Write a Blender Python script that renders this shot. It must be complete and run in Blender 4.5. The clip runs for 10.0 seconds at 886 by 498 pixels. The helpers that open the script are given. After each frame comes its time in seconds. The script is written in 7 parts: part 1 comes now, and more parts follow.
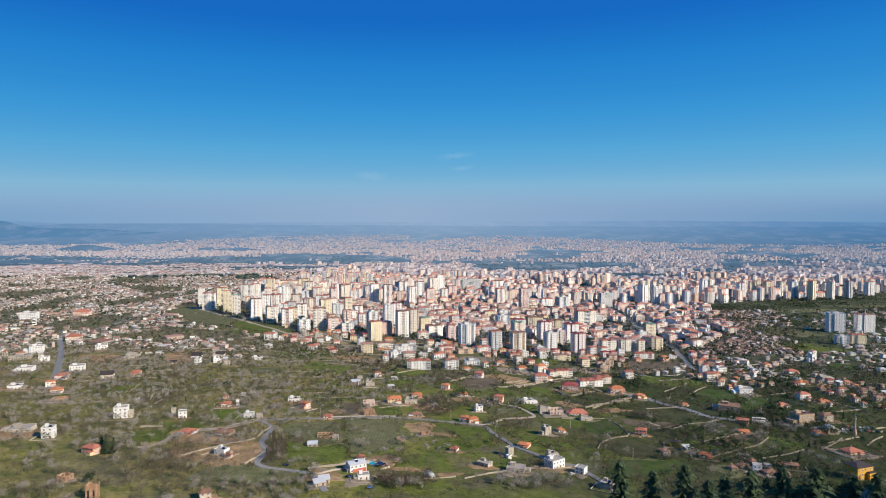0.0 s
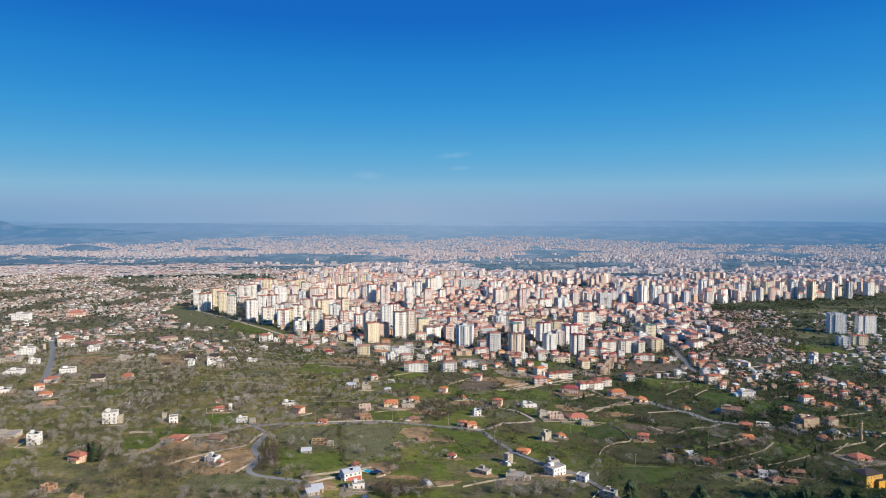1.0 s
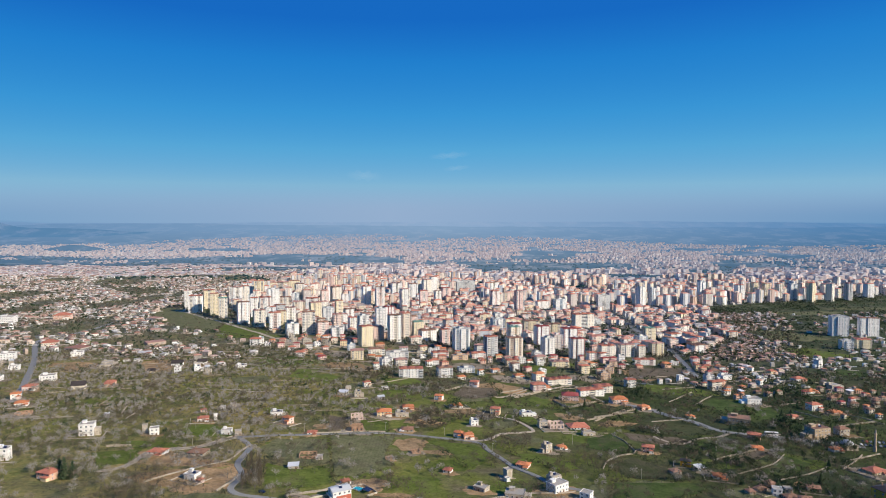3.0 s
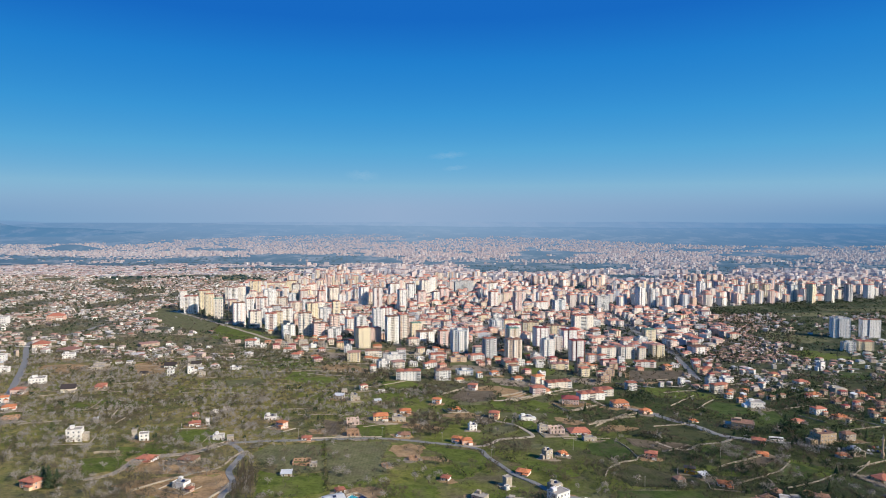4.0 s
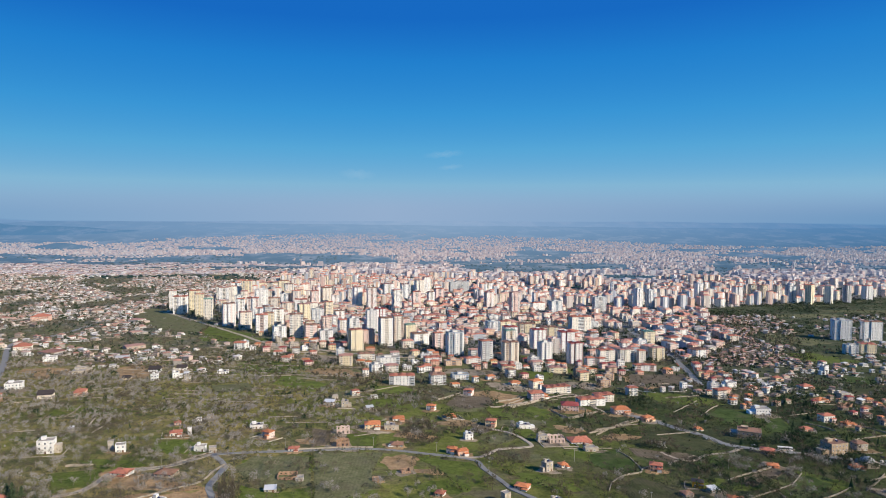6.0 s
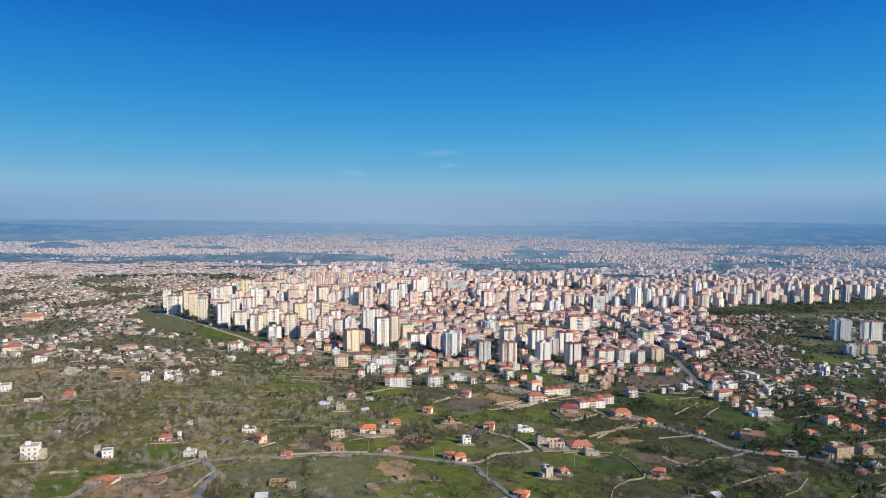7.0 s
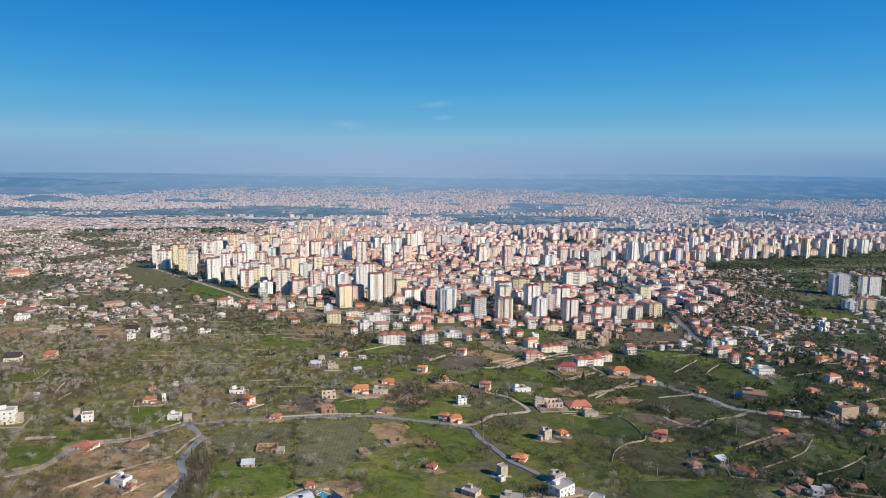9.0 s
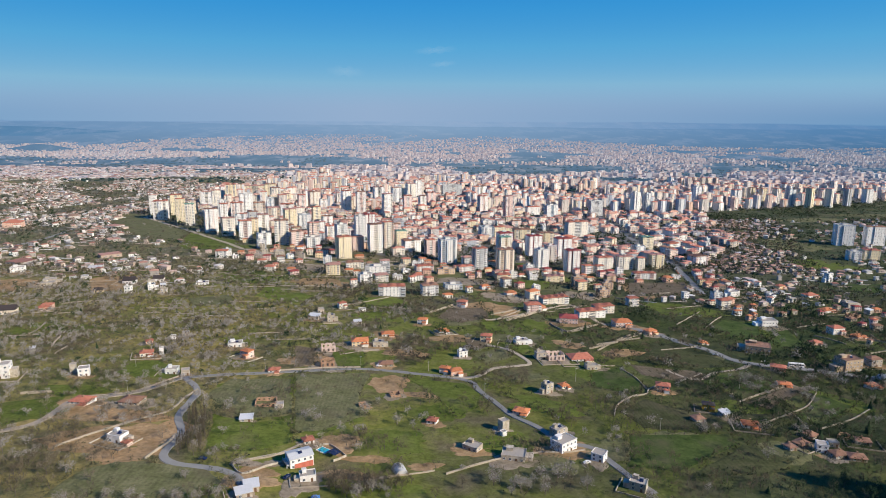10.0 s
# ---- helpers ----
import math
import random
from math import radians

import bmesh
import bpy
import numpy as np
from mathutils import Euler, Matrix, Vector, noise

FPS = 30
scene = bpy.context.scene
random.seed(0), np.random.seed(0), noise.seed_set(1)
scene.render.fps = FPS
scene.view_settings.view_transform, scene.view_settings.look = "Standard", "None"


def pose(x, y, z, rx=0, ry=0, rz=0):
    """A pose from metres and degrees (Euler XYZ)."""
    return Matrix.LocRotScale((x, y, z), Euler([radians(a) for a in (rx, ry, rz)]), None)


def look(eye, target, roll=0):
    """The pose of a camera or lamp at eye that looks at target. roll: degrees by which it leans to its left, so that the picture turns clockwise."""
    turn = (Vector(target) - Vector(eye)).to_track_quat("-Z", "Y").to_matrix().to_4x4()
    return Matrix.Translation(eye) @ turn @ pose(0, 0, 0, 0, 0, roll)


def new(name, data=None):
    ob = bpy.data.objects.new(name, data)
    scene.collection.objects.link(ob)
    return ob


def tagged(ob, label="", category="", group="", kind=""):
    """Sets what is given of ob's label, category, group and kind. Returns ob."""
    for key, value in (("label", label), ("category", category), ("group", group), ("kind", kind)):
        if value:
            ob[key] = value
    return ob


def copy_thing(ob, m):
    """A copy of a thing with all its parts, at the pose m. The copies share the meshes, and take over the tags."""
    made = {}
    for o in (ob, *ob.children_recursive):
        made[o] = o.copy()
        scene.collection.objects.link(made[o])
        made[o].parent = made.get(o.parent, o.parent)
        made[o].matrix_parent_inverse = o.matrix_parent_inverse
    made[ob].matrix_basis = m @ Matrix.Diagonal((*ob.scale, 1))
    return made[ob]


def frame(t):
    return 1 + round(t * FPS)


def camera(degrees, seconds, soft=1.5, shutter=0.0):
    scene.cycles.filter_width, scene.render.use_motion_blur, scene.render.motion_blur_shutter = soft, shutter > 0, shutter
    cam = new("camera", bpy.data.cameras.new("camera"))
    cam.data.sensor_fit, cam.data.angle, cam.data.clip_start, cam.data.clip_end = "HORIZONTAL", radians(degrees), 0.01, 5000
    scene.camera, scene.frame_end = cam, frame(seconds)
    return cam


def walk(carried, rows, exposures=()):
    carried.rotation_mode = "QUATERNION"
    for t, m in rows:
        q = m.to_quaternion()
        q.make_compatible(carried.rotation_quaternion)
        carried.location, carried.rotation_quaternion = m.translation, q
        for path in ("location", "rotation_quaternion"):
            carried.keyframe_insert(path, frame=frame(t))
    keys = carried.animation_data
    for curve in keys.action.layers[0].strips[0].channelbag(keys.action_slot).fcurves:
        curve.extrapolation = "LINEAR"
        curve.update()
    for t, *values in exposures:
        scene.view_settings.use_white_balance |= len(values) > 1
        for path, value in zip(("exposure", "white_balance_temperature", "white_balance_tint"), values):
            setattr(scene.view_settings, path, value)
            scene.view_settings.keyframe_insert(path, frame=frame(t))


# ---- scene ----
cam = camera(69.74, 10.0, soft=0.95)
# seconds, place in metres, yaw, pitch and roll in degrees
ROWS = [
    (0.0, 0.00, 0.00, 235.00, -0.00, -2.80, 0.00),
    (0.5, 0.17, 6.66, 235.25, -0.09, -2.84, -0.00),
    (1.0, 0.33, 13.34, 235.48, -0.18, -2.82, -0.02),
    (1.5, 0.49, 20.02, 235.67, -0.28, -2.81, -0.04),
    (2.0, 0.64, 26.71, 235.83, -0.36, -2.79, -0.05),
    (2.5, 0.80, 33.41, 235.97, -0.44, -2.79, -0.06),
    (4.0, 1.23, 53.57, 236.20, -0.67, -2.79, -0.18),
    (4.5, 1.37, 60.30, 236.22, -0.76, -2.82, -0.22),
    (5.0, 1.51, 67.05, 236.20, -0.85, -2.82, -0.26),
    (5.5, 1.65, 73.81, 236.16, -0.96, -2.84, -0.31),
    (7.0, 2.03, 94.13, 235.87, -1.34, -2.94, -0.40),
    (7.5, 2.15, 100.92, 235.71, -1.47, -3.34, -0.42),
    (8.0, 2.27, 107.73, 235.52, -1.61, -3.78, -0.43),
    (8.5, 2.38, 114.54, 235.31, -1.76, -4.85, -0.42),
    (9.0, 2.49, 121.36, 235.06, -1.83, -7.12, -0.44),
    (9.5, 2.60, 128.19, 234.79, -1.87, -9.40, -0.42),
    (10.0, 2.71, 135.03, 234.48, -1.80, -11.66, -0.41),
]
walk(cam, [(t, pose(x, y, z, 90 + pitch, roll, yaw)) for t, x, y, z, yaw, pitch, roll in ROWS])

# ---- world, sun ----
SUN_EL, SUN_AZ = radians(31), math.atan2(0.86, -0.51)  # azimuth from +y towards +x
world = bpy.data.worlds.new("sky")
scene.world = world
world.use_nodes = True
wt = world.node_tree
wt.nodes.clear()
sky = wt.nodes.new("ShaderNodeTexSky")
sky.sky_type, sky.sun_disc = "NISHITA", False
sky.sun_elevation, sky.sun_rotation = SUN_EL, SUN_AZ
sky.altitude, sky.air_density, sky.dust_density, sky.ozone_density = 1100, 1.0, 0.6, 3.0
bands = wt.nodes.new("ShaderNodeSeparateColor")
pale_ratio = wt.nodes.new("ShaderNodeMath")  # red over blue: grows towards the horizon
pale_ratio.operation = "DIVIDE"
level = wt.nodes.new("ShaderNodeMath")
level.operation = "MULTIPLY"
level.inputs[1].default_value = 0.75
air = wt.nodes.new("ShaderNodeValToRGB")  # clear deep blue overhead, pale haze towards the horizon
AIR = ((0.215, (0.006, 0.098, 0.375)), (0.242, (0.006, 0.100, 0.382)), (0.259, (0.0112, 0.153, 0.434)), (0.30, (0.029, 0.213, 0.470)), (0.3675, (0.066, 0.270, 0.482)), (0.555, (0.160, 0.328, 0.468)), (0.90, (0.222, 0.314, 0.448)))
while len(air.color_ramp.elements) < len(AIR):
    air.color_ramp.elements.new(0.5)
for i, (p, c) in enumerate(AIR):
    air.color_ramp.elements[i].position = p
for i, (p, c) in enumerate(AIR):
    air.color_ramp.elements[i].color = (*c, 1)
back = wt.nodes.new("ShaderNodeBackground")
back.inputs["Strength"].default_value = 1.0
wout = wt.nodes.new("ShaderNodeOutputWorld")
wt.links.new(sky.outputs[0], bands.inputs[0])
wt.links.new(bands.outputs["Red"], pale_ratio.inputs[0])
wt.links.new(bands.outputs["Blue"], pale_ratio.inputs[1])
wt.links.new(pale_ratio.outputs[0], level.inputs[0])
wt.links.new(level.outputs[0], air.inputs["Fac"])
wt.links.new(air.outputs[0], back.inputs["Color"])
wt.links.new(back.outputs[0], wout.inputs["Surface"])
sun = new("sun", bpy.data.lights.new("sun", "SUN"))
sun.data.energy, sun.data.angle, sun.data.color = 4.35, radians(0.53), (1.0, 0.915, 0.79)
sun.matrix_world = look((600 * math.sin(SUN_AZ), 600 * math.cos(SUN_AZ), 600 * math.tan(SUN_EL)), (0, 0, 0))
scene.view_settings.exposure = 0.5


# ---- materials ----
class Nodes:
    """A small helper round one material's node tree."""

    def __init__(self, name, rough=0.85, metal=0.0, spec=0.3):
        self.mat = bpy.data.materials.new(name)
        self.mat.use_nodes = True
        self.tree = self.mat.node_tree
        self.bsdf = self.tree.nodes["Principled BSDF"]
        self.bsdf.inputs["Roughness"].default_value = rough
        self.bsdf.inputs["Metallic"].default_value = metal
        self.bsdf.inputs["Specular IOR Level"].default_value = spec
        self.place = self.tree.nodes.new("ShaderNodeNewGeometry")

    def node(self, kind, **values):
        n = self.tree.nodes.new(kind)
        for key, value in values.items():
            n.inputs[key].default_value = value
        return n

    def link(self, a, b):
        self.tree.links.new(a, b)

    def noise(self, size, detail=4.0, rough=0.55):
        n = self.node("ShaderNodeTexNoise", Scale=1.0 / size, Detail=detail, Roughness=rough)
        self.link(self.place.outputs["Position"], n.inputs["Vector"])
        return n.outputs["Fac"]

    def cells(self, size, out="Color"):
        n = self.node("ShaderNodeTexVoronoi", Scale=1.0 / size)
        self.link(self.place.outputs["Position"], n.inputs["Vector"])
        return n.outputs[out]

    def ramp(self, fac, stops, hard=False):
        n = self.tree.nodes.new("ShaderNodeValToRGB")
        e = n.color_ramp.elements
        while len(e) < len(stops):
            e.new(0.5)
        for el, (p, c) in zip(e, stops):
            el.position, el.color = p, (*c, 1)
        n.color_ramp.interpolation = "CONSTANT" if hard else "LINEAR"
        self.link(fac, n.inputs["Fac"])
        return n.outputs["Color"]

    def mix(self, fac, a, b, mode="MIX"):
        n = self.tree.nodes.new("ShaderNodeMix")
        n.data_type, n.blend_type = "RGBA", mode
        ins = [s for s in n.inputs if s.type == "RGBA"]
        facs = [s for s in n.inputs if s.type == "VALUE"]
        for sock, v in ((facs[0], fac), (ins[0], a), (ins[1], b)):
            if isinstance(v, (int, float)):
                sock.default_value = v
            elif isinstance(v, tuple):
                sock.default_value = (*v, 1)
            else:
                self.link(v, sock)
        return [s for s in n.outputs if s.type == "RGBA"][0]

    def base(self, colour):
        self.link(colour, self.bsdf.inputs["Base Color"])
        return self

    def bump(self, fac, strength=0.4, distance=0.1):
        b = self.node("ShaderNodeBump", Strength=strength, Distance=distance)
        self.link(fac, b.inputs["Height"])
        self.link(b.outputs[0], self.bsdf.inputs["Normal"])
        return self

    def chance(self, island=False):
        if island:
            return self.place.outputs["Random Per Island"]
        return self.tree.nodes.new("ShaderNodeObjectInfo").outputs["Random"]


def scaled(c, k):
    return tuple(min(1.0, v * k) for v in c)


def plaster(name, colour, dirt=0.18, island=False, palette=None, rough=0.85):
    """Painted plaster: streaks and patches of dirt, colour from a palette by chance."""
    n = Nodes(name, rough)
    if palette:
        steps = [(i / len(palette), c) for i, c in enumerate(palette)]
        col = n.ramp(n.chance(island), steps, hard=True)
    else:
        col = n.mix(n.chance(island), scaled(colour, 0.92), scaled(colour, 1.06))
    stain = n.ramp(n.noise(2.6, 6), [(0.35, (0.62, 0.58, 0.52)), (0.62, (1, 1, 1))])
    fine = n.ramp(n.noise(0.35, 3), [(0.3, (0.86, 0.86, 0.86)), (0.7, (1, 1, 1))])
    col = n.mix(dirt * 3, col, stain, "MULTIPLY")
    col = n.mix(0.6, col, fine, "MULTIPLY")
    return n.base(col).bump(n.noise(0.2, 3), 0.15, 0.02).mat


def tiles(name, colour, island=False, palette=None):
    """Clay roof tiles: rows of ridges, faded and stained."""
    n = Nodes(name, 0.8)
    wave = n.node("ShaderNodeTexWave", Scale=1.1, Distortion=0.6, Detail=1.0)
    n.link(n.place.outputs["Position"], wave.inputs["Vector"])
    if palette:
        col = n.ramp(n.chance(island), [(i / len(palette), c) for i, c in enumerate(palette)], hard=True)
    else:
        col = n.mix(n.chance(island), scaled(colour, 0.8), scaled(colour, 1.15))
    worn = n.ramp(n.noise(1.7, 6, 0.65), [(0.3, (0.55, 0.5, 0.48)), (0.55, (1, 1, 1)), (0.8, (1.0, 0.93, 0.85))])
    col = n.mix(0.85, col, worn, "MULTIPLY")
    col = n.mix(0.25, col, n.ramp(wave.outputs["Fac"], [(0.2, (0.6, 0.6, 0.6)), (0.8, (1, 1, 1))]), "MULTIPLY")
    return n.base(col).bump(wave.outputs["Fac"], 0.5, 0.06).mat


def plain(name, colour, rough=0.8, metal=0.0, grain=0.5, size=0.6):
    n = Nodes(name, rough, metal)
    col = n.mix(n.chance(), scaled(colour, 0.85), scaled(colour, 1.12))
    col = n.mix(grain, col, n.ramp(n.noise(size, 5), [(0.25, (0.6, 0.6, 0.6)), (0.75, (1.0, 1.0, 1.0))]), "MULTIPLY")
    return n.base(col).bump(n.noise(size * 0.3, 3), 0.2, 0.03).mat


def leaves(name, dark, light, island=True, rough=0.9):
    n = Nodes(name, rough, spec=0.1)
    col = n.mix(n.chance(island), dark, light)
    col = n.mix(0.5, col, n.ramp(n.noise(14, 2), [(0.35, (0.65, 0.65, 0.62)), (0.65, (1, 1, 1))]), "MULTIPLY")
    return n.base(col).mat


def ground_material():
    n = Nodes("scrubland", 0.95, spec=0.1)
    big, mid, small, fine = n.noise(170, 5), n.noise(34, 6, 0.6), n.noise(7, 6, 0.65), n.noise(1.1, 4, 0.6)
    green = n.ramp(small, [(0.25, (0.088, 0.100, 0.020)), (0.5, (0.138, 0.150, 0.031)), (0.75, (0.205, 0.198, 0.060))])
    dry = n.ramp(small, [(0.25, (0.085, 0.066, 0.038)), (0.5, (0.135, 0.108, 0.066)), (0.78, (0.21, 0.17, 0.11))])
    scrub = n.ramp(fine, [(0.3, (0.065, 0.06, 0.038)), (0.7, (0.14, 0.12, 0.085))])
    col = n.mix(n.ramp(mid, [(0.46, (0, 0, 0)), (0.64, (0.9, 0.9, 0.9))]), green, dry)
    col = n.mix(n.ramp(big, [(0.48, (0, 0, 0)), (0.64, (0.65, 0.65, 0.65))]), col, scrub)
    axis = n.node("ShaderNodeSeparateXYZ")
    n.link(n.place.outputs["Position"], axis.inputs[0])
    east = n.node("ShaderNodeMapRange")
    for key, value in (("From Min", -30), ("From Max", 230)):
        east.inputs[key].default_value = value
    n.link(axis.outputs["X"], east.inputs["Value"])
    # the east's dimness painted into the deep green ground colour, in patches
    dim_east = n.ramp(small, [(0.3, (0.018, 0.031, 0.011)), (0.55, (0.036, 0.054, 0.019)), (0.8, (0.064, 0.074, 0.031))])
    col = n.mix(n.mix(1.0, east.outputs[0], n.ramp(n.noise(60, 5), [(0.3, (0.35, 0.35, 0.35)), (0.6, (0.9, 0.9, 0.9))]), "MULTIPLY"), col, dim_east)
    west = n.node("ShaderNodeMapRange")
    for key, value in (("From Min", -20), ("From Max", -160)):
        west.inputs[key].default_value = value
    n.link(axis.outputs["X"], west.inputs["Value"])
    straw = n.ramp(small, [(0.3, (0.175, 0.145, 0.044)), (0.55, (0.28, 0.224, 0.080)), (0.8, (0.35, 0.278, 0.128))])
    col = n.mix(n.mix(1.0, west.outputs[0], n.ramp(n.noise(22, 6, 0.65), [(0.40, (0.0, 0.0, 0.0)), (0.62, (0.85, 0.85, 0.85))]), "MULTIPLY"), col, straw)
    inland = n.node("ShaderNodeMapRange")
    for key, value in (("From Min", 760), ("From Max", 1250)):
        inland.inputs[key].default_value = value
    n.link(axis.outputs["Y"], inland.inputs["Value"])
    dust = n.ramp(n.noise(16, 6, 0.7), [(0.3, (0.055, 0.052, 0.04)), (0.5, (0.105, 0.092, 0.07)), (0.75, (0.19, 0.165, 0.13))])
    suburb = n.node("ShaderNodeMapRange")
    for key, value in (("From Min", -150), ("From Max", -420)):
        suburb.inputs[key].default_value = value
    n.link(axis.outputs["X"], suburb.inputs["Value"])
    pale = n.ramp(n.noise(16, 6, 0.7), [(0.3, (0.058, 0.062, 0.048)), (0.5, (0.105, 0.104, 0.080)), (0.75, (0.20, 0.178, 0.145))])
    dust = n.mix(suburb.outputs[0], dust, pale)
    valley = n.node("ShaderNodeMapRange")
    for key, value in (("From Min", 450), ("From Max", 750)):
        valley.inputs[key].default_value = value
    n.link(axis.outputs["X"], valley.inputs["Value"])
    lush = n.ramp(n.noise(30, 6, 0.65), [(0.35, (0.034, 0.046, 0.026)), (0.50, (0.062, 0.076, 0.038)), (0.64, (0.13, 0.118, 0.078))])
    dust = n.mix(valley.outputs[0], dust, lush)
    col = n.mix(n.mix(1.0, inland.outputs[0], n.ramp(n.noise(90, 5), [(0.3, (0.35, 0.35, 0.35)), (0.6, (0.9, 0.9, 0.9))]), "MULTIPLY"), col, dust)
    plot = n.ramp(n.cells(48), [(0.0, (0.72, 0.75, 0.66)), (0.5, (1, 1, 1)), (1.0, (1.25, 1.12, 1.0))])
    col = n.mix(0.7, col, plot, "MULTIPLY")
    speck = n.ramp(n.noise(2.4, 5, 0.75), [(0.32, (0.62, 0.62, 0.56)), (0.52, (1, 1, 1)), (0.74, (1.25, 1.22, 1.12))])
    col = n.mix(0.95, col, speck, "MULTIPLY")
    return n.base(col).bump(small, 0.6, 0.8).mat


def field_material(name, a, b, furrows=0.0):
    n = Nodes(name, 0.95, spec=0.1)
    col = n.mix(n.ramp(n.noise(9, 6, 0.65), [(0.35, (0, 0, 0)), (0.65, (1, 1, 1))]), a, b)
    col = n.mix(0.8, col, n.ramp(n.noise(2.2, 6, 0.72), [(0.34, (0.58, 0.58, 0.52)), (0.52, (1, 1, 1)), (0.74, (1.25, 1.2, 1.1))]), "MULTIPLY")
    col = n.mix(n.ramp(n.noise(26, 4), [(0.52, (0, 0, 0)), (0.70, (0.5, 0.5, 0.5))]), col, (0.135, 0.108, 0.066))
    col = n.mix(n.chance(), col, n.mix(1.0, col, (0.78, 0.8, 0.8), "MULTIPLY"))
    if furrows:
        wave = n.node("ShaderNodeTexWave", Scale=0.12, Distortion=2.5, Detail=2.0)
        n.link(n.place.outputs["Position"], wave.inputs["Vector"])
        col = n.mix(furrows, col, n.ramp(wave.outputs["Fac"], [(0.2, (0.6, 0.58, 0.52)), (0.8, (1, 1, 1))]), "MULTIPLY")
    return n.base(col).bump(n.noise(1.5, 5), 0.5, 0.3).mat


def panes(name, palette, rough=0.2):
    """Window glass, some of it with blinds or curtains behind."""
    n = Nodes(name, rough)
    col = n.ramp(n.chance(True), [(i / len(palette), c) for i, c in enumerate(palette)], hard=True)
    return n.base(n.mix(0.5, col, n.ramp(n.noise(1.6, 3), [(0.3, (0.7, 0.7, 0.72)), (0.7, (1, 1, 1))]), "MULTIPLY")).mat


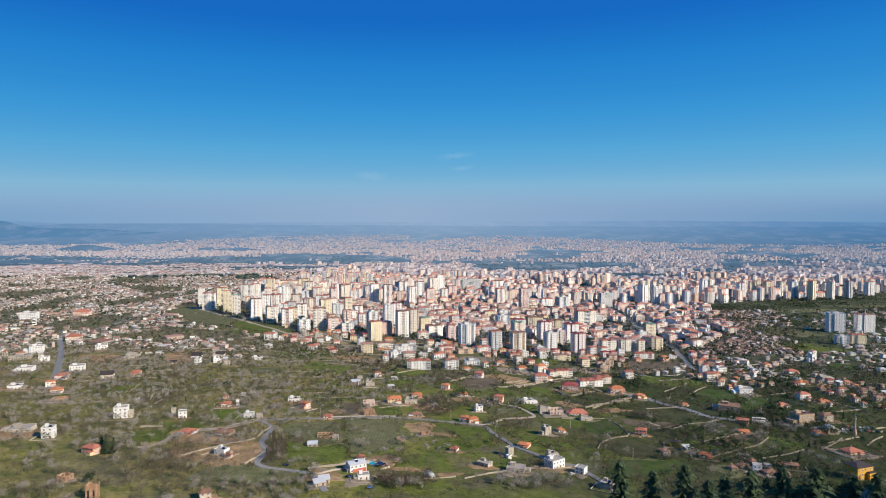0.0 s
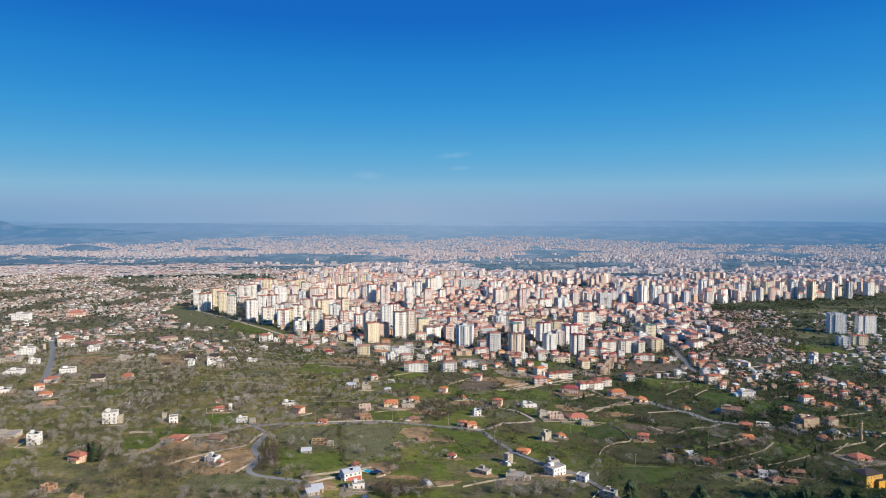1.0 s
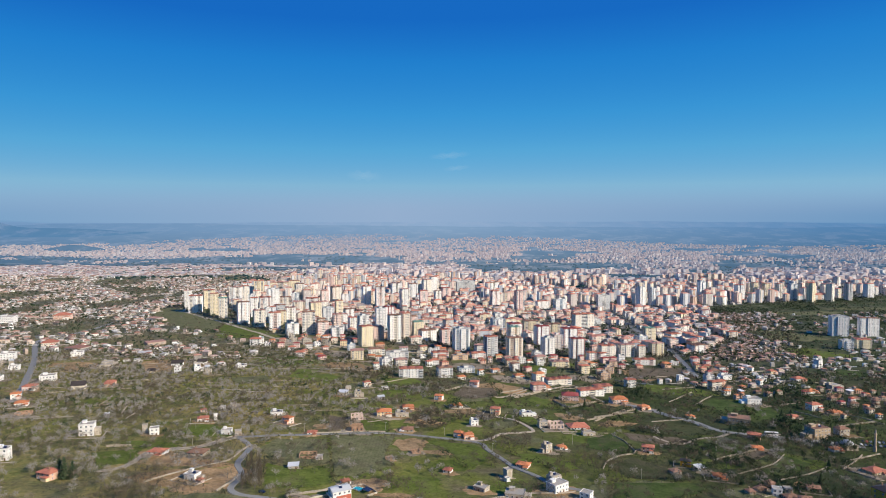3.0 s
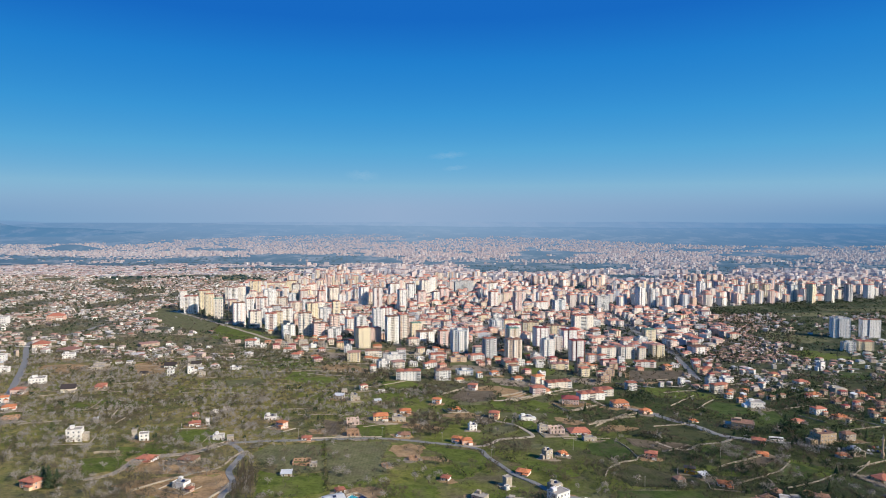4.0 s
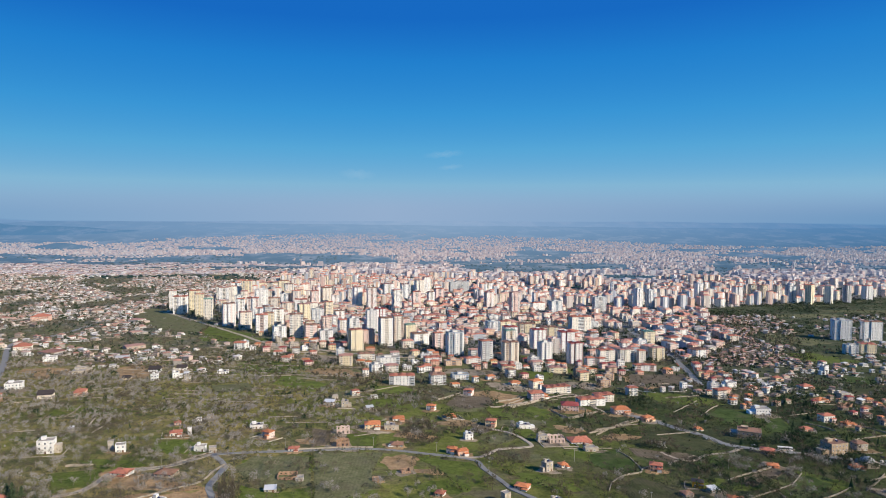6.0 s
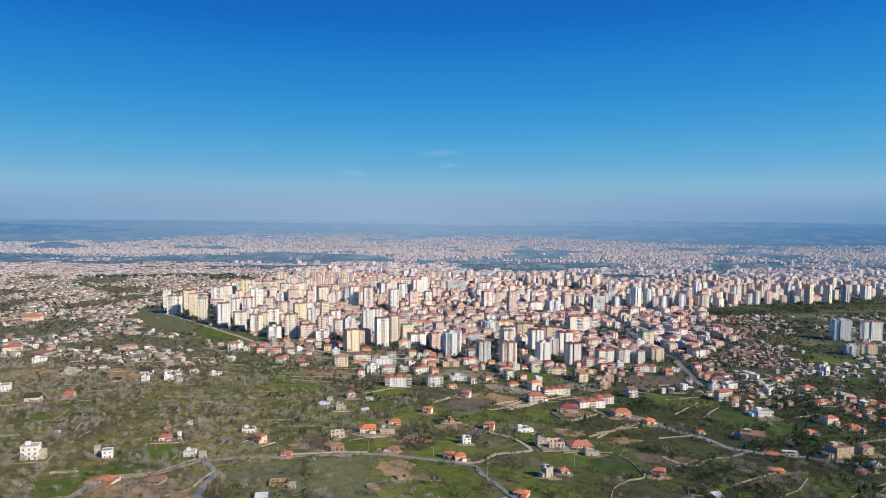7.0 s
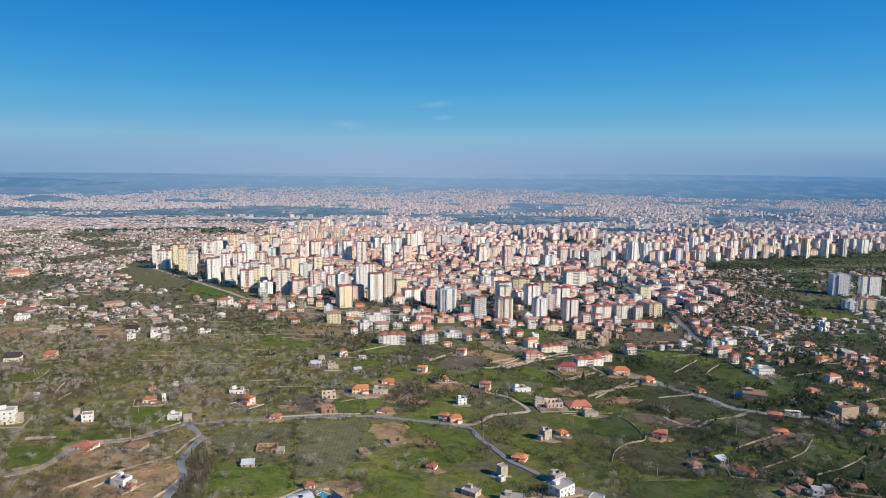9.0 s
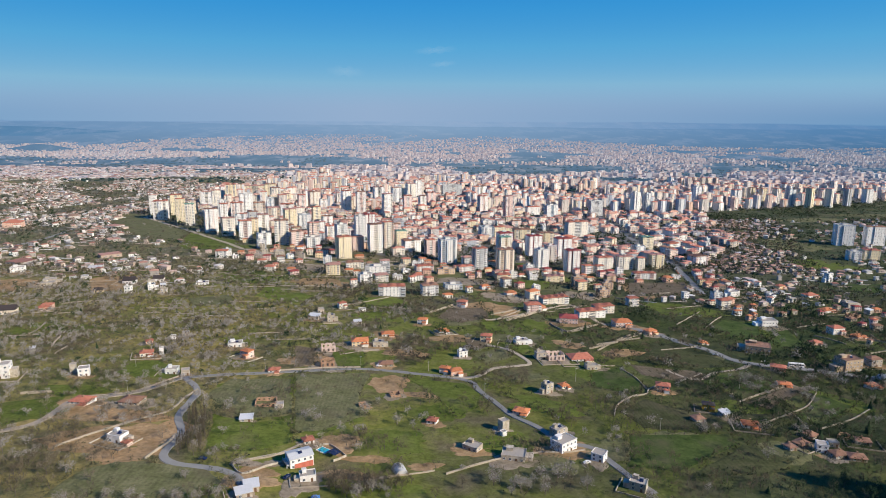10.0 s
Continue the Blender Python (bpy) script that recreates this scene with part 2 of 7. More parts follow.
WHITE, CREAM, PINK = (0.85, 0.81, 0.755), (0.83, 0.745, 0.625), (0.78, 0.565, 0.49)
YELLOW, GREY, TAN = (0.82, 0.69, 0.46), (0.55, 0.55, 0.54), (0.62, 0.45, 0.32)
M = {
    "white": plaster("white plaster", WHITE), "cream": plaster("cream plaster", CREAM),
    "pink": plaster("pink plaster", PINK), "yellow": plaster("yellow plaster", YELLOW),
    "ochre": plaster("bright ochre plaster", (0.72, 0.40, 0.06)),
    "grey": plaster("grey concrete", GREY, 0.25), "tan": plaster("orange tan plaster", TAN),
    "beige": plaster("weathered beige concrete", (0.52, 0.45, 0.36), 0.3),
    "brick": plaster("rough brickwork", (0.44, 0.27, 0.17), 0.3),
    "sandstone": plaster("tan stone blocks", (0.52, 0.385, 0.255), 0.3),
    "rose": plaster("pale rose blockwork", (0.66, 0.50, 0.42), 0.25),
    "stone": plaster("dry stone", (0.42, 0.35, 0.27), 0.3),
    "redpaint": plaster("red painted wall", (0.52, 0.15, 0.10)),
    "maroon": plaster("maroon panels", (0.30, 0.07, 0.06), 0.15),
    "tile": tiles("red clay tiles", (0.46, 0.165, 0.10)),
    "orange": tiles("orange clay tiles", (0.57, 0.205, 0.085)),
    "paletile": tiles("faded pinkish tiles", (0.46, 0.25, 0.19)),
    "oldtile": tiles("old brown tiles", (0.30, 0.16, 0.10)),
    "darkroof": plain("dark brown roof sheets", (0.055, 0.042, 0.036), 0.6),
    "greenroof": plain("green sheet roof", (0.16, 0.30, 0.22), 0.6),
    "sheet": plain("pale metal sheet", (0.58, 0.57, 0.55), 0.7, 0.0, 0.45),
    "slab": plain("grey roof slab", (0.37, 0.325, 0.27), 0.9),
    "glass": plain("dark window glass", (0.07, 0.08, 0.095), 0.15, 0.0, 0.1),
    "townglass": panes("curtained town windows", [(0.14, 0.15, 0.17), (0.22, 0.22, 0.23), (0.40, 0.365, 0.33), (0.17, 0.18, 0.20), (0.32, 0.29, 0.27), (0.12, 0.13, 0.15)]),
    "slate": plaster("blue-grey plaster", (0.36, 0.42, 0.47), 0.15),
    "frame": plain("white window frame", (0.75, 0.75, 0.74), 0.5, 0.0, 0.1),
    "door": plain("brown door", (0.16, 0.09, 0.05), 0.6),
    "metal": plain("dull metal", (0.5, 0.5, 0.5), 0.4, 0.8, 0.2),
    "panel": plain("blue solar panel", (0.02, 0.03, 0.07), 0.15, 0.0, 0.1),
    "lead": plain("dull lead sheet", (0.42, 0.415, 0.40), 0.8),
    "tarp": plain("blue tarpaulin", (0.10, 0.25, 0.55), 0.6),
    "asphalt": plain("asphalt", (0.24, 0.228, 0.208), 0.9, 0.0, 0.35, 3.0),
    "track": plain("dirt track", (0.42, 0.34, 0.25), 0.95, 0.0, 0.5, 2.5),
    "wall": plain("stone field wall", (0.40, 0.33, 0.25), 0.95, 0.0, 0.6, 0.8),
    "bark": plain("bark", (0.13, 0.105, 0.085), 0.95),
    "twig": leaves("bare twigs", (0.088, 0.072, 0.048), (0.175, 0.142, 0.096)),
    "paletwig": leaves("pale grey twigs", (0.18, 0.145, 0.10), (0.285, 0.236, 0.172)),
    "bloom": leaves("pale blossom", (0.24, 0.210, 0.180), (0.355, 0.315, 0.270)),
    "needle": leaves("dark evergreen leaves", (0.020, 0.038, 0.018), (0.055, 0.082, 0.036)),
    "scrub": leaves("olive-brown scrub", (0.060, 0.062, 0.028), (0.145, 0.132, 0.072)),
    "spruce": leaves("blue-green spruce needles", (0.026, 0.046, 0.024), (0.10, 0.132, 0.062)),
    "bush": leaves("olive leaves", (0.036, 0.048, 0.024), (0.082, 0.094, 0.044)),
    "water": plain("pool water", (0.03, 0.42, 0.48), 0.08, 0.0, 0.1),
    "grass": field_material("meadow grass", (0.084, 0.110, 0.018), (0.148, 0.168, 0.036)),
    "soil": field_material("bare orange soil", (0.285, 0.172, 0.08), (0.43, 0.285, 0.155)),
    "yard": field_material("pale trodden yard", (0.25, 0.19, 0.125), (0.37, 0.295, 0.215)),
    "plough": field_material("brown ploughed earth", (0.135, 0.102, 0.066), (0.21, 0.162, 0.11), 0.35),
    "stubble": field_material("dry terraced grass", (0.125, 0.128, 0.052), (0.20, 0.182, 0.092), 0.22),
    # grass and pasture for the eastern parcels: dimness there put into darker colour
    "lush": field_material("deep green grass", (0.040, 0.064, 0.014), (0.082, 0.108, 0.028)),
    "walled": field_material("old olive pasture", (0.050, 0.058, 0.022), (0.092, 0.094, 0.039), 0.3),
    "pavement": field_material("dusty town ground", (0.13, 0.125, 0.115), (0.23, 0.21, 0.185)),
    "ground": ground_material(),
}
MANY_WALLS = [(0.79, 0.67, 0.55), WHITE, (0.74, 0.52, 0.43), CREAM, (0.82, 0.75, 0.67), (0.80, 0.66, 0.48), (0.60, 0.52, 0.46), (0.79, 0.61, 0.51), (0.66, 0.45, 0.33), (0.44, 0.46, 0.50)]
MANY_ROOFS = [(0.56, 0.235, 0.155), (0.60, 0.29, 0.20), (0.48, 0.20, 0.14), (0.44, 0.37, 0.32), (0.56, 0.31, 0.22)]
M["city"] = plaster("mixed facade plaster", None, 0.12, True, MANY_WALLS)
M["cityroof"] = tiles("mixed roofs", None, True, MANY_ROOFS)
M["mudwall"] = plaster("crumbling earth and stone walls", None, 0.3, True, [(0.46, 0.33, 0.24), (0.36, 0.26, 0.20), (0.52, 0.40, 0.31), (0.30, 0.23, 0.18), (0.58, 0.46, 0.37)])
M["villageroof"] = tiles("weathered village roofs", None, True, [(0.34, 0.16, 0.11), (0.27, 0.18, 0.13), (0.42, 0.40, 0.37), (0.21, 0.17, 0.14), (0.46, 0.25, 0.18), (0.60, 0.56, 0.52), (0.33, 0.20, 0.15), (0.52, 0.28, 0.20), (0.56, 0.40, 0.33)])
M["cottage"] = plaster("painted house walls", None, 0.15, False, [WHITE, (0.80, 0.70, 0.55), (0.76, 0.48, 0.35), WHITE, (0.80, 0.62, 0.38), (0.76, 0.58, 0.50), (0.70, 0.43, 0.31), (0.83, 0.77, 0.68)])
M["village"] = plaster("mixed village walls", None, 0.2, True, [WHITE, (0.58, 0.51, 0.44), (0.48, 0.37, 0.29), (0.66, 0.60, 0.54), (0.40, 0.35, 0.30), (0.60, 0.48, 0.39), (0.74, 0.71, 0.67)])


# ---- ground shape ----
def ground_z(x, y):
    """The height of the land: a slope that runs out into a plain, which climbs again far away."""
    k = 1.0 if x < 0 else 0.45 + 0.55 * min(max((y - 450) / 600, 0), 1)
    z = -19 + 117 * math.exp(-y / 940) - 26 * k * math.tanh(x / 390) / (1 + (y / 2900) ** 2)
    if y > 3300:
        z = 235 - (86.6 - (y - 3300) * 74.6 / 1600) * y / 1125
    elif y < 1500:
        if y < 330:  # the near hillside
            t = min((330 - y) / 160, 1.0)
            z += 62 * t * t * (3 - 2 * t)
        if x > 150 and y < 520:  # an unseen spur to the east, added to cast shade on the slope
            z += 84 * math.exp(-((x - 350) / 62) ** 2 - ((y - 333) / 56) ** 2)
        z += 0.5 * math.sin(x / 13 + 2 * math.sin(y / 31)) * math.sin(y / 15 + 1.3 * math.sin(x / 41))
    return z


class Geo:
    """Collects faces for one mesh; each with a material index."""

    def __init__(self):
        self.v, self.f, self.m = [], [], []

    def add(self, verts, faces, mat=0):
        o = len(self.v)
        self.v += verts
        self.f += [tuple(i + o for i in f) for f in faces]
        self.m += [mat] * len(faces)

    def box(self, x, y, z, sx, sy, sz, rot=0.0, mat=0, top=1.0, bottom=False):
        """A box that stands on z, centred on x, y; top: how far it narrows upwards."""
        c, s = math.cos(rot), math.sin(rot)
        vs = []
        for k, h in ((1.0, 0.0), (top, sz)):
            for a, b in ((-1, -1), (1, -1), (1, 1), (-1, 1)):
                px, py = a * sx / 2 * k, b * sy / 2 * k
                vs.append((x + px * c - py * s, y + px * s + py * c, z + h))
        fs = [(0, 1, 5, 4), (1, 2, 6, 5), (2, 3, 7, 6), (3, 0, 4, 7), (4, 5, 6, 7)]
        self.add(vs, fs + ([(3, 2, 1, 0)] if bottom else []), mat)

    def stack(self, rings, mat=0):
        """A solid of rectangles one above another: (z, length, depth) each, in one piece."""
        vs, fs = [], []
        for z, sx, sy in rings:
            vs += [(a * sx / 2, b * sy / 2, z) for a, b in ((-1, -1), (1, -1), (1, 1), (-1, 1))]
        for k in range(len(rings) - 1):
            o = k * 4
            fs += [(o + i, o + (i + 1) % 4, o + 4 + (i + 1) % 4, o + 4 + i) for i in range(4)]
        fs.append(tuple(range(len(vs) - 4, len(vs))))
        self.add(vs, fs, mat)

    def prism(self, plan, z0, z1, mat=0):
        n = len(plan)
        self.add([(*p, z) for z in (z0, z1) for p in plan], [(i, (i + 1) % n, (i + 1) % n + n, i + n) for i in range(n)] + [tuple(range(n, 2 * n))], mat)

    def hip(self, x, y, z, sx, sy, rise, rot=0.0, mat=0, over=0.5, thick=0.22, gable=False):
        """A tiled roof with eaves of some thickness."""
        c, s = math.cos(rot), math.sin(rot)
        a, b = sx / 2 + over, sy / 2 + over
        run = 0.0 if gable else min(b, a) * 0.9
        if a >= b:
            r1, r2 = (-a + run, 0), (a - run, 0)
        else:
            r1, r2 = (0, -b + run), (0, b - run)
        pts = [(-a, -b, 0), (a, -b, 0), (a, b, 0), (-a, b, 0)]
        pts += [(p, q, thick) for p, q, _ in pts]
        pts += [(*r1, rise + thick), (*r2, rise + thick)]
        vs = [(x + p * c - q * s, y + p * s + q * c, z + h) for p, q, h in pts]
        if a >= b:
            fs = [(4, 5, 9, 8), (5, 6, 9), (6, 7, 8, 9), (7, 4, 8)]
        else:
            fs = [(4, 5, 8), (5, 6, 9, 8), (6, 7, 9), (7, 4, 8, 9)]
        fs += [(0, 1, 5, 4), (1, 2, 6, 5), (2, 3, 7, 6), (3, 0, 4, 7), (3, 2, 1, 0)]
        self.add(vs, fs, mat)

    def mesh(self, name, mats):
        me = bpy.data.meshes.new(name)
        me.from_pydata(self.v, [], self.f)
        for m in mats:
            me.materials.append(M[m] if isinstance(m, str) else m)
        if any(self.m):
            me.polygons.foreach_set("material_index", self.m)
        me.update()
        return me


def part(name, geo, mats, parent, label="", at=None):
    """One mesh object under a thing or a part."""
    if isinstance(geo, Geo):
        geo = geo.mesh(name, [mats] if isinstance(mats, str) else mats)
    ob = new(name, geo)
    ob.parent = parent
    if at is not None:
        ob.matrix_local = at
    return tagged(ob, label)


def thing(name, m, label, category, group="", kind=""):
    ob = new(name)
    ob.matrix_world = m
    return tagged(ob, label, category, group, kind)


def setting(name, geo, mats, label):
    if isinstance(geo, Geo):
        geo = geo.mesh(name, [mats] if isinstance(mats, str) else mats)
    return tagged(new(name, geo), label, name.split("_")[0], kind="structure")


# ---- ground ----
def make_ground():
    ys = [-700, -400, -150, 0, 80] + list(range(120, 260, 14)) + list(range(260, 1000, 8)) + list(range(1000, 1600, 16)) + list(range(1600, 3300, 60)) + list(range(3300, 4921, 60))
    us = np.linspace(-1, 1, 190)
    vs = []
    for y in ys:
        half = 620 + 0.92 * max(y, 0)
        for u in us:
            x = u * half
            vs.append((x, y, ground_z(x, y)))
    nu = len(us)
    fs = [(j * nu + i, j * nu + i + 1, (j + 1) * nu + i + 1, (j + 1) * nu + i) for j in range(len(ys) - 1) for i in range(nu - 1)]
    g = Geo()
    g.add(vs, fs)
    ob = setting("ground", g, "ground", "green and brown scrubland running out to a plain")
    for p in ob.data.polygons:
        p.use_smooth = True


make_ground()


# ---- the plan: places in metres ----
HOUSES_SLOPE_a = [
    (-380, 712, 15.0, 8.2, "g", 20), (-357, 728, 10.7, 4.8, "h", 20), (-415, 836, 16.3, 4.0, "b", 20), (-336, 860, 14.0, 7.5, "g", 5), (-309, 875, 12.0, 6.8, "g", 5),
    (-298, 828, 9.4, 6.2, "f", 20), (-279, 814, 8.6, 4.9, "b", 20), (-255, 865, 15.8, 2.6, "f", 20), (-230, 554, 8.1, 5.5, "f", 20), (-240, 559, 4.7, 6.0, "b", 20),
    (-208, 602, 11.2, 4.3, "h", 20), (-198, 605, 3.5, 5.2, "f", 20), (-206, 649, 4.7, 2.6, "f", 20), (-200, 661, 6.3, 3.2, "b", 20), (-175, 566, 8.8, 3.9, "f", 5),
    (-165, 564, 6.4, 4.0, "b", 20), (-206, 506, 13.1, 3.2, "h", -10), (-177, 508, 13.9, 3.2, "k", -8),
]
HOUSES_SLOPE_b = [
    (-161, 455, 10.3, 4.2, "f", -20), (-154, 450, 4.8, 2.6, "h", -20), (-294, 603, 4.3, 2.6, "s", 20), (-219, 633, 6.4, 2.6, "h", 20), (-61, 438, 15.0, 5.6, "V", 28),
    (-54, 422, 8.9, 3.2, "f", 15), (-78, 409, 7.9, 2.6, "s", 20), (-80, 403, 8.8, 2.6, "s", 20), (-61, 463, 6.9, 2.6, "h", 25), (-97, 516, 14.0, 3.0, "r", 8),
    (-88, 513, 5.7, 2.6, "b", 8), (-102, 489, 8.0, 1.9, "s", 8), (-16, 542, 7.3, 2.6, "r", 20), (-36, 519, 5.1, 2.6, "r", 20), (9, 499, 7.0, 3.4, "h", -20),
    (-70, 597, 11.2, 5.5, "r", 10), (-75, 636, 12.5, 6.0, "u", 10), (-51, 656, 15.4, 6.8, "o", 8),
]
HOUSES_SLOPE_c = [
    (-29, 691, 12.3, 4.4, "o", 8), (-35, 655, 10.6, 4.3, "b", 8), (-134, 609, 10.5, 6.8, "o", -30), (-151, 636, 12.0, 3.2, "f", 10), (-106, 578, 8.3, 2.6, "h", 5),
    (-26, 607, 11.5, 2.6, "k", 5), (-103, 735, 12.1, 3.9, "s", -12), (-86, 729, 8.7, 6.3, "b", 15), (-101, 761, 7.5, 3.9, "b", 20), (-82, 783, 10.1, 7.3, "h", 20),
    (-60, 775, 8.2, 2.6, "f", 20), (-60, 726, 8.7, 2.6, "s", 20), (3, 737, 10.5, 6.5, "o", -15), (22, 711, 11.7, 2.6, "o", 20),
]
HOUSES_MEADOW_a = [
    (36, 636, 8.5, 5.0, "f", 15), (20, 594, 9.0, 5.6, "o", -20), (28, 590, 10.3, 5.6, "o", 15), (61, 686, 11.5, 7.5, "h", -15), (92, 680, 13.2, 4.0, "f", 10), (102, 638, 9.5, 5.8, "b", 8),
    (114, 637, 15.1, 6.0, "u", 8), (136, 641, 20.8, 4.7, "h", 8), (139, 615, 10.0, 3.5, "b", 5), (106, 568, 7.4, 2.8, "o", 25), (92, 558, 9.0, 7.0, "b", 35),
    (67, 517, 11.7, 3.6, "o", -25), (52, 490, 6.1, 6.8, "b", 30), (51, 483, 4.0, 2.6, "f", 30), (31, 463, 11.5, 2.9, "b", -35), (53, 453, 14.7, 3.2, "b", -14),
    (83, 465, 15.3, 5.9, "f", 35), (84, 484, 10.1, 4.8, "b", 35), (100, 452, 8.7, 4.5, "f", -35),
]
HOUSES_MEADOW_b = [
    (111, 420, 10.1, 4.5, "b", -30), (47, 817, 12.6, 8.0, "h", -20), (155, 766, 21.0, 9.3, "d", -10), (209, 759, 18.6, 8.5, "o", 5), (134, 819, 13.9, 5.9, "o", 20),
    (82, 915, 12.9, 6.6, "o", 20), (111, 890, 15.3, 5.9, "o", 20), (136, 877, 17.7, 12.4, "o", 20), (228, 729, 13.3, 6.0, "o", 20), (179, 566, 11.5, 6.7, "h", -20),
    (181, 511, 8.0, 2.6, "k", 20),
]
HOUSES_VALLEY_a = [
    (308, 675, 25.4, 7.3, "a", -25), (370, 772, 16.7, 7.1, "f", 0), (358, 625, 19.5, 10.1, "a", 12), (426, 744, 14.9, 9.3, "h", 10), (483, 846, 17.3, 5.4, "o", 20),
    (197, 531, 9.2, 5.3, "y", -20), (203, 519, 7.5, 2.6, "s", 20), (211, 502, 11.4, 3.2, "o", -15), (227, 474, 10.0, 3.2, "k", 30), (235, 467, 7.2, 5.1, "f", -20),
    (241, 461, 9.6, 2.6, "k", 10), (249, 457, 10.2, 2.6, "k", -14), (241, 487, 8.3, 2.6, "k", 20), (247, 475, 6.0, 2.6, "b", -10), (217, 468, 5.9, 2.6, "k", 15),
    (267, 697, 7.4, 2.9, "o", 20), (279, 581, 11.1, 3.2, "o", -20), (408, 927, 17.7, 6.2, "f", 20),
]
HOUSES_VALLEY_b = [
    (431, 915, 14.5, 5.1, "h", 20), (390, 639, 12.5, 8.6, "m", 10), (441, 731, 14.7, 4.3, "o", 20), (513, 928, 19.2, 6.1, "h", 20), (470, 897, 12.8, 5.3, "b", 20),
    (607, 1036, 13.4, 13.6, "f", 20), (504, 984, 15.8, 5.7, "h", 20), (455, 916, 13.1, 4.6, "f", 20), (529, 874, 18.0, 5.7, "b", 20), (347, 580, 10.3, 4.0, "o", 20),
    (380, 704, 11.9, 4.4, "h", 20), (261, 485, 6.9, 2.6, "r", 20), (267, 478, 10.1, 3.2, "k", -20), (296, 620, 13.9, 5.5, "h", -30), (226, 381, 24.0, 4.5, "k", 4), (270, 392, 11.0, 4.2, "b", 8),
]
HOUSES_ORCHARD_a = [
    (-301, 478, 9.4, 8.1, "f", 10), (-250, 446, 13.6, 6.4, "h", -20), (-235, 388, 7.7, 3.8, "r", -15), (-203, 361, 6.5, 8.9, "r", 10), (-141, 369, 8.0, 5.8, "m", 20),
    (-333, 494, 19.8, 2.6, "b", 10), (-424, 700, 14.4, 6.3, "h", 20), (-435, 749, 18.7, 6.3, "f", 20), (-492, 743, 18.5, 4.3, "f", 20), (-411, 658, 10.6, 6.9, "o", 20),
    (-389, 633, 13.6, 4.9, "o", 20), (-368, 603, 15.1, 2.6, "r", 20), (-358, 735, 11.2, 5.8, "h", 20), (-280, 546, 12.7, 9.5, "f", 15),
    (302, 454, 17.8, 12.0, "y", 18), (340, 521, 16.8, 3.4, "h", 20), (-513, 810, 13.0, 5.0, "f", 20),
]
HOUSES_ORCHARD_b = [
    (-439, 645, 15.0, 3.7, "f", 20), (-492, 908, 17.8, 6.1, "f", 20), (-422, 852, 15.2, 4.3, "b", 20), (-580, 992, 26.4, 9.7, "h", 20), (-565, 877, 20.3, 8.8, "f", 20),
    (-830, 1267, 33.7, 13.0, "f", 20), (-757, 1327, 35.3, 13.6, "h", 20),
]
BLOCKS_MEADOW_a = [
    (-33, 856, 32.6, 12.0, 1, 5), (11, 868, 21.4, 12.9, 1, 12), (158, 856, 38.2, 8.0, 0, 15), (185, 794, 36.3, 8.0, 0, 15), (230, 902, 17.0, 9.5, 5, 15),
    (249, 952, 16.6, 8.9, 5, 15), (270, 1008, 16.1, 9.0, 5, 15), (186, 989, 28.1, 8.5, 3, 5), (212, 963, 15.2, 13.3, 5, 10), (113, 978, 21.5, 9.3, 0, 8),
    (252, 856, 13.4, 10.1, 0, 10), (329, 1036, 33.0, 8.8, 2, 0), (-116, 961, 20.1, 13.8, 3, 10), (-93, 1014, 26.9, 9.0, 0, 10), (-59, 983, 36.6, 10.0, 1, 10),
    (5, 1018, 28.7, 8.7, 7, 15), (35, 1006, 28.4, 6.9, 5, 15), (65, 1030, 26.0, 8.5, 7, 15),
]
BLOCKS_MEADOW_b = [
    (41, 913, 24.1, 6.2, 1, 10), (125, 811, 17.5, 8.4, 7, 10), (206, 818, 25.2, 8.4, 0, 12),
]
TOWERS_FRONT_a = [
    (-540, 1462, 31.8, 37.9, 0, 20), (-537, 1536, 28.4, 44.4, 3, 20), (-450, 1375, 20.7, 42.2, 0, 20), (-383, 1295, 25.9, 43.2, 7, 20), (-341, 1257, 25.1, 32.3, 0, 20),
    (-302, 1222, 24.4, 32.3, 2, 20), (-260, 1179, 25.4, 18.9, 1, 20), (-232, 1186, 25.6, 41.0, 3, 20), (-205, 1174, 23.4, 25.0, 2, 20), (-178, 1170, 25.3, 16.7, 1, 20),
    (-229, 1375, 25.4, 28.9, 1, 20), (-255, 1368, 27.5, 38.9, 0, 20), (-189, 1320, 19.9, 22.5, 1, 20), (-117, 1085, 25.1, 33.3, 0, 20), (-192, 1422, 23.9, 21.8, 2, 20),
    (-108, 1252, 21.0, 46.5, 1, 20), (-74, 1145, 24.7, 47.3, 0, 20), (-56, 1191, 19.9, 46.1, 0, 20),
]
TOWERS_FRONT_b = [
    (-93, 1265, 23.3, 48.9, 6, 20), (-17, 1180, 33.3, 19.7, 1, 20), (-35, 1219, 22.4, 28.3, 0, 20), (41, 1098, 29.1, 37.0, 1, 20), (87, 1052, 22.7, 32.5, 4, 20),
    (126, 1061, 26.4, 32.2, 0, 20), (183, 1075, 23.2, 31.5, 1, 20), (231, 1077, 24.2, 33.3, 6, 20), (241, 1189, 29.8, 34.6, 6, 20), (193, 1199, 28.1, 35.2, 6, 20),
    (145, 1215, 28.5, 35.7, 6, 20),
]
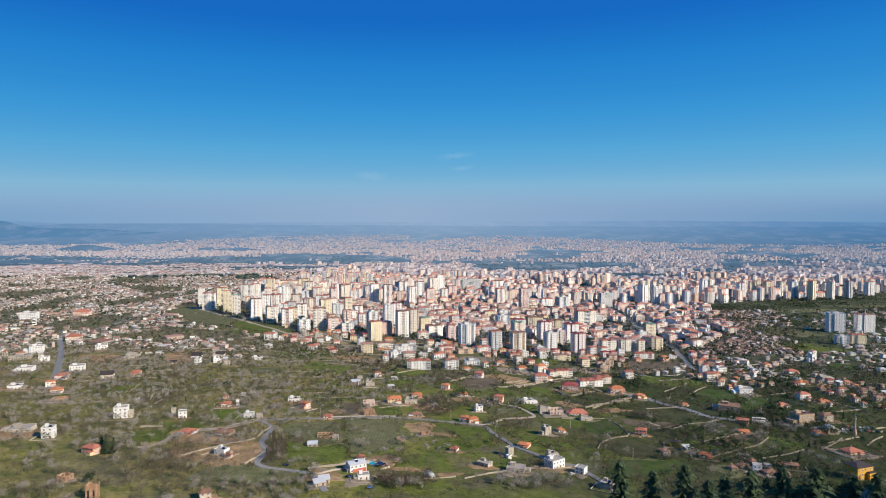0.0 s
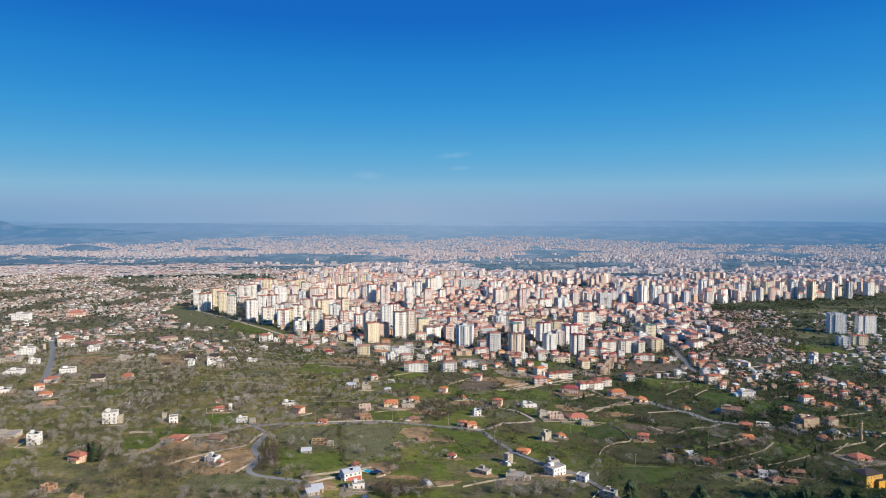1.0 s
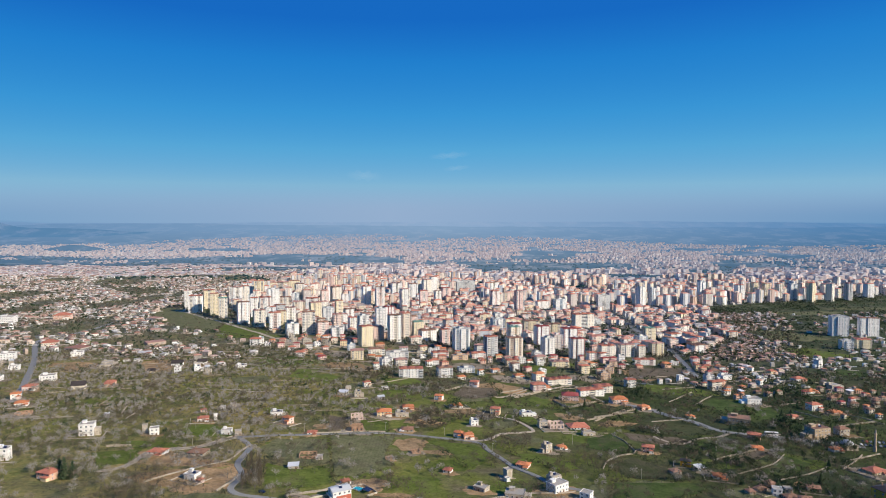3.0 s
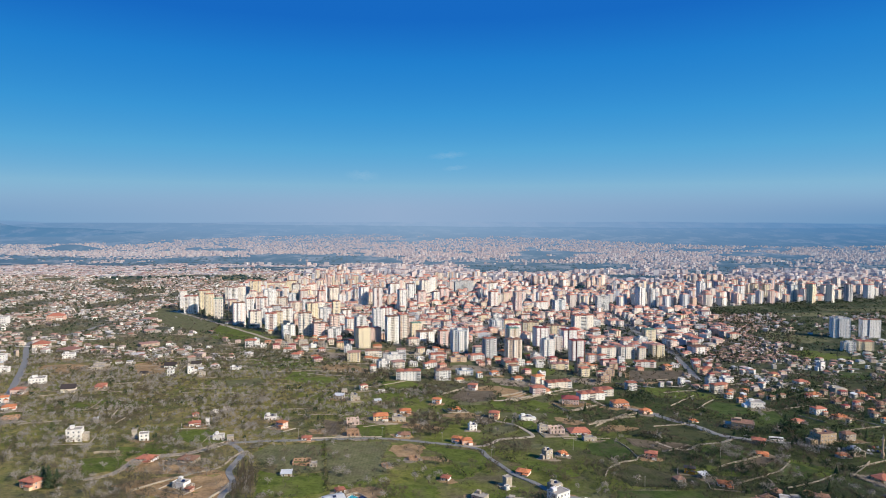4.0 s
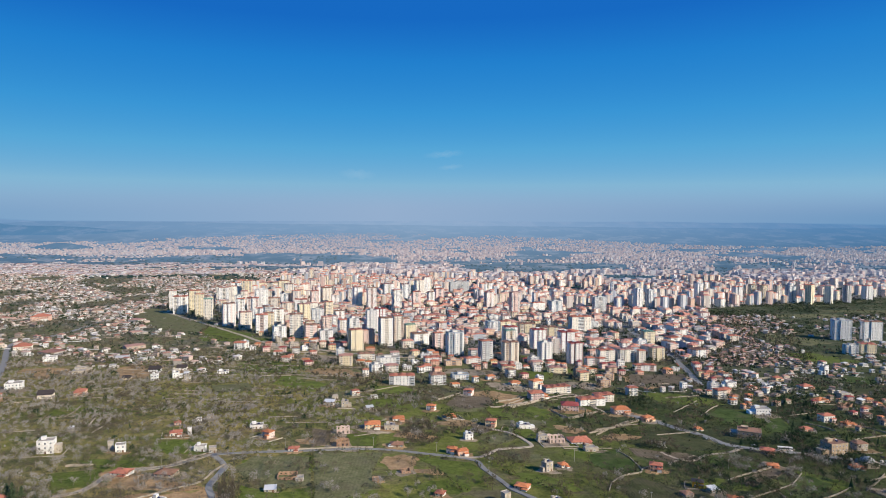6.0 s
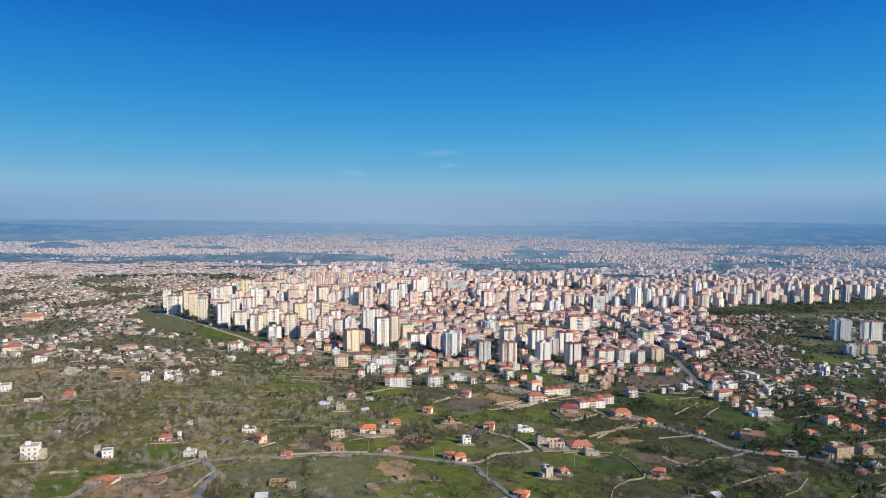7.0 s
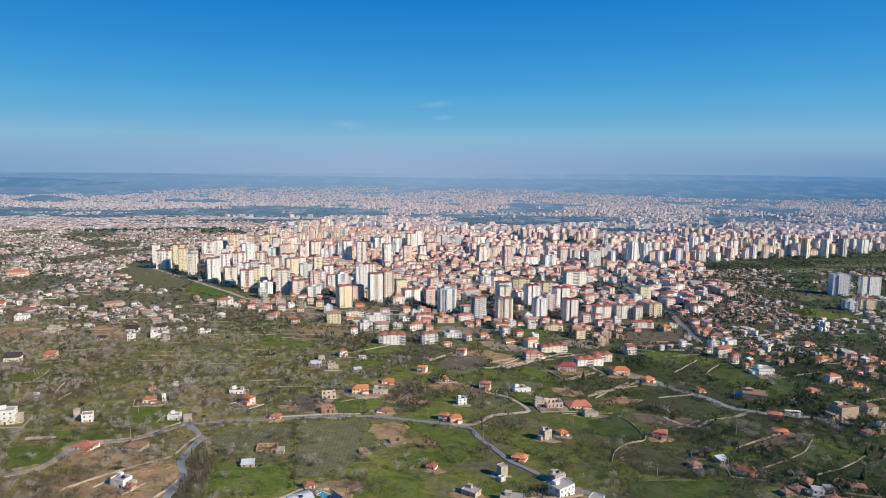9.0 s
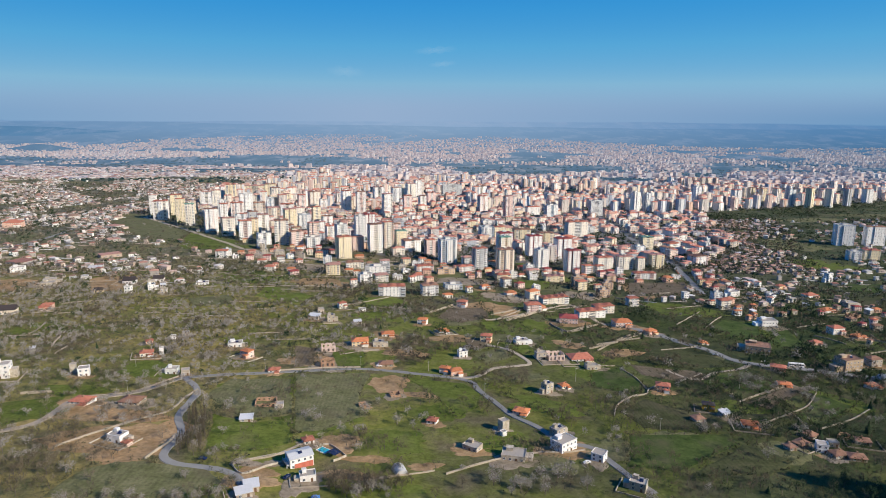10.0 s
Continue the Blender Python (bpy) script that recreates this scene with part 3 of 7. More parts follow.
TOWERS_EAST_a = [
    (326, 1446, 51.2, 31.5, 3, 14), (194, 1342, 33.8, 26.0, 3, 5), (234, 1310, 30.8, 25.6, 3, 5), (160, 1791, 27.5, 43.8, 2, 20), (216, 1695, 26.0, 55.9, 2, 20),
    (292, 1788, 42.7, 20.7, 0, 20), (331, 1740, 41.5, 32.0, 4, 20), (385, 2037, 28.0, 29.5, 1, 20), (462, 1796, 39.9, 39.7, 4, 20), (594, 1877, 29.0, 56.0, 1, 20),
    (627, 1877, 22.6, 53.4, 4, 20), (189, 2182, 48.6, 33.9, 1, 20), (96, 2209, 75.4, 32.3, 4, 20), (956, 2033, 45.5, 49.4, 2, 20), (1046, 2116, 22.0, 48.2, 3, 20),
    (1068, 2086, 21.7, 49.3, 3, 20), (1111, 2089, 25.3, 49.1, 3, 20), (1124, 2033, 28.1, 51.0, 1, 20),
]
TOWERS_EAST_b = [
    (1162, 1996, 37.9, 59.6, 0, 20), (1231, 2011, 38.2, 56.7, 3, 20), (1305, 2037, 24.7, 55.1, 4, 20), (1424, 2116, 33.0, 45.7, 2, 20), (862, 2095, 25.3, 52.8, 1, 20),
    (855, 1376, 37.4, 41.2, 9, -16), (916, 1372, 39.6, 38.6, 9, -4), (803, 1223, 28.9, 17.9, 0, -10), (767, 1214, 22.6, 16.3, 1, -10), (289, 1110, 27.8, 19.0, 3, 10),
    (322, 1111, 27.8, 20.9, 3, 10), (345, 1100, 12.9, 20.9, 3, 10), (380, 1129, 24.6, 21.9, 3, 10), (426, 1304, 24.2, 24.1, 3, 10), (39, 1260, 25.3, 11.9, 0, 20),
    (128, 1363, 29.8, 24.5, 1, 20), (152, 1370, 27.7, 24.9, 0, 20),
]
TOWERS_WEST_a = [
    (-459, 1679, 28.4, 57.7, 3, 20), (-404, 1605, 32.5, 43.5, 1, 20), (-472, 1954, 66.1, 31.7, 3, 15), (-422, 1919, 32.6, 40.2, 3, 20), (-381, 1804, 27.6, 41.0, 3, 20),
    (-476, 1554, 23.6, 50.8, 1, 20), (-485, 1647, 22.3, 45.8, 0, 20), (-486, 1425, 19.1, 46.5, 0, 20), (-387, 1385, 16.3, 43.1, 1, 20), (-402, 1526, 30.8, 30.8, 2, 20),
    (-356, 1535, 28.4, 31.3, 0, 20), (-298, 1330, 24.5, 31.2, 0, 20), (-282, 1471, 29.7, 37.1, 2, 20), (-292, 1690, 22.9, 35.6, 2, 20), (-264, 1701, 31.7, 43.7, 0, 20),
    (-256, 1838, 28.1, 38.7, 0, 20), (-209, 1769, 24.1, 37.4, 2, 20), (-181, 1666, 25.4, 51.9, 1, 20),
]
TOWERS_WEST_b = [
    (-144, 1644, 25.1, 54.0, 2, 20), (-82, 1647, 25.2, 51.3, 1, 20), (-71, 1910, 29.3, 43.6, 1, 20), (-35, 1724, 23.5, 42.3, 2, 20), (-12, 2092, 25.1, 52.3, 1, 20),
    (-32, 2004, 30.8, 49.3, 0, 20), (-124, 1965, 33.5, 37.9, 0, 20), (-250, 1431, 24.1, 34.1, 3, 20), (-309, 1465, 32.0, 29.2, 0, 20), (-340, 1407, 23.6, 23.9, 2, 20),
    (2, 1802, 21.5, 35.4, 1, 20), (27, 1953, 30.1, 31.2, 2, 20), (-160, 1255, 21.0, 25.3, 1, 20), (-554, 1775, 30.0, 33.9, 0, 20), (-563, 1928, 29.5, 30.8, 1, 20),
    (-340, 1318, 17.6, 29.4, 1, 20), (-587, 1538, 18.1, 42.8, 1, 20), (-216, 1440, 19.4, 37.3, 3, 20),
]
ROAD_BEND = [
    (-74, 392), (-86, 417), (-97, 426), (-110, 429), (-122, 431),
    (-130, 437), (-132, 447), (-131, 458), (-134, 472), (-142, 489),
    (-144, 512), (-145, 529), (-152, 543), (-164, 557),
]
ROAD_LANE = [
    (-164, 557), (-138, 566), (-108, 575), (-77, 585), (-44, 594),
    (-23, 594), (-1, 589), (24, 582), (39, 574), (43, 557),
    (53, 534), (61, 512), (74, 495), (85, 473), (100, 466),
    (106, 447), (111, 431), (118, 415),
]
TRACK_WEST = [
    (-227, 460), (-217, 469), (-213, 483), (-214, 505), (-206, 513),
    (-186, 523), (-176, 534), (-164, 557),
]
ROAD_EAST = [
    (205, 758), (226, 741), (246, 706), (264, 672), (272, 648),
    (286, 636), (320, 627), (342, 616), (356, 609), (384, 596),
]
TRACK_MID = [
    (24, 582), (42, 586), (61, 609), (81, 618), (91, 626),
    (79, 657), (59, 676),
]
ROAD_ORCHARD = [
    (-405, 643), (-451, 733), (-529, 873), (-626, 1037), (-624, 1107),
    (-620, 1186), (-643, 1371), (-642, 1484),
]
STREET_TOWERS = [
    (-587, 1487), (-479, 1363), (-330, 1186), (-262, 1113), (-143, 1058),
    (-98, 1052), (-37, 1052),
]
TRACK_NORTH = [
    (68, 764), (86, 772), (125, 805), (176, 848), (188, 772),
    (206, 752),
]
TRACK_EAST = [
    (201, 617), (215, 594), (240, 611), (265, 622), (281, 635),
]
AVENUE = [
    (477, 1867), (446, 1548), (434, 1350), (411, 1114), (372, 934),
]
WALL_VILLA = [
    (-95, 432), (-85, 439), (-75, 445), (-63, 462),
]
WALL_SHEDS = [
    (-22, 424), (-7, 430), (9, 436),
]
WALL_FRONT = [
    (15, 432), (43, 449), (64, 458), (82, 459), (95, 463),
]
WALL_BANK = [
    (226, 545), (251, 562), (282, 582),
]
WALL_FOLD = [
    (247, 522), (270, 538), (294, 565),
]
WALL_CURL = [
    (128, 516), (137, 537), (151, 551), (164, 557), (169, 567),
    (183, 580),
]
WALL_STRIP = [
    (271, 768), (323, 831),
]
WALL_LOOP = [
    (296, 756), (327, 797), (340, 811),
]
WALL_LOW = [
    (255, 499), (282, 513), (312, 534),
]
WALL_RISE = [
    (80, 766), (114, 813),
]
WALL_PLOT = [
    (144, 725), (174, 752),
]
WALL_HEDGE = [
    (-87, 786), (-36, 841),
]
WALL_TERRACE = [
    (-188, 444), (-179, 459), (-164, 480), (-151, 496), (-149, 518),
    (-146, 534),
]
WALL_CORNER = [
    (-138, 434), (-134, 453), (-134, 464),
]
WALL_TRACK = [
    (-249, 515), (-232, 519),
]
WALL_BEND = [
    (158, 665), (192, 706), (220, 734),
]
WALL_KNOLL = [
    (-208, 516), (-187, 525), (-178, 537), (-168, 558),
]
WALL_LANE = [
    (-109, 579), (-78, 589), (-45, 598),
]
WALL_EDGE = [
    (163, 614), (168, 593), (168, 568),
]
WALL_YARDS = [
    (76, 785), (94, 800), (110, 816),
]
WALL_LONG = [
    (89, 761), (112, 783), (145, 824),
]
WALL_COURT = [
    (133, 756), (148, 726), (184, 759),
]
WALL_STEP = [
    (8, 778), (23, 799), (38, 820),
]
WALL_VERGE = [
    (152, 670), (187, 696), (225, 734),
]
WALL_PATH = [
    (217, 503), (249, 523), (250, 510),
]
PLOTS_a = [
    (-179, 456, 25, 16, "e"), (-147, 465, 19, 20, "e"), (-151, 439, 20, 10, "e"), (-178, 488, 31, 12, "e"), (-81, 415, 13, 8, "e"),
    (-44, 460, 10, 11, "e"), (-21, 565, 17, 18, "e"), (-188, 491, 13, 8, "e"), (-223, 525, 21, 11, "g"), (-191, 570, 24, 19, "g"),
    (-227, 492, 20, 15, "g"), (-89, 605, 21, 13, "e"), (1, 545, 15, 6, "e"), (-44, 467, 12, 10, "e"), (-26, 446, 13, 5, "e"), (4, 441, 10, 5, "e"), (-36, 428, 14, 6, "e"), (144, 599, 26, 27, "g"),
    (112, 463, 16, 18, "y"), (73, 447, 18, 10, "y"), (52, 471, 19, 15, "g"),
]
PLOTS_b = [
    (13, 516, 18, 17, "g"), (-72, 556, 35, 15, "g"), (-61, 493, 27, 16, "g"), (-13, 471, 22, 15, "g"), (238, 650, 29, 20, "y"),
    (250, 613, 18, 23, "g"), (348, 755, 35, 32, "g"), (305, 950, 34, 48, "e"), (306, 839, 46, 35, "g"), (303, 547, 16, 22, "g"),
    (215, 466, 19, 16, "y"), (154, 479, 20, 16, "y"), (122, 741, 34, 22, "g"), (-48, 756, 22, 20, "g"), (-147, 822, 37, 21, "g"),
    (-304, 669, 29, 15, "g"), (-210, 921, 57, 34, "g"), (683, 1167, 57, 49, "g"),
]
PLOTS_c = [
    (82, 530, 22, 12, "g"), (266, 539, 15, 15, "g"), (-111, 540, 26, 14, "g"), (-108, 409, 18, 7, "g"), (-10, 413, 16, 7, "g"),
    (217, 537, 23, 15, "g"), (-458, 848, 32, 21, "e"), (72, 817, 34, 24, "e"), (-81, 613, 17, 12, "e"), (137, 684, 15, 13, "e"),
    (180, 662, 19, 13, "e"), (81, 593, 17, 12, "y"), (-11, 641, 18, 12, "e"), (-363, 875, 26, 25, "e"),
    (90, 808, 24, 26, "e"), (42, 757, 22, 20, "y"), (90, 698, 26, 18, "y"), (124, 778, 12, 20, "y"), (28, 690, 20, 14, "e"), (104, 872, 34, 24, "c"),
    (205, 905, 26, 30, "c"), (-30, 905, 46, 30, "y"), (-120, 905, 40, 26, "e"), (60, 960, 50, 22, "c"), (-150, 1000, 46, 26, "c"), (150, 1108, 26, 30, "g"), (203, 1010, 20, 24, "g"), (262, 1120, 22, 40, "g"), (176, 945, 30, 24, "y"),
]
FIELDS_a = [
    ('n', 292, 998, 382, 1015, 352, 920, 265, 909),
    ('l', 298, 755, 338, 803, 362, 772, 339, 724, 309, 711),
    ('l', 336, 719, 385, 761, 366, 690, 345, 674, 333, 703),
    ('w', 176, 640, 232, 695, 265, 647, 266, 627, 220, 620),
    ('n', 174, 628, 224, 616, 231, 606, 200, 588, 175, 602),
    ('l', 135, 606, 165, 620, 168, 581, 158, 555, 127, 574),
    ('l', 217, 590, 262, 619, 282, 584, 230, 547),
    ('n', 230, 544, 287, 585, 297, 578, 238, 530),
    ('l', 250, 523, 294, 565, 308, 541, 258, 503),
]
FIELDS_b = [
    ('w', 133, 525, 159, 549, 177, 528, 183, 503, 188, 494, 140, 496),
    ('l', 128, 488, 192, 490, 193, 477, 139, 438, 112, 443),
    ('w', 193, 475, 213, 453, 189, 436, 142, 434),
    ('l', 621, 1017, 680, 1019, 634, 956, 594, 965),
    ('w', 572, 926, 620, 937, 562, 859, 539, 874),
    ('l', 449, 885, 475, 879, 439, 831, 421, 837),
    ('y', -91, 574, -35, 588, -40, 534, -31, 504, -55, 479, -71, 473),
    ('g', -11, 582, 35, 571, 49, 537, 23, 505, 13, 540),
    ('g', 57, 552, 80, 551, 98, 538, 111, 515, 92, 509),
]
FIELDS_c = [
    ('n', 32, 810, 72, 817, 74, 772, 41, 743, 17, 763),
    ('g', 61, 755, 79, 760, 99, 729, 89, 701, 63, 724),
    ('g', 72, 680, 94, 697, 105, 652, 89, 646),
    ('g', 126, 990, 181, 992, 169, 931, 136, 925),
    ('g', 113, 778, 141, 735, 126, 716, 101, 746),
    ('n', -105, 647, -85, 642, -80, 596, -94, 588),
    ('g', -74, 635, -45, 641, -41, 597, -63, 593),
    ('n', 38, 690, 60, 698, 63, 670, 46, 654),
    ('y', 43, 644, 73, 666, 80, 641, 55, 615),
]
FIELDS_d = [
    ('g', -76, 836, -32, 846, -1, 822, -55, 785),
    ('y', -115, 791, -80, 813, -70, 781, -104, 761),
    ('g', -254, 502, -221, 516, -217, 483, -230, 465),
    ('y', -151, 432, -106, 430, -92, 413, -109, 399, -168, 394, -163, 424),
    ('y', -133, 560, -90, 566, -77, 503, -100, 491, -140, 525),
    ('g', -125, 497, -98, 487, -75, 494, -69, 462, -89, 448, -113, 449),
    ('g', -345, 666, -311, 651, -306, 638, -335, 635),
    ('e', -464, 828, -456, 845, -427, 801, -446, 799),
    ('e', -389, 869, -347, 875, -326, 821, -355, 809),
]
FIELDS_e = [
    ('g', -184, 871, -149, 862, -148, 834, -181, 831),
    ('y', -247, 796, -210, 818, -192, 779, -231, 759),
    ('y', -623, 1407, -636, 1551, -414, 1272, -397, 1175, -504, 1239),
    ('g', -414, 1272, -300, 1194, -316, 1120, -397, 1175),
]
GROVES = [
    (242, 793), (238, 806), (468, 855), (441, 803), (339, 596),
    (342, 590), (365, 612), (301, 649), (300, 625), (236, 486),
    (245, 482), (248, 474), (258, 470), (214, 486), (199, 570),
    (220, 571), (403, 781), (324, 707), (403, 654), (419, 746),
    (323, 539), (276, 487), (203, 513), (239, 525), (307, 610),
    (24, 711), (240, 797),
]
THICKETS_a = [
    (-184, 419, 16, 24, 70, 0), (-193, 459, 15, 12, 30, 0), (-32, 417, 13, 11, 60, 0), (-13, 423, 11, 14, 45, 0),
    (53, 420, 19, 11, 24, 2), (78, 428, 16, 13, 20, 2), (129, 533, 23, 18, 30, 0), (93, 509, 14, 13, 22, 0), (131, 464, 19, 18, 12, 0),
    (-10, 615, 18, 11, 30, 0), (-4, 649, 21, 35, 60, 0), (62, 581, 23, 25, 60, 0), (-80, 606, 13, 10, 18, 0), (17, 653, 29, 13, 30, 0),
]
THICKETS_b = [
    (208, 636, 19, 12, 20, 0), (213, 571, 16, 14, 26, 1), (252, 573, 21, 17, 34, 1), (185, 473, 19, 23, 12, 0), (133, 427, 29, 11, 16, 1),
    (241, 516, 18, 11, 26, 1), (159, 424, 17, 9, 8, 0), (-160, 441, 11, 11, 24, 0), (-161, 485, 13, 11, 16, 1), (-97, 531, 18, 16, 16, 0),
    (-55, 451, 9, 5, 12, 0), (44, 527, 18, 14, 24, 0), (69, 461, 12, 10, 26, 0), (150, 635, 18, 15, 20, 0), (-27, 462, 9, 18, 18, 0),
]
THICKETS_c = [
    (249, 582, 14, 18, 26, 2), (323, 586, 27, 24, 80, 1), (272, 533, 15, 19, 26, 1), (-276, 608, 20, 45, 70, 2), (-312, 751, 19, 48, 70, 2),
    (-197, 614, 9, 24, 30, 2), (-220, 527, 4, 9, 9, 2), (-183, 489, 4, 10, 7, 2), (-171, 526, 6, 10, 8, 2), (-191, 692, 22, 29, 40, 1),
    (357, 594, 12, 24, 60, 3), (352, 662, 12, 23, 40, 3), (294, 636, 10, 17, 26, 3), (445, 808, 14, 41, 44, 3), (238, 530, 13, 13, 24, 3),
    (322, 535, 8, 20, 26, 3), (325, 654, 16, 8, 22, 3),
]


def ribbon(name, pts, width, mat, label, lift=0.46, step=3.0, height=0.0):
    """A road (flat) or a wall (height > 0) that follows the land along a line."""
    line = [Vector((*p, 0)) for p in pts]
    # Catmull-Rom through the points
    path = []
    for i in range(len(line) - 1):
        p0, p1, p2, p3 = line[max(i - 1, 0)], line[i], line[i + 1], line[min(i + 2, len(line) - 1)]
        n = max(2, int((p2 - p1).length / step))
        for k in range(n):
            t = k / n
            path.append(0.5 * (2 * p1 + (p2 - p0) * t + (2 * p0 - 5 * p1 + 4 * p2 - p3) * t * t + (3 * p1 - p0 - 3 * p2 + p3) * t ** 3))
    path.append(line[-1])
    g = Geo()
    vs, fs = [], []
    rng = random.Random(len(pts) * 7 + int(pts[0][0]))
    for i, p in enumerate(path):
        d = (path[min(i + 1, len(path) - 1)] - path[max(i - 1, 0)]).normalized()
        side = Vector((-d.y, d.x, 0)) * width / 2
        wob = 1 + (rng.uniform(-0.08, 0.08) if height else 0.07 * math.sin(i * 0.9) + rng.uniform(-0.03, 0.03))
        for s in (-1, 1):
            q = p + side * s * wob
            z = ground_z(q.x, q.y)
            if height:
                vs += [(q.x, q.y, z - 0.3), (q.x, q.y, z + height * (1 + rng.uniform(-0.10, 0.06)))]
            else:
                vs += [(q.x, q.y, z + lift), (q.x + side.x * s * 0.25, q.y + side.y * s * 0.25, z - 0.3)]
    for i in range(len(path) - 1):
        a, b = i * 4, (i + 1) * 4
        if height:
            fs += [(a, b, b + 1, a + 1), (a + 1, b + 1, b + 3, a + 3), (a + 3, b + 3, b + 2, a + 2)]
        else:
            fs += [(a, a + 2, b + 2, b), (a + 1, a, b, b + 1), (a + 2, a + 3, b + 3, b + 2)]
    n = len(path) * 4
    if height:
        fs += [(0, 1, 3, 2), (n - 4, n - 2, n - 1, n - 3)]
    g.add(vs, fs)
    ROUTES.append([(p.x, p.y, width / 2) for p in path])
    return setting(name, g, mat, label)


ROUTES = []
ribbon("road_bend", ROAD_BEND, 4.0, "asphalt", "grey asphalt lane bending round a terraced plot")
ribbon("road_lane", ROAD_LANE, 3.9, "asphalt", "narrow pale lane between meadows and houses")
ribbon("road_track_west", TRACK_WEST, 3.6, "track", "pale dirt track along a field wall")
ribbon("road_main", ROAD_EAST, 7.5, "asphalt", "wide grey asphalt road past a walled field")
ribbon("road_track_mid", TRACK_MID, 3.4, "track", "pale dirt track to a row of houses")
ribbon("road_orchard", ROAD_ORCHARD, 6.5, "asphalt", "grey road through orchards and villas")
ribbon("road_towers", STREET_TOWERS, 7.0, "track", "pale street along the foot of the towers")
ribbon("road_track_north", TRACK_NORTH, 3.5, "track", "pale dirt track below apartment houses")
ribbon("road_track_east", TRACK_EAST, 3.0, "track", "pale dirt track by a walled field")
ribbon("road_avenue", AVENUE, 9.0, "asphalt", "dark tree-lined avenue into the town")
ROADS = [p for route in ROUTES for p in route]
for wall_name, wall_line, wall_h in (
    ("villa", WALL_VILLA, 1.3), ("sheds", WALL_SHEDS, 1.1), ("front", WALL_FRONT, 1.3), ("bank", WALL_BANK, 1.6), ("fold", WALL_FOLD, 1.4),
    ("curl", WALL_CURL, 1.4), ("strip", WALL_STRIP, 1.4), ("loop", WALL_LOOP, 1.4), ("low", WALL_LOW, 1.2), ("rise", WALL_RISE, 1.8),
    ("plot", WALL_PLOT, 1.6), ("hedge", WALL_HEDGE, 1.5), ("terrace", WALL_TERRACE, 1.5), ("corner", WALL_CORNER, 1.8), ("track", WALL_TRACK, 2.0),
    ("bend", WALL_BEND, 2.0), ("knoll", WALL_KNOLL, 1.3), ("lane", WALL_LANE, 1.3), ("edge", WALL_EDGE, 1.2), ("path", WALL_PATH, 1.2),
    ("yards", WALL_YARDS, 2.4), ("long", WALL_LONG, 3.0), ("court", WALL_COURT, 2.2), ("step", WALL_STEP, 2.6), ("verge", WALL_VERGE, 2.2)):
    ribbon("wall_" + wall_name, wall_line, 0.6, "wall", "low field wall of pale rough stone", height=wall_h * 0.8, step=3.0)


wrng = random.Random(77)
for i in range(26):  # more low walls between the gardens of the valley
    wx, wy = wrng.uniform(150, 470), wrng.uniform(520, 980)
    wa, wl = radians(wrng.choice((28, 35, 118)) + wrng.uniform(-10, 10)), wrng.uniform(22, 60)
    ribbon("wall_garden", [(wx, wy), (wx + wl * 0.5 * math.cos(wa) + wrng.uniform(-2, 2), wy + wl * 0.5 * math.sin(wa)), (wx + wl * math.cos(wa), wy + wl * math.sin(wa))], 0.6, "wall", "low field wall of pale rough stone", height=1.2, step=3.0)


for i in range(30):  # low walls and banks between the orchards
    wx, wy, wl = wrng.uniform(-440, -50), wrng.uniform(570, 880), wrng.uniform(14, 42)
    wa = radians(wrng.choice((8, 14, 24, 100)) + wrng.uniform(-12, 12))
    line = [(wx + wl * k * math.cos(wa) + wrng.uniform(-1, 1), wy + wl * k * math.sin(wa) + wrng.uniform(-1, 1)) for k in (0, 0.5, 1)]
    if not any((Vector(p) - Vector((rx, ry))).length < 9 for p in line for rx, ry, _ in ROADS):
        ribbon("wall_orchard", line, 0.8, wrng.choice(("wall", "wall", "track")), "low bank of pale earth and stone in an orchard", height=0.8, step=4.0)
for i in range(22):  # pale terrace walls below the towers
    wx, wy, wl = wrng.uniform(-330, -40), wrng.uniform(850, 1090), wrng.uniform(24, 60)
    tilt = wrng.uniform(-0.10, 0.22)
    ribbon("wall_terrace", [(wx, wy), (wx + wl * 0.5, wy + wl * 0.5 * tilt + wrng.uniform(-1.5, 1.5)), (wx + wl, wy + wl * tilt)], 0.7, "wall", "pale stone terrace wall below the towers", height=1.1, step=4.0)


def plot(x, y, rx, ry, kind, seed):
    """A patch of meadow or bare soil with an uneven rim, laid on the land."""
    rng = random.Random(seed)
    ph = [rng.uniform(0, 6.3) for _ in range(4)]
    g = Geo()
    rings, segs = 9, 40
    vs = [(x, y, ground_z(x, y) + 0.22)]
    for r in range(1, rings + 1):
        for s in range(segs):
            a = 2 * math.pi * s / segs
            k = 1 + 0.16 * math.sin(2 * a + ph[0]) + 0.13 * math.sin(3 * a + ph[1]) + 0.09 * math.sin(7 * a + ph[2]) + 0.05 * math.sin(13 * a + ph[3])
            px, py = x + rx * k * math.cos(a) * r / rings, y + ry * k * math.sin(a) * r / rings
            vs.append((px, py, ground_z(px, py) + (0.22 if r < rings else -0.25)))
    fs = [(0, 1 + s, 1 + (s + 1) % segs) for s in range(segs)]
    for r in range(rings - 1):
        for s in range(segs):
            a, b = 1 + r * segs + s, 1 + r * segs + (s + 1) % segs
            fs.append((a, a + segs, b + segs, b))
    g.add(vs, fs)
    name, mat, label = {
        "g": ("ground_meadow", "grass", "fresh green spring meadow with uneven edges"),
        "c": ("ground_yard", "yard", "pale trodden yard round a house"),
        "e": ("ground_soil", "soil", "bare orange-brown soil with worn edges"),
        "y": ("ground_terrace", "stubble", "olive-brown terraced grass in faint rows")}[kind]
    return setting(name, g, mat, label)


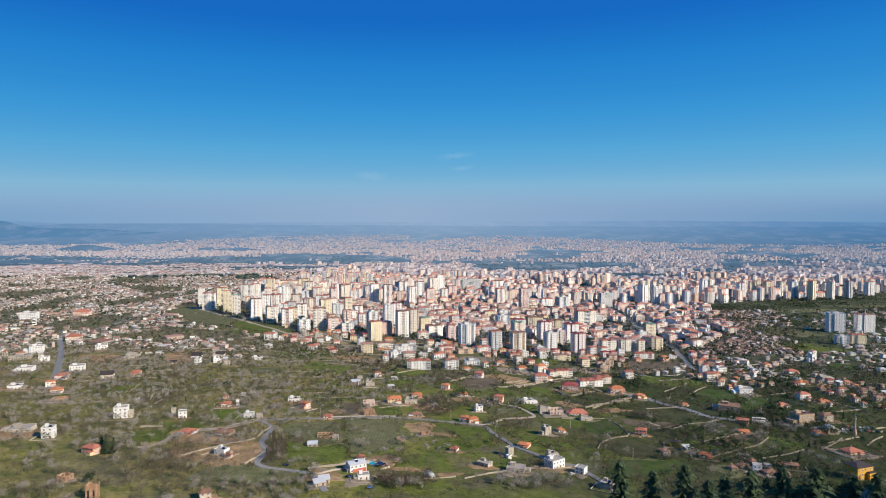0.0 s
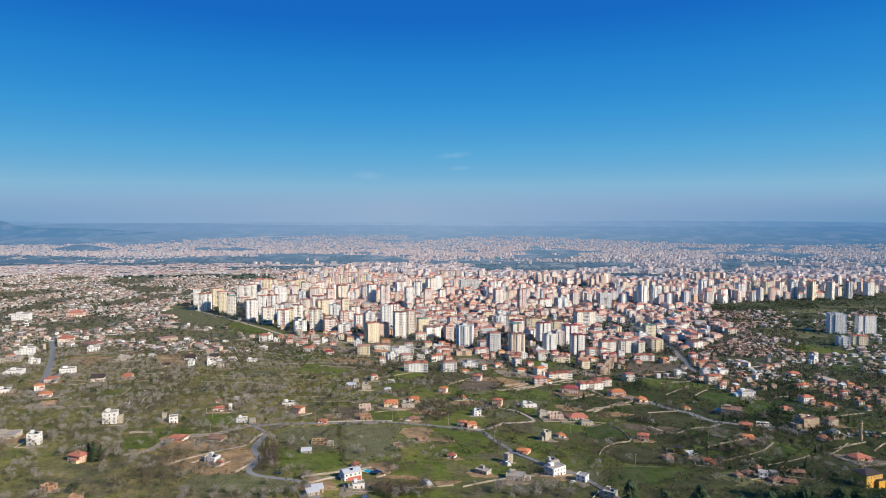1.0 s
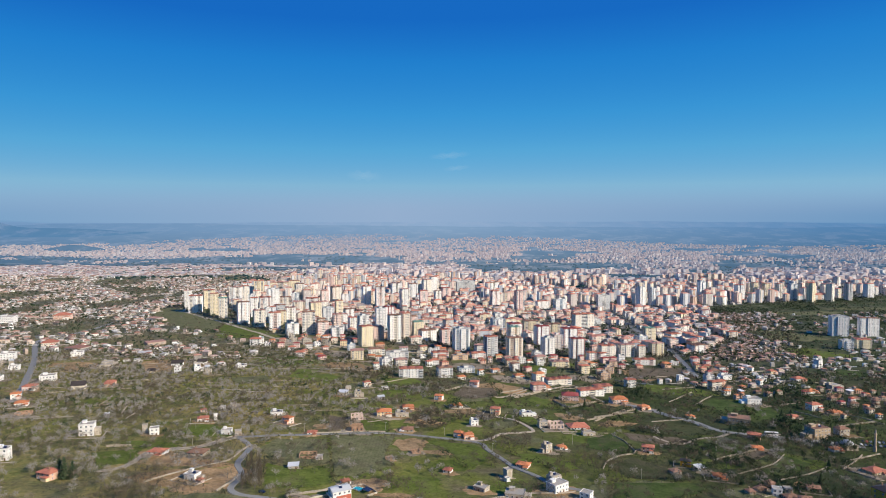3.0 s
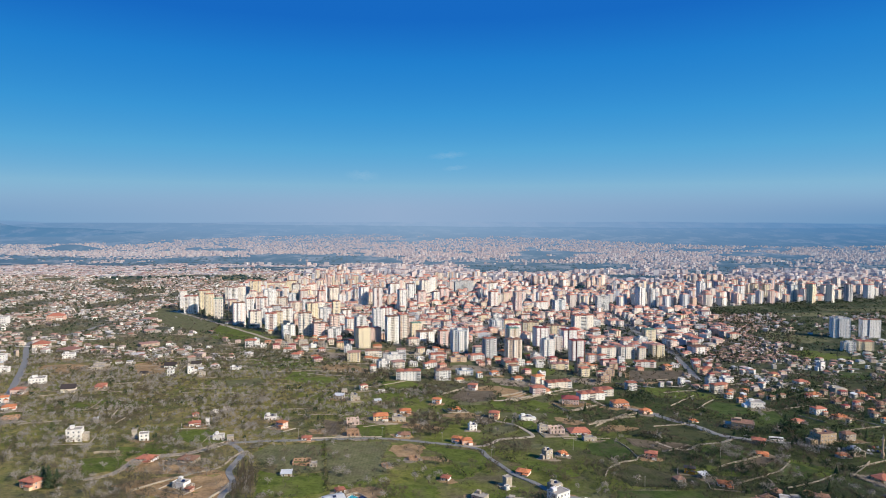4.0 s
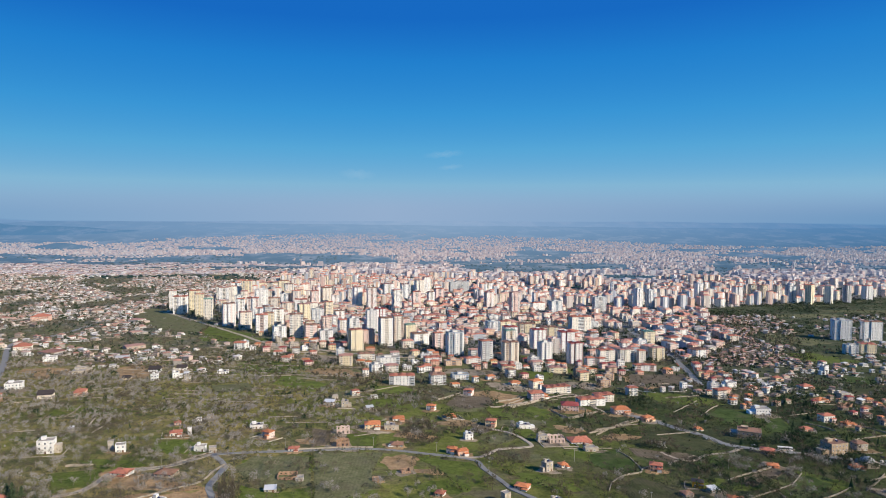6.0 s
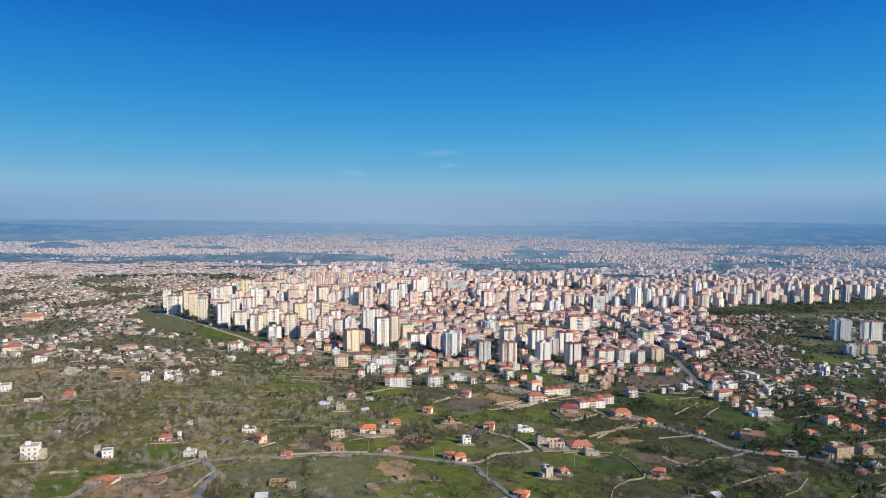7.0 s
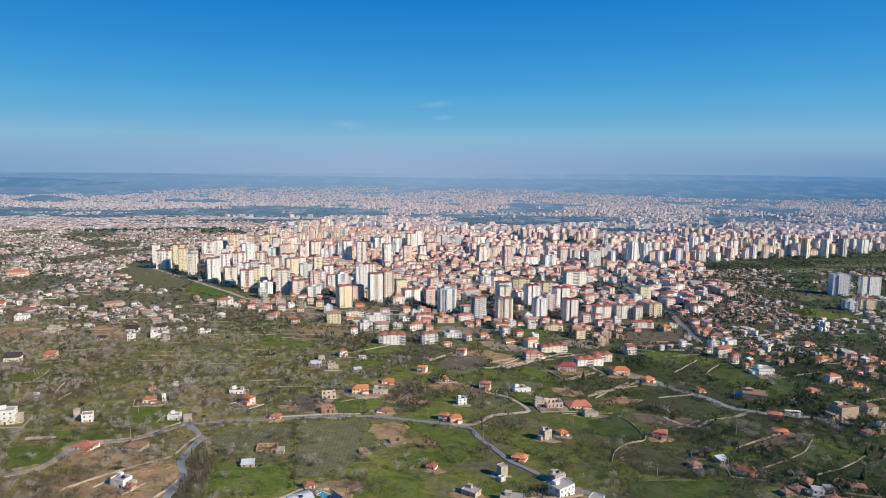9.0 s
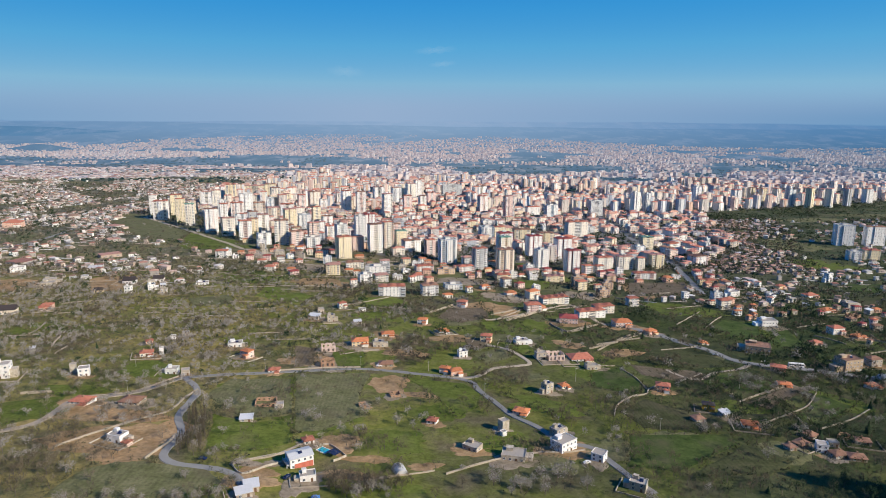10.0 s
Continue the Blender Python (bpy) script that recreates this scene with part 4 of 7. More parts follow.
for i, (px, py, rx, ry, kind) in enumerate(PLOTS_a + PLOTS_b + PLOTS_c):
    plot(px, py, rx, ry, kind, i)
for i, (px, py, rx, ry) in enumerate(((-400, 1225, 75, 38), (-330, 1140, 55, 30), (-470, 1320, 50, 40))):
    plot(px, py, rx, ry, "yg"[i == 1], 90 + i)
plot(745, 1365, 66, 60, "y", 95)
plot(365, 1070, 46, 17, "y", 96)
plot(1010, 1740, 95, 42, "y", 97)
plot(1270, 1830, 130, 46, "y", 98)
plot(690, 1560, 60, 34, "y", 99)


def field(kind, corners, seed):
    """A walled or hedged parcel of land between straight edges, laid on the land."""
    rng = random.Random(seed)
    n = len(corners)
    cx, cy = sum(p[0] for p in corners) / n, sum(p[1] for p in corners) / n
    rim = []
    for i in range(n):
        (ax, ay), (bx, by) = corners[i], corners[(i + 1) % n]
        steps = max(2, int(math.hypot(bx - ax, by - ay) / 2.5))
        for k in range(steps):
            x, y = ax + (bx - ax) * k / steps, ay + (by - ay) * k / steps
            rim.append((x + 1.6 * noise.noise((x / 7, y / 7, 1)), y + 1.6 * noise.noise((x / 7, y / 7, 5))))
            if rng.random() < 0.6:
                HEDGE.append((rim[-1][0] + rng.uniform(-1, 1), rim[-1][1] + rng.uniform(-1, 1)))
    rings, segs = max(5, int(max(math.hypot(x - cx, y - cy) for x, y in rim) / 3.5)), len(rim)
    vs = [(cx, cy, ground_z(cx, cy) + 0.34)]
    for r in range(1, rings + 1):
        for px, py in rim:
            x, y = cx + (px - cx) * r / rings, cy + (py - cy) * r / rings
            vs.append((x, y, ground_z(x, y) + (0.34 if r < rings else -0.2)))
    fs = [(0, 1 + s, 1 + (s + 1) % segs) for s in range(segs)]
    for r in range(rings - 1):
        for s in range(segs):
            a, b = 1 + r * segs + s, 1 + r * segs + (s + 1) % segs
            fs.append((a, a + segs, b + segs, b))
    g = Geo()
    g.add(vs, fs)
    name, mat, label = {
        "g": ("ground_field", "grass", "green field between hedges and stone walls"),
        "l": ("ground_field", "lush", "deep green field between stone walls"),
        "w": ("ground_pasture", "walled", "old olive pasture with faint rows between walls"),
        "n": ("ground_plough", "plough", "brown ploughed field between hedges"),
        "e": ("ground_earth", "soil", "bare orange-brown earth lot"),
        "y": ("ground_pasture", "stubble", "olive-brown pasture between hedges")}[kind]
    return setting(name, g, mat, label)


HEDGE = []
for i, (kind, *flat) in enumerate(FIELDS_a + FIELDS_b + FIELDS_c + FIELDS_d + FIELDS_e):
    field(kind, list(zip(flat[::2], flat[1::2])), 300 + i)


# ---- houses ----
def window_mesh():
    g = Geo()
    g.add([(-0.5, -0.04, 0), (0.5, -0.04, 0), (0.5, -0.04, 1), (-0.5, -0.04, 1)], [(0, 1, 2, 3)], 1)
    for x, z, sx, sz in ((0, -0.06, 1.2, 0.08), (0, 1.0, 1.1, 0.06), (-0.52, 0, 0.07, 1), (0.52, 0, 0.07, 1), (0, 0, 0.05, 1)):
        g.box(x, -0.03, z, sx, 0.12, sz, bottom=True)
    return g.mesh("window", ["frame", "glass"])


WINDOW = window_mesh()
SPOTS = []  # x, y, radius: where nothing else may stand


def at(x, y, z, rz=0.0, sx=1.0, sy=1.0, sz=1.0):
    return Matrix.Translation((x, y, z)) @ Matrix.Rotation(rz, 4, "Z") @ Matrix.Diagonal((sx, sy, sz, 1))


def windows(parent, w, d, floors, fh, sides, z0=0.9):
    """Windows on the front and both sides, each its own part."""
    n, m = max(2, int(w / 3.0)), max(1, int(d / 4.0))
    if not sides:  # houses too far off for single windows
        g = Geo()
        for k in range(floors):
            for i in range(n):
                g.box((i + 0.5) / n * w - w / 2, -d / 2 - 0.02, z0 + k * fh, 1.3, 0.12, 1.4, bottom=True)
            for i in range(m):
                for q in (-1, 1):
                    g.box(q * (w / 2 + 0.02), (i + 0.5) / m * d - d / 2, z0 + k * fh, 0.12, 1.2, 1.4, bottom=True)
        tagged(part("facade_glazing", g, "glass", parent), kind="stuff")
        return
    for k in range(floors):
        z = z0 + k * fh
        for i in range(n):
            if k == 0 and i == n // 2:
                continue
            part("window", WINDOW, None, parent, at=at((i + 0.5) / n * w - w / 2, -d / 2, z, 0, 1.15, 1, 1.25))
        for i in range(m if sides else 0):
            y = (i + 0.5) / m * d - d / 2
            part("window", WINDOW, None, parent, at=at(-w / 2, y, z, -math.pi / 2, 1.0, 1, 1.2))
            part("window", WINDOW, None, parent, at=at(w / 2, y, z, math.pi / 2, 1.0, 1, 1.2))


LOOKS = {
    "h": ("cottage", "tile", "plastered house with a red tiled hip roof"),
    "o": ("cottage", "orange", "pale house with a bright orange tiled roof"),
    "g": ("cottage", "darkroof", "pale modern house with a steep dark gable"),
    "f": ("white", "slab", "white cubic house with a flat roof and parapet"),
    "b": ("beige", "slab", "weathered beige concrete house with a flat roof"),
    "a": ("sandstone", "oldtile", "tan stone block with a brown flat roof"),
    "d": ("pink", "maroon", "pinkish terraced house with a maroon roof"),
    "y": ("ochre", "darkroof", "bright yellow house with a dark brown roof"),
    "m": ("beige", "oldtile", "beige plastered house with a brown tiled hip roof"),
    "k": ("stone", "oldtile", "low stone house with a weathered brown tiled roof"),
    "s": ("beige", "sheet", "low shed with a pale sheet-metal roof"),
    "u": ("rose", "slab", "unfinished roofless house of pale rose walls"),
    "r": ("brick", "slab", "roofless ruin of rough brown brick walls"),
    "V": ("white", "sheet", "white and red villa with a pale sheet roof"),
}


def broken_wall(length, h, rng):
    """A wall in one piece with window holes and a ragged top."""
    n = max(2, int(length / 3.0))
    xs, step = [], length / n
    for i in range(n):
        xs += [i * step, i * step + step * 0.3, i * step + step * 0.7]
    xs.append(length)
    g, seen = Geo(), {}

    def vert(x, y, z):
        key = (round(x, 3), y, round(z, 3))
        if key not in seen:
            seen[key] = len(g.v)
            g.v.append((x - length / 2, y * 0.17, z))
        return seen[key]

    tops = [h * rng.uniform(0.74, 1.0) for _ in xs]
    sill, head = min(1.0, h * 0.3), h * 0.62
    solid = set()
    for i in range(len(xs) - 1):
        for k in range(3):
            if k == 1 and i % 3 == 1:
                continue
            solid.add((i, k))

    def level(i, k):
        return (-0.5, sill, head, tops[i])[k]

    for i, k in solid:
        a, b = xs[i], xs[i + 1]
        q = {y: [vert(a, y, level(i, k)), vert(b, y, level(i + 1, k)), vert(b, y, level(i + 1, k + 1)), vert(a, y, level(i, k + 1))] for y in (-1, 1)}
        f, r = q[-1], q[1]
        g.f += [tuple(f), tuple(reversed(r))]
        for (di, dk), (s, t) in (((0, -1), (0, 1)), ((1, 0), (1, 2)), ((0, 1), (2, 3)), ((-1, 0), (3, 0))):
            if (i + di, k + dk) not in solid:
                g.f.append((f[t], f[s], r[s], r[t]))
    g.m = [0] * len(g.f)
    return g


def ruin(x, y, w, d, h, rot, label, rng, wall):
    ob = thing("ruined_house", at(x, y, ground_z(x, y), rot), label, "ruin", "ruins in the fields")
    for side, length, place in (("front", w, at(0, -d / 2, 0)), ("back", w, at(0, d / 2, 0)), ("left", d - 0.7, at(-w / 2, 0, 0, math.pi / 2)), ("right", d - 0.7, at(w / 2, 0, 0, math.pi / 2))):
        g = broken_wall(length, h, rng)
        part("wall", g, wall, ob, at=place)
    g = Geo()
    for _ in range(14):
        s = rng.uniform(0.3, 1.1)
        g.box(rng.uniform(-w, w) * 0.42, rng.uniform(-d, d) * 0.42, -0.2, s, s * 0.8, s * 0.7, rng.uniform(0, 3), top=0.6)
    part("rubble", g, "stone", ob, "heap of fallen stones")
    return ob


def house(x, y, wa, h, kind, turn, seed, sides=True):
    rng = random.Random(seed)
    rot = radians(turn + (rng.uniform(-8, 8) if turn == 20 else 0))
    c, s = abs(math.cos(rot)), abs(math.sin(rot))
    w = max(3.0, wa / (c + 0.75 * s))
    d = w * (0.75 if w > 7 else 0.95)
    wall, roof, label = LOOKS[kind]
    SPOTS.append((x, y, max(w, d) * 0.75))
    if sides and rng.random() < (0.75 if x < 130 else 0.35):
        plot(x + rng.uniform(-2, 2), y - d * 0.3, w * rng.uniform(0.9, 1.4), d * rng.uniform(1.1, 1.7), rng.choice("cce"), seed)
    if sides and w > 6 and rng.random() < 0.36:
        m = at(x, y, 0, rot)
        ring = [m @ Vector((a * w * 1.15, q * d * 1.5, 0)) for a, q in ((-1, 0.7), (-1, -1), (1, -1), (1, 0.7))][:rng.choice((3, 4))]
        for p, q in zip(ring, ring[1:]):
            if any((p.lerp(q, k / 6).xy - Vector((rx, ry))).length < half + 1.5 for k in range(7) for rx, ry, half in ROADS if abs(rx - p.x) < 40 and abs(ry - p.y) < 40):
                continue
            ribbon("wall_garden", [p.xy[:], q.xy[:]], 0.4, rng.choice(("wall", "wall", "beige")), "low rough garden wall beside a house", height=0.75, step=4.0)
    if kind in "ru":
        return ruin(x, y, w, d, h, rot, label, rng, wall)
    name = "shed" if kind == "s" else "house"
    ob = thing(name, at(x, y, ground_z(x, y), rot), label, name, "houses on the slope")
    pitched = kind in "hogdykm"
    rise = min(w, d) * (0.2 if kind != "g" else 0.4) if pitched else 0.0
    eave = max(2.3, h - rise)
    floors = max(1, round(eave / 3.0))
    g = Geo()
    rings = [(-1.5, w + 0.14, d + 0.14), (0.4, w + 0.14, d + 0.14), (0.45, w, d)]
    for k in range(1, floors):
        z = k * eave / floors
        rings += [(z - 0.12, w, d), (z - 0.1, w + 0.12, d + 0.12), (z + 0.1, w + 0.12, d + 0.12), (z + 0.12, w, d)]
    g.stack(rings + [(eave, w, d)])
    part("wall", g, wall, ob)
    g = Geo()
    if pitched:
        g.hip(0, 0, eave, w, d, rise, mat=0, gable=(kind == "g"))
        part("roof", g, roof, ob)
        g = Geo()
        if not sides:
            windows(ob, w, d, floors, eave / floors, sides)
            return ob
        cx, cy = rng.uniform(-0.25, 0.25) * w, rng.uniform(-0.1, 0.25) * d
        g.stack([(eave, 0.7, 0.7), (eave + rise + 1.0, 0.7, 0.7), (eave + rise + 1.0, 0.9, 0.9), (eave + rise + 1.15, 0.9, 0.9)])
        part("chimney", g, "brick", ob, at=at(cx, cy, 0))
        if kind in "hoy" and w > 6:  # lower wing under its own roof
            g = Geo()
            g.box(w * 0.28, -d / 2 - 1.2, -1.5, w * 0.4, 2.4, eave * 0.62 + 1.5)
            part("wing", g, wall, ob)
            g = Geo()
            g.hip(w * 0.28, -d / 2 - 1.1, eave * 0.62, w * 0.4, 2.4, 0.7, over=0.35)
            part("wing_roof", g, roof, ob)
    elif kind == "s":
        g.add([(-w / 2 - 0.4, -d / 2 - 0.4, eave), (w / 2 + 0.4, -d / 2 - 0.4, eave), (w / 2 + 0.4, d / 2 + 0.4, eave + 0.9), (-w / 2 - 0.4, d / 2 + 0.4, eave + 0.9),
               (-w / 2 - 0.4, -d / 2 - 0.4, eave + 0.15), (w / 2 + 0.4, -d / 2 - 0.4, eave + 0.15), (w / 2 + 0.4, d / 2 + 0.4, eave + 1.05), (-w / 2 - 0.4, d / 2 + 0.4, eave + 1.05)],
              [(3, 2, 1, 0), (4, 5, 6, 7), (0, 1, 5, 4), (1, 2, 6, 5), (2, 3, 7, 6), (3, 0, 4, 7)])
        part("roof", g, roof, ob)
    elif kind == "V":
        g.hip(0, 0, eave, w, d, 1.3, gable=True, over=0.4)
        part("roof", g, "sheet", ob, "pale sheet-metal roof")
        g = Geo()
        g.box(w * 0.08, -d / 2 - 0.06, -1.4, w * 0.8, 0.2, eave * 0.5 + 1.4)
        part("ground_floor", g, "redpaint", ob, "red painted ground floor")
        g = Geo()
        g.box(-w / 2 - 0.9, 0, eave * 0.45, 1.8, d * 0.9, 0.2, bottom=True)
        g.box(-w / 2 - 1.75, 0, eave * 0.45, 0.1, d * 0.9, 1.1, bottom=True)
        for k in (-1, 1):
            g.box(-w / 2 - 1.6, k * d * 0.4, -1.2, 0.3, 0.3, eave * 0.45 + 1.2)
        part("balcony", g, "grey", ob, "shaded balcony on posts")
        solar_heater(ob, 0.0, -d * 0.15, eave + 0.9)
    else:
        for bx, by, sx, sy in ((0, -d / 2, w + 0.3, 0.25), (0, d / 2, w + 0.3, 0.25), (-w / 2, 0, 0.25, d - 0.25), (w / 2, 0, 0.25, d - 0.25)):
            g.box(bx, by, eave, sx, sy, 0.55, bottom=True)
        part("parapet", g, wall, ob)
        g = Geo()
        g.box(0, 0, eave, w - 0.3, d - 0.3, 0.12)
        part("roof", g, roof, ob)
        if w > 7:
            g = Geo()
            g.stack([(eave + 0.1, w * 0.28, d * 0.3), (eave + 2.1, w * 0.28, d * 0.3), (eave + 2.1, w * 0.32, d * 0.34), (eave + 2.25, w * 0.32, d * 0.34)])
            part("stair_head", g, wall, ob, at=at(-w * 0.2, d * 0.2, 0))
            if rng.random() < 0.35:
                solar_heater(ob, w * 0.15, 0.0, eave + 0.12)
        if w > 7 and sides and rng.random() < 0.7:  # a lower annex beside the house
            g, q = Geo(), rng.choice((-1, 1))
            aw, ah = w * rng.uniform(0.3, 0.45), eave * rng.uniform(0.45, 0.7)
            g.stack([(-1.5, aw, d * 0.62), (ah, aw, d * 0.62), (ah, aw + 0.25, d * 0.62 + 0.25), (ah + 0.3, aw + 0.25, d * 0.62 + 0.25)])
            part("annex", g, wall if rng.random() < 0.5 else "beige", ob, at=at(q * (w / 2 + aw / 2 - 0.15), d * rng.uniform(-0.1, 0.15), 0))
        if w > 8 and eave > 5 and rng.random() < 0.7:
            g = Geo()
            g.box(w * 0.2, -d / 2 - 0.75, eave * 0.5, w * 0.4, 1.5, 0.18, bottom=True)
            g.box(w * 0.2, -d / 2 - 1.45, eave * 0.5, w * 0.4, 0.08, 1.0, bottom=True)
            part("balcony", g, wall, ob)
    if w > 5:
        windows(ob, w, d, floors, eave / floors, sides)
        g = Geo()
        g.box(0, 0, 0, 1.1, 0.16, 2.1)
        part("door", g, "door", ob, at=at(w / 2 / max(2, int(w / 3.0)) if max(2, int(w / 3.0)) % 2 == 0 else 0.0, -d / 2 - 0.06, 0))
    return ob


def solar_heater(parent, x, y, z):
    g = Geo()
    g.add([(x - 1, y - 0.8, z + 0.15), (x + 1, y - 0.8, z + 0.15), (x + 1, y + 0.6, z + 1.1), (x - 1, y + 0.6, z + 1.1),
           (x - 1, y - 0.75, z + 0.05), (x + 1, y - 0.75, z + 0.05), (x + 1, y + 0.65, z), (x - 1, y + 0.65, z)],
          [(0, 1, 2, 3), (0, 4, 5, 1), (1, 5, 6, 2), (2, 6, 7, 3), (3, 7, 4, 0)], 0)
    body = part("solar_heater", g, "panel", parent, "tilted dark solar panel")
    g = Geo()
    ring = [(math.cos(a) * 0.3, math.sin(a) * 0.3) for a in (i * math.pi / 4 for i in range(8))]
    g.add([(x - 0.9, y + 0.75 + p, z + 1.25 + q) for p, q in ring] + [(x + 0.9, y + 0.75 + p, z + 1.25 + q) for p, q in ring],
          [(i, (i + 1) % 8, (i + 1) % 8 + 8, i + 8) for i in range(8)] + [tuple(range(7, -1, -1)), tuple(range(8, 16))])
    part("tank", g, "metal", body, "metal water tank")


seed = 0
for district in (HOUSES_SLOPE_a, HOUSES_SLOPE_b, HOUSES_SLOPE_c, HOUSES_MEADOW_a, HOUSES_MEADOW_b, HOUSES_VALLEY_a, HOUSES_VALLEY_b, HOUSES_ORCHARD_a, HOUSES_ORCHARD_b):
    for hx, hy, hw, hh, hk, ht in district:
        seed += 1
        house(hx, hy, hw, hh, hk, ht, seed)


# ---- towers and apartment blocks ----
PAINT = [("cream", "white", "tile", "cream plastered"), ("white", "grey", "slab", "white plastered"), ("white", "pink", "tile", "white and pink"),
         ("yellow", "cream", "tile", "yellow plastered"), ("grey", "white", "slab", "grey concrete"), ("tan", "brick", "slab", "unfinished orange brick"), ("white", "maroon", "tile", "white and dark red"), ("pink", "white", "tile", "pink and white"),
         ("cream", "tan", "tile", "cream and orange-brown"), ("white", "slate", "slab", "white and blue-grey"), ("white", "cream", "tile", "white and cream")]
KIN = {9: (9,), 0: (0, 8, 10, 3), 1: (1, 10, 9, 1), 2: (2, 7, 10, 2), 3: (3, 3, 0), 4: (4, 9), 5: (5,), 6: (6,), 7: (7, 2)}


def block_shell(g_wall, g_front, g_side, g_glass, g_roof, x, y, z, w, d, h, rot, rng, hip, lean=False, style=None):
    """One block, into the given meshes: a body of wings about a set-back or standing-out middle, balconies (front, back), glazing by facade and roof."""
    c, s = math.cos(rot), math.sin(rot)

    def put(g, lx, ly, lz, sx, sy, sz, **k):
        g.box(x + lx * c - ly * s, y + lx * s + ly * c, z + lz, sx, sy, sz, rot, **k)

    def pane(g, lx, ly, lz, width, height, dx, dy):
        """A window just proud of the wall that faces (dx, dy)."""
        ends = [(lx + dx * 0.07 - dy * t * width / 2, ly + dy * 0.07 + dx * t * width / 2) for t in (-1, 1)]
        g.add([(x + px * c - py * s, y + px * s + py * c, z + lz + k) for k in (0, height) for px, py in ends], [(0, 1, 3, 2)])

    floors = max(2, round(h / 3.0))
    fh = h / floors
    if style is None:
        style = rng.randrange(5) if h > 16 else rng.choice((0, 2, 2, 4))
    a, b = w / 2, d / 2
    e = w * rng.choice((0.11, 0.14, 0.18))
    deep = min(2.6, d * 0.15) * (1 if h > 16 else 0.5)
    m = -deep if style in (0, 3) else deep * rng.choice((0.5, 0.8))
    n, q = min(1.8, w * 0.09), d * rng.choice((0.12, 0.2))
    if style == 1:
        n = -n * 0.6
    plan = [(-a, -b), (-e, -b), (-e, -b - m), (e, -b - m), (e, -b), (a, -b), (a, -q), (a - n, -q), (a - n, q), (a, q),
            (a, b), (e, b), (e, b + m), (-e, b + m), (-e, b), (-a, b), (-a, q), (-a + n, q), (-a + n, -q), (-a, -q)]
    g_wall.prism([(x + lx * c - ly * s, y + lx * s + ly * c) for lx, ly in plan], z - 3, z + h)
    bw = a - e
    ww = 1.15 if w > 13 else 0.95
    for k in range(floors):
        zz = k * fh
        if style in (0, 3):  # loggias in the set-back middle
            put(g_front[0], 0, -b + 0.25, zz + fh * 0.02, 2 * e - 0.1, 0.35, fh * 0.42, bottom=True)
            pane(g_glass[0], 0, -b - m - 0.02, zz + fh * 0.42, 2 * e * 0.8, fh * 0.5, 0, -1)
        else:
            for i in (-1, 1):
                pane(g_glass[0], i * e * 0.5, -b - m, zz + fh * 0.40, min(ww, e * 0.6), fh * 0.42, 0, -1)
        for i, o in enumerate((-1, 1)):
            cx = o * (e + bw / 2)
            if style == 2:  # balconies on the outer corners
                put(g_front[i], o * (a - bw * 0.24), -b - 0.35, zz + fh * 0.02, bw * 0.55, 1.5, fh * 0.38, bottom=True)
                pane(g_glass[0], o * (a - bw * 0.26), -b, zz + fh * 0.42, bw * 0.42, fh * 0.5, 0, -1)
                pane(g_glass[0], o * (e + bw * 0.2), -b, zz + fh * 0.42, ww, fh * 0.4, 0, -1)
                if not lean:
                    put(g_side[i], o * (a - bw * 0.24), b + 0.35, zz + fh * 0.02, bw * 0.55, 1.5, fh * 0.38, bottom=True)
            elif style == 4:  # a column of balconies on each wing
                put(g_front[i], cx, -b - 0.5, zz + fh * 0.02, bw * 0.5, 1.1, fh * 0.36, bottom=True)
                pane(g_glass[0], cx, -b, zz + fh * 0.40, bw * 0.42, fh * 0.52, 0, -1)
                if not lean:
                    put(g_side[i], cx, b + 0.5, zz + fh * 0.02, bw * 0.5, 1.1, fh * 0.36, bottom=True)
            else:
                for f in (-0.24, 0.24) if bw > 5 else (0.0,):
                    pane(g_glass[0], cx + f * bw, -b, zz + fh * 0.42, ww, fh * 0.4, 0, -1)
            if not lean:
                for f in (-0.24, 0.24):
                    pane(g_glass[1], cx + f * bw, b, zz + fh * 0.42, ww, fh * 0.4, 0, 1)
            for f in (-0.34, 0.34):
                pane(g_glass[2 + i], o * a, f * d, zz + fh * 0.42, ww, fh * 0.4, o, 0)
            if n > 0.6:
                pane(g_glass[2 + i], o * (a - n), 0, zz + fh * 0.42, q, fh * 0.45, o, 0)
        if style == 3 and k:  # floor bands
            put(g_side[0], 0, 0, zz - 0.2, w + 0.24, d + 0.24, 0.4)
    if style == 1:  # upright stripes beside the middle
        for o in (-1, 1):
            put(g_front[0], o * (e + 0.7), -b - 0.05, -2, 1.1, 0.5, h + 2.2)
            put(g_front[0], o * (e + bw * 0.95), -b - 0.05, -2, 0.6, 0.4, h + 2.0)
            put(g_side[0], o * (e + 0.7), b + 0.05, -2, 1.1, 0.5, h + 2.2)
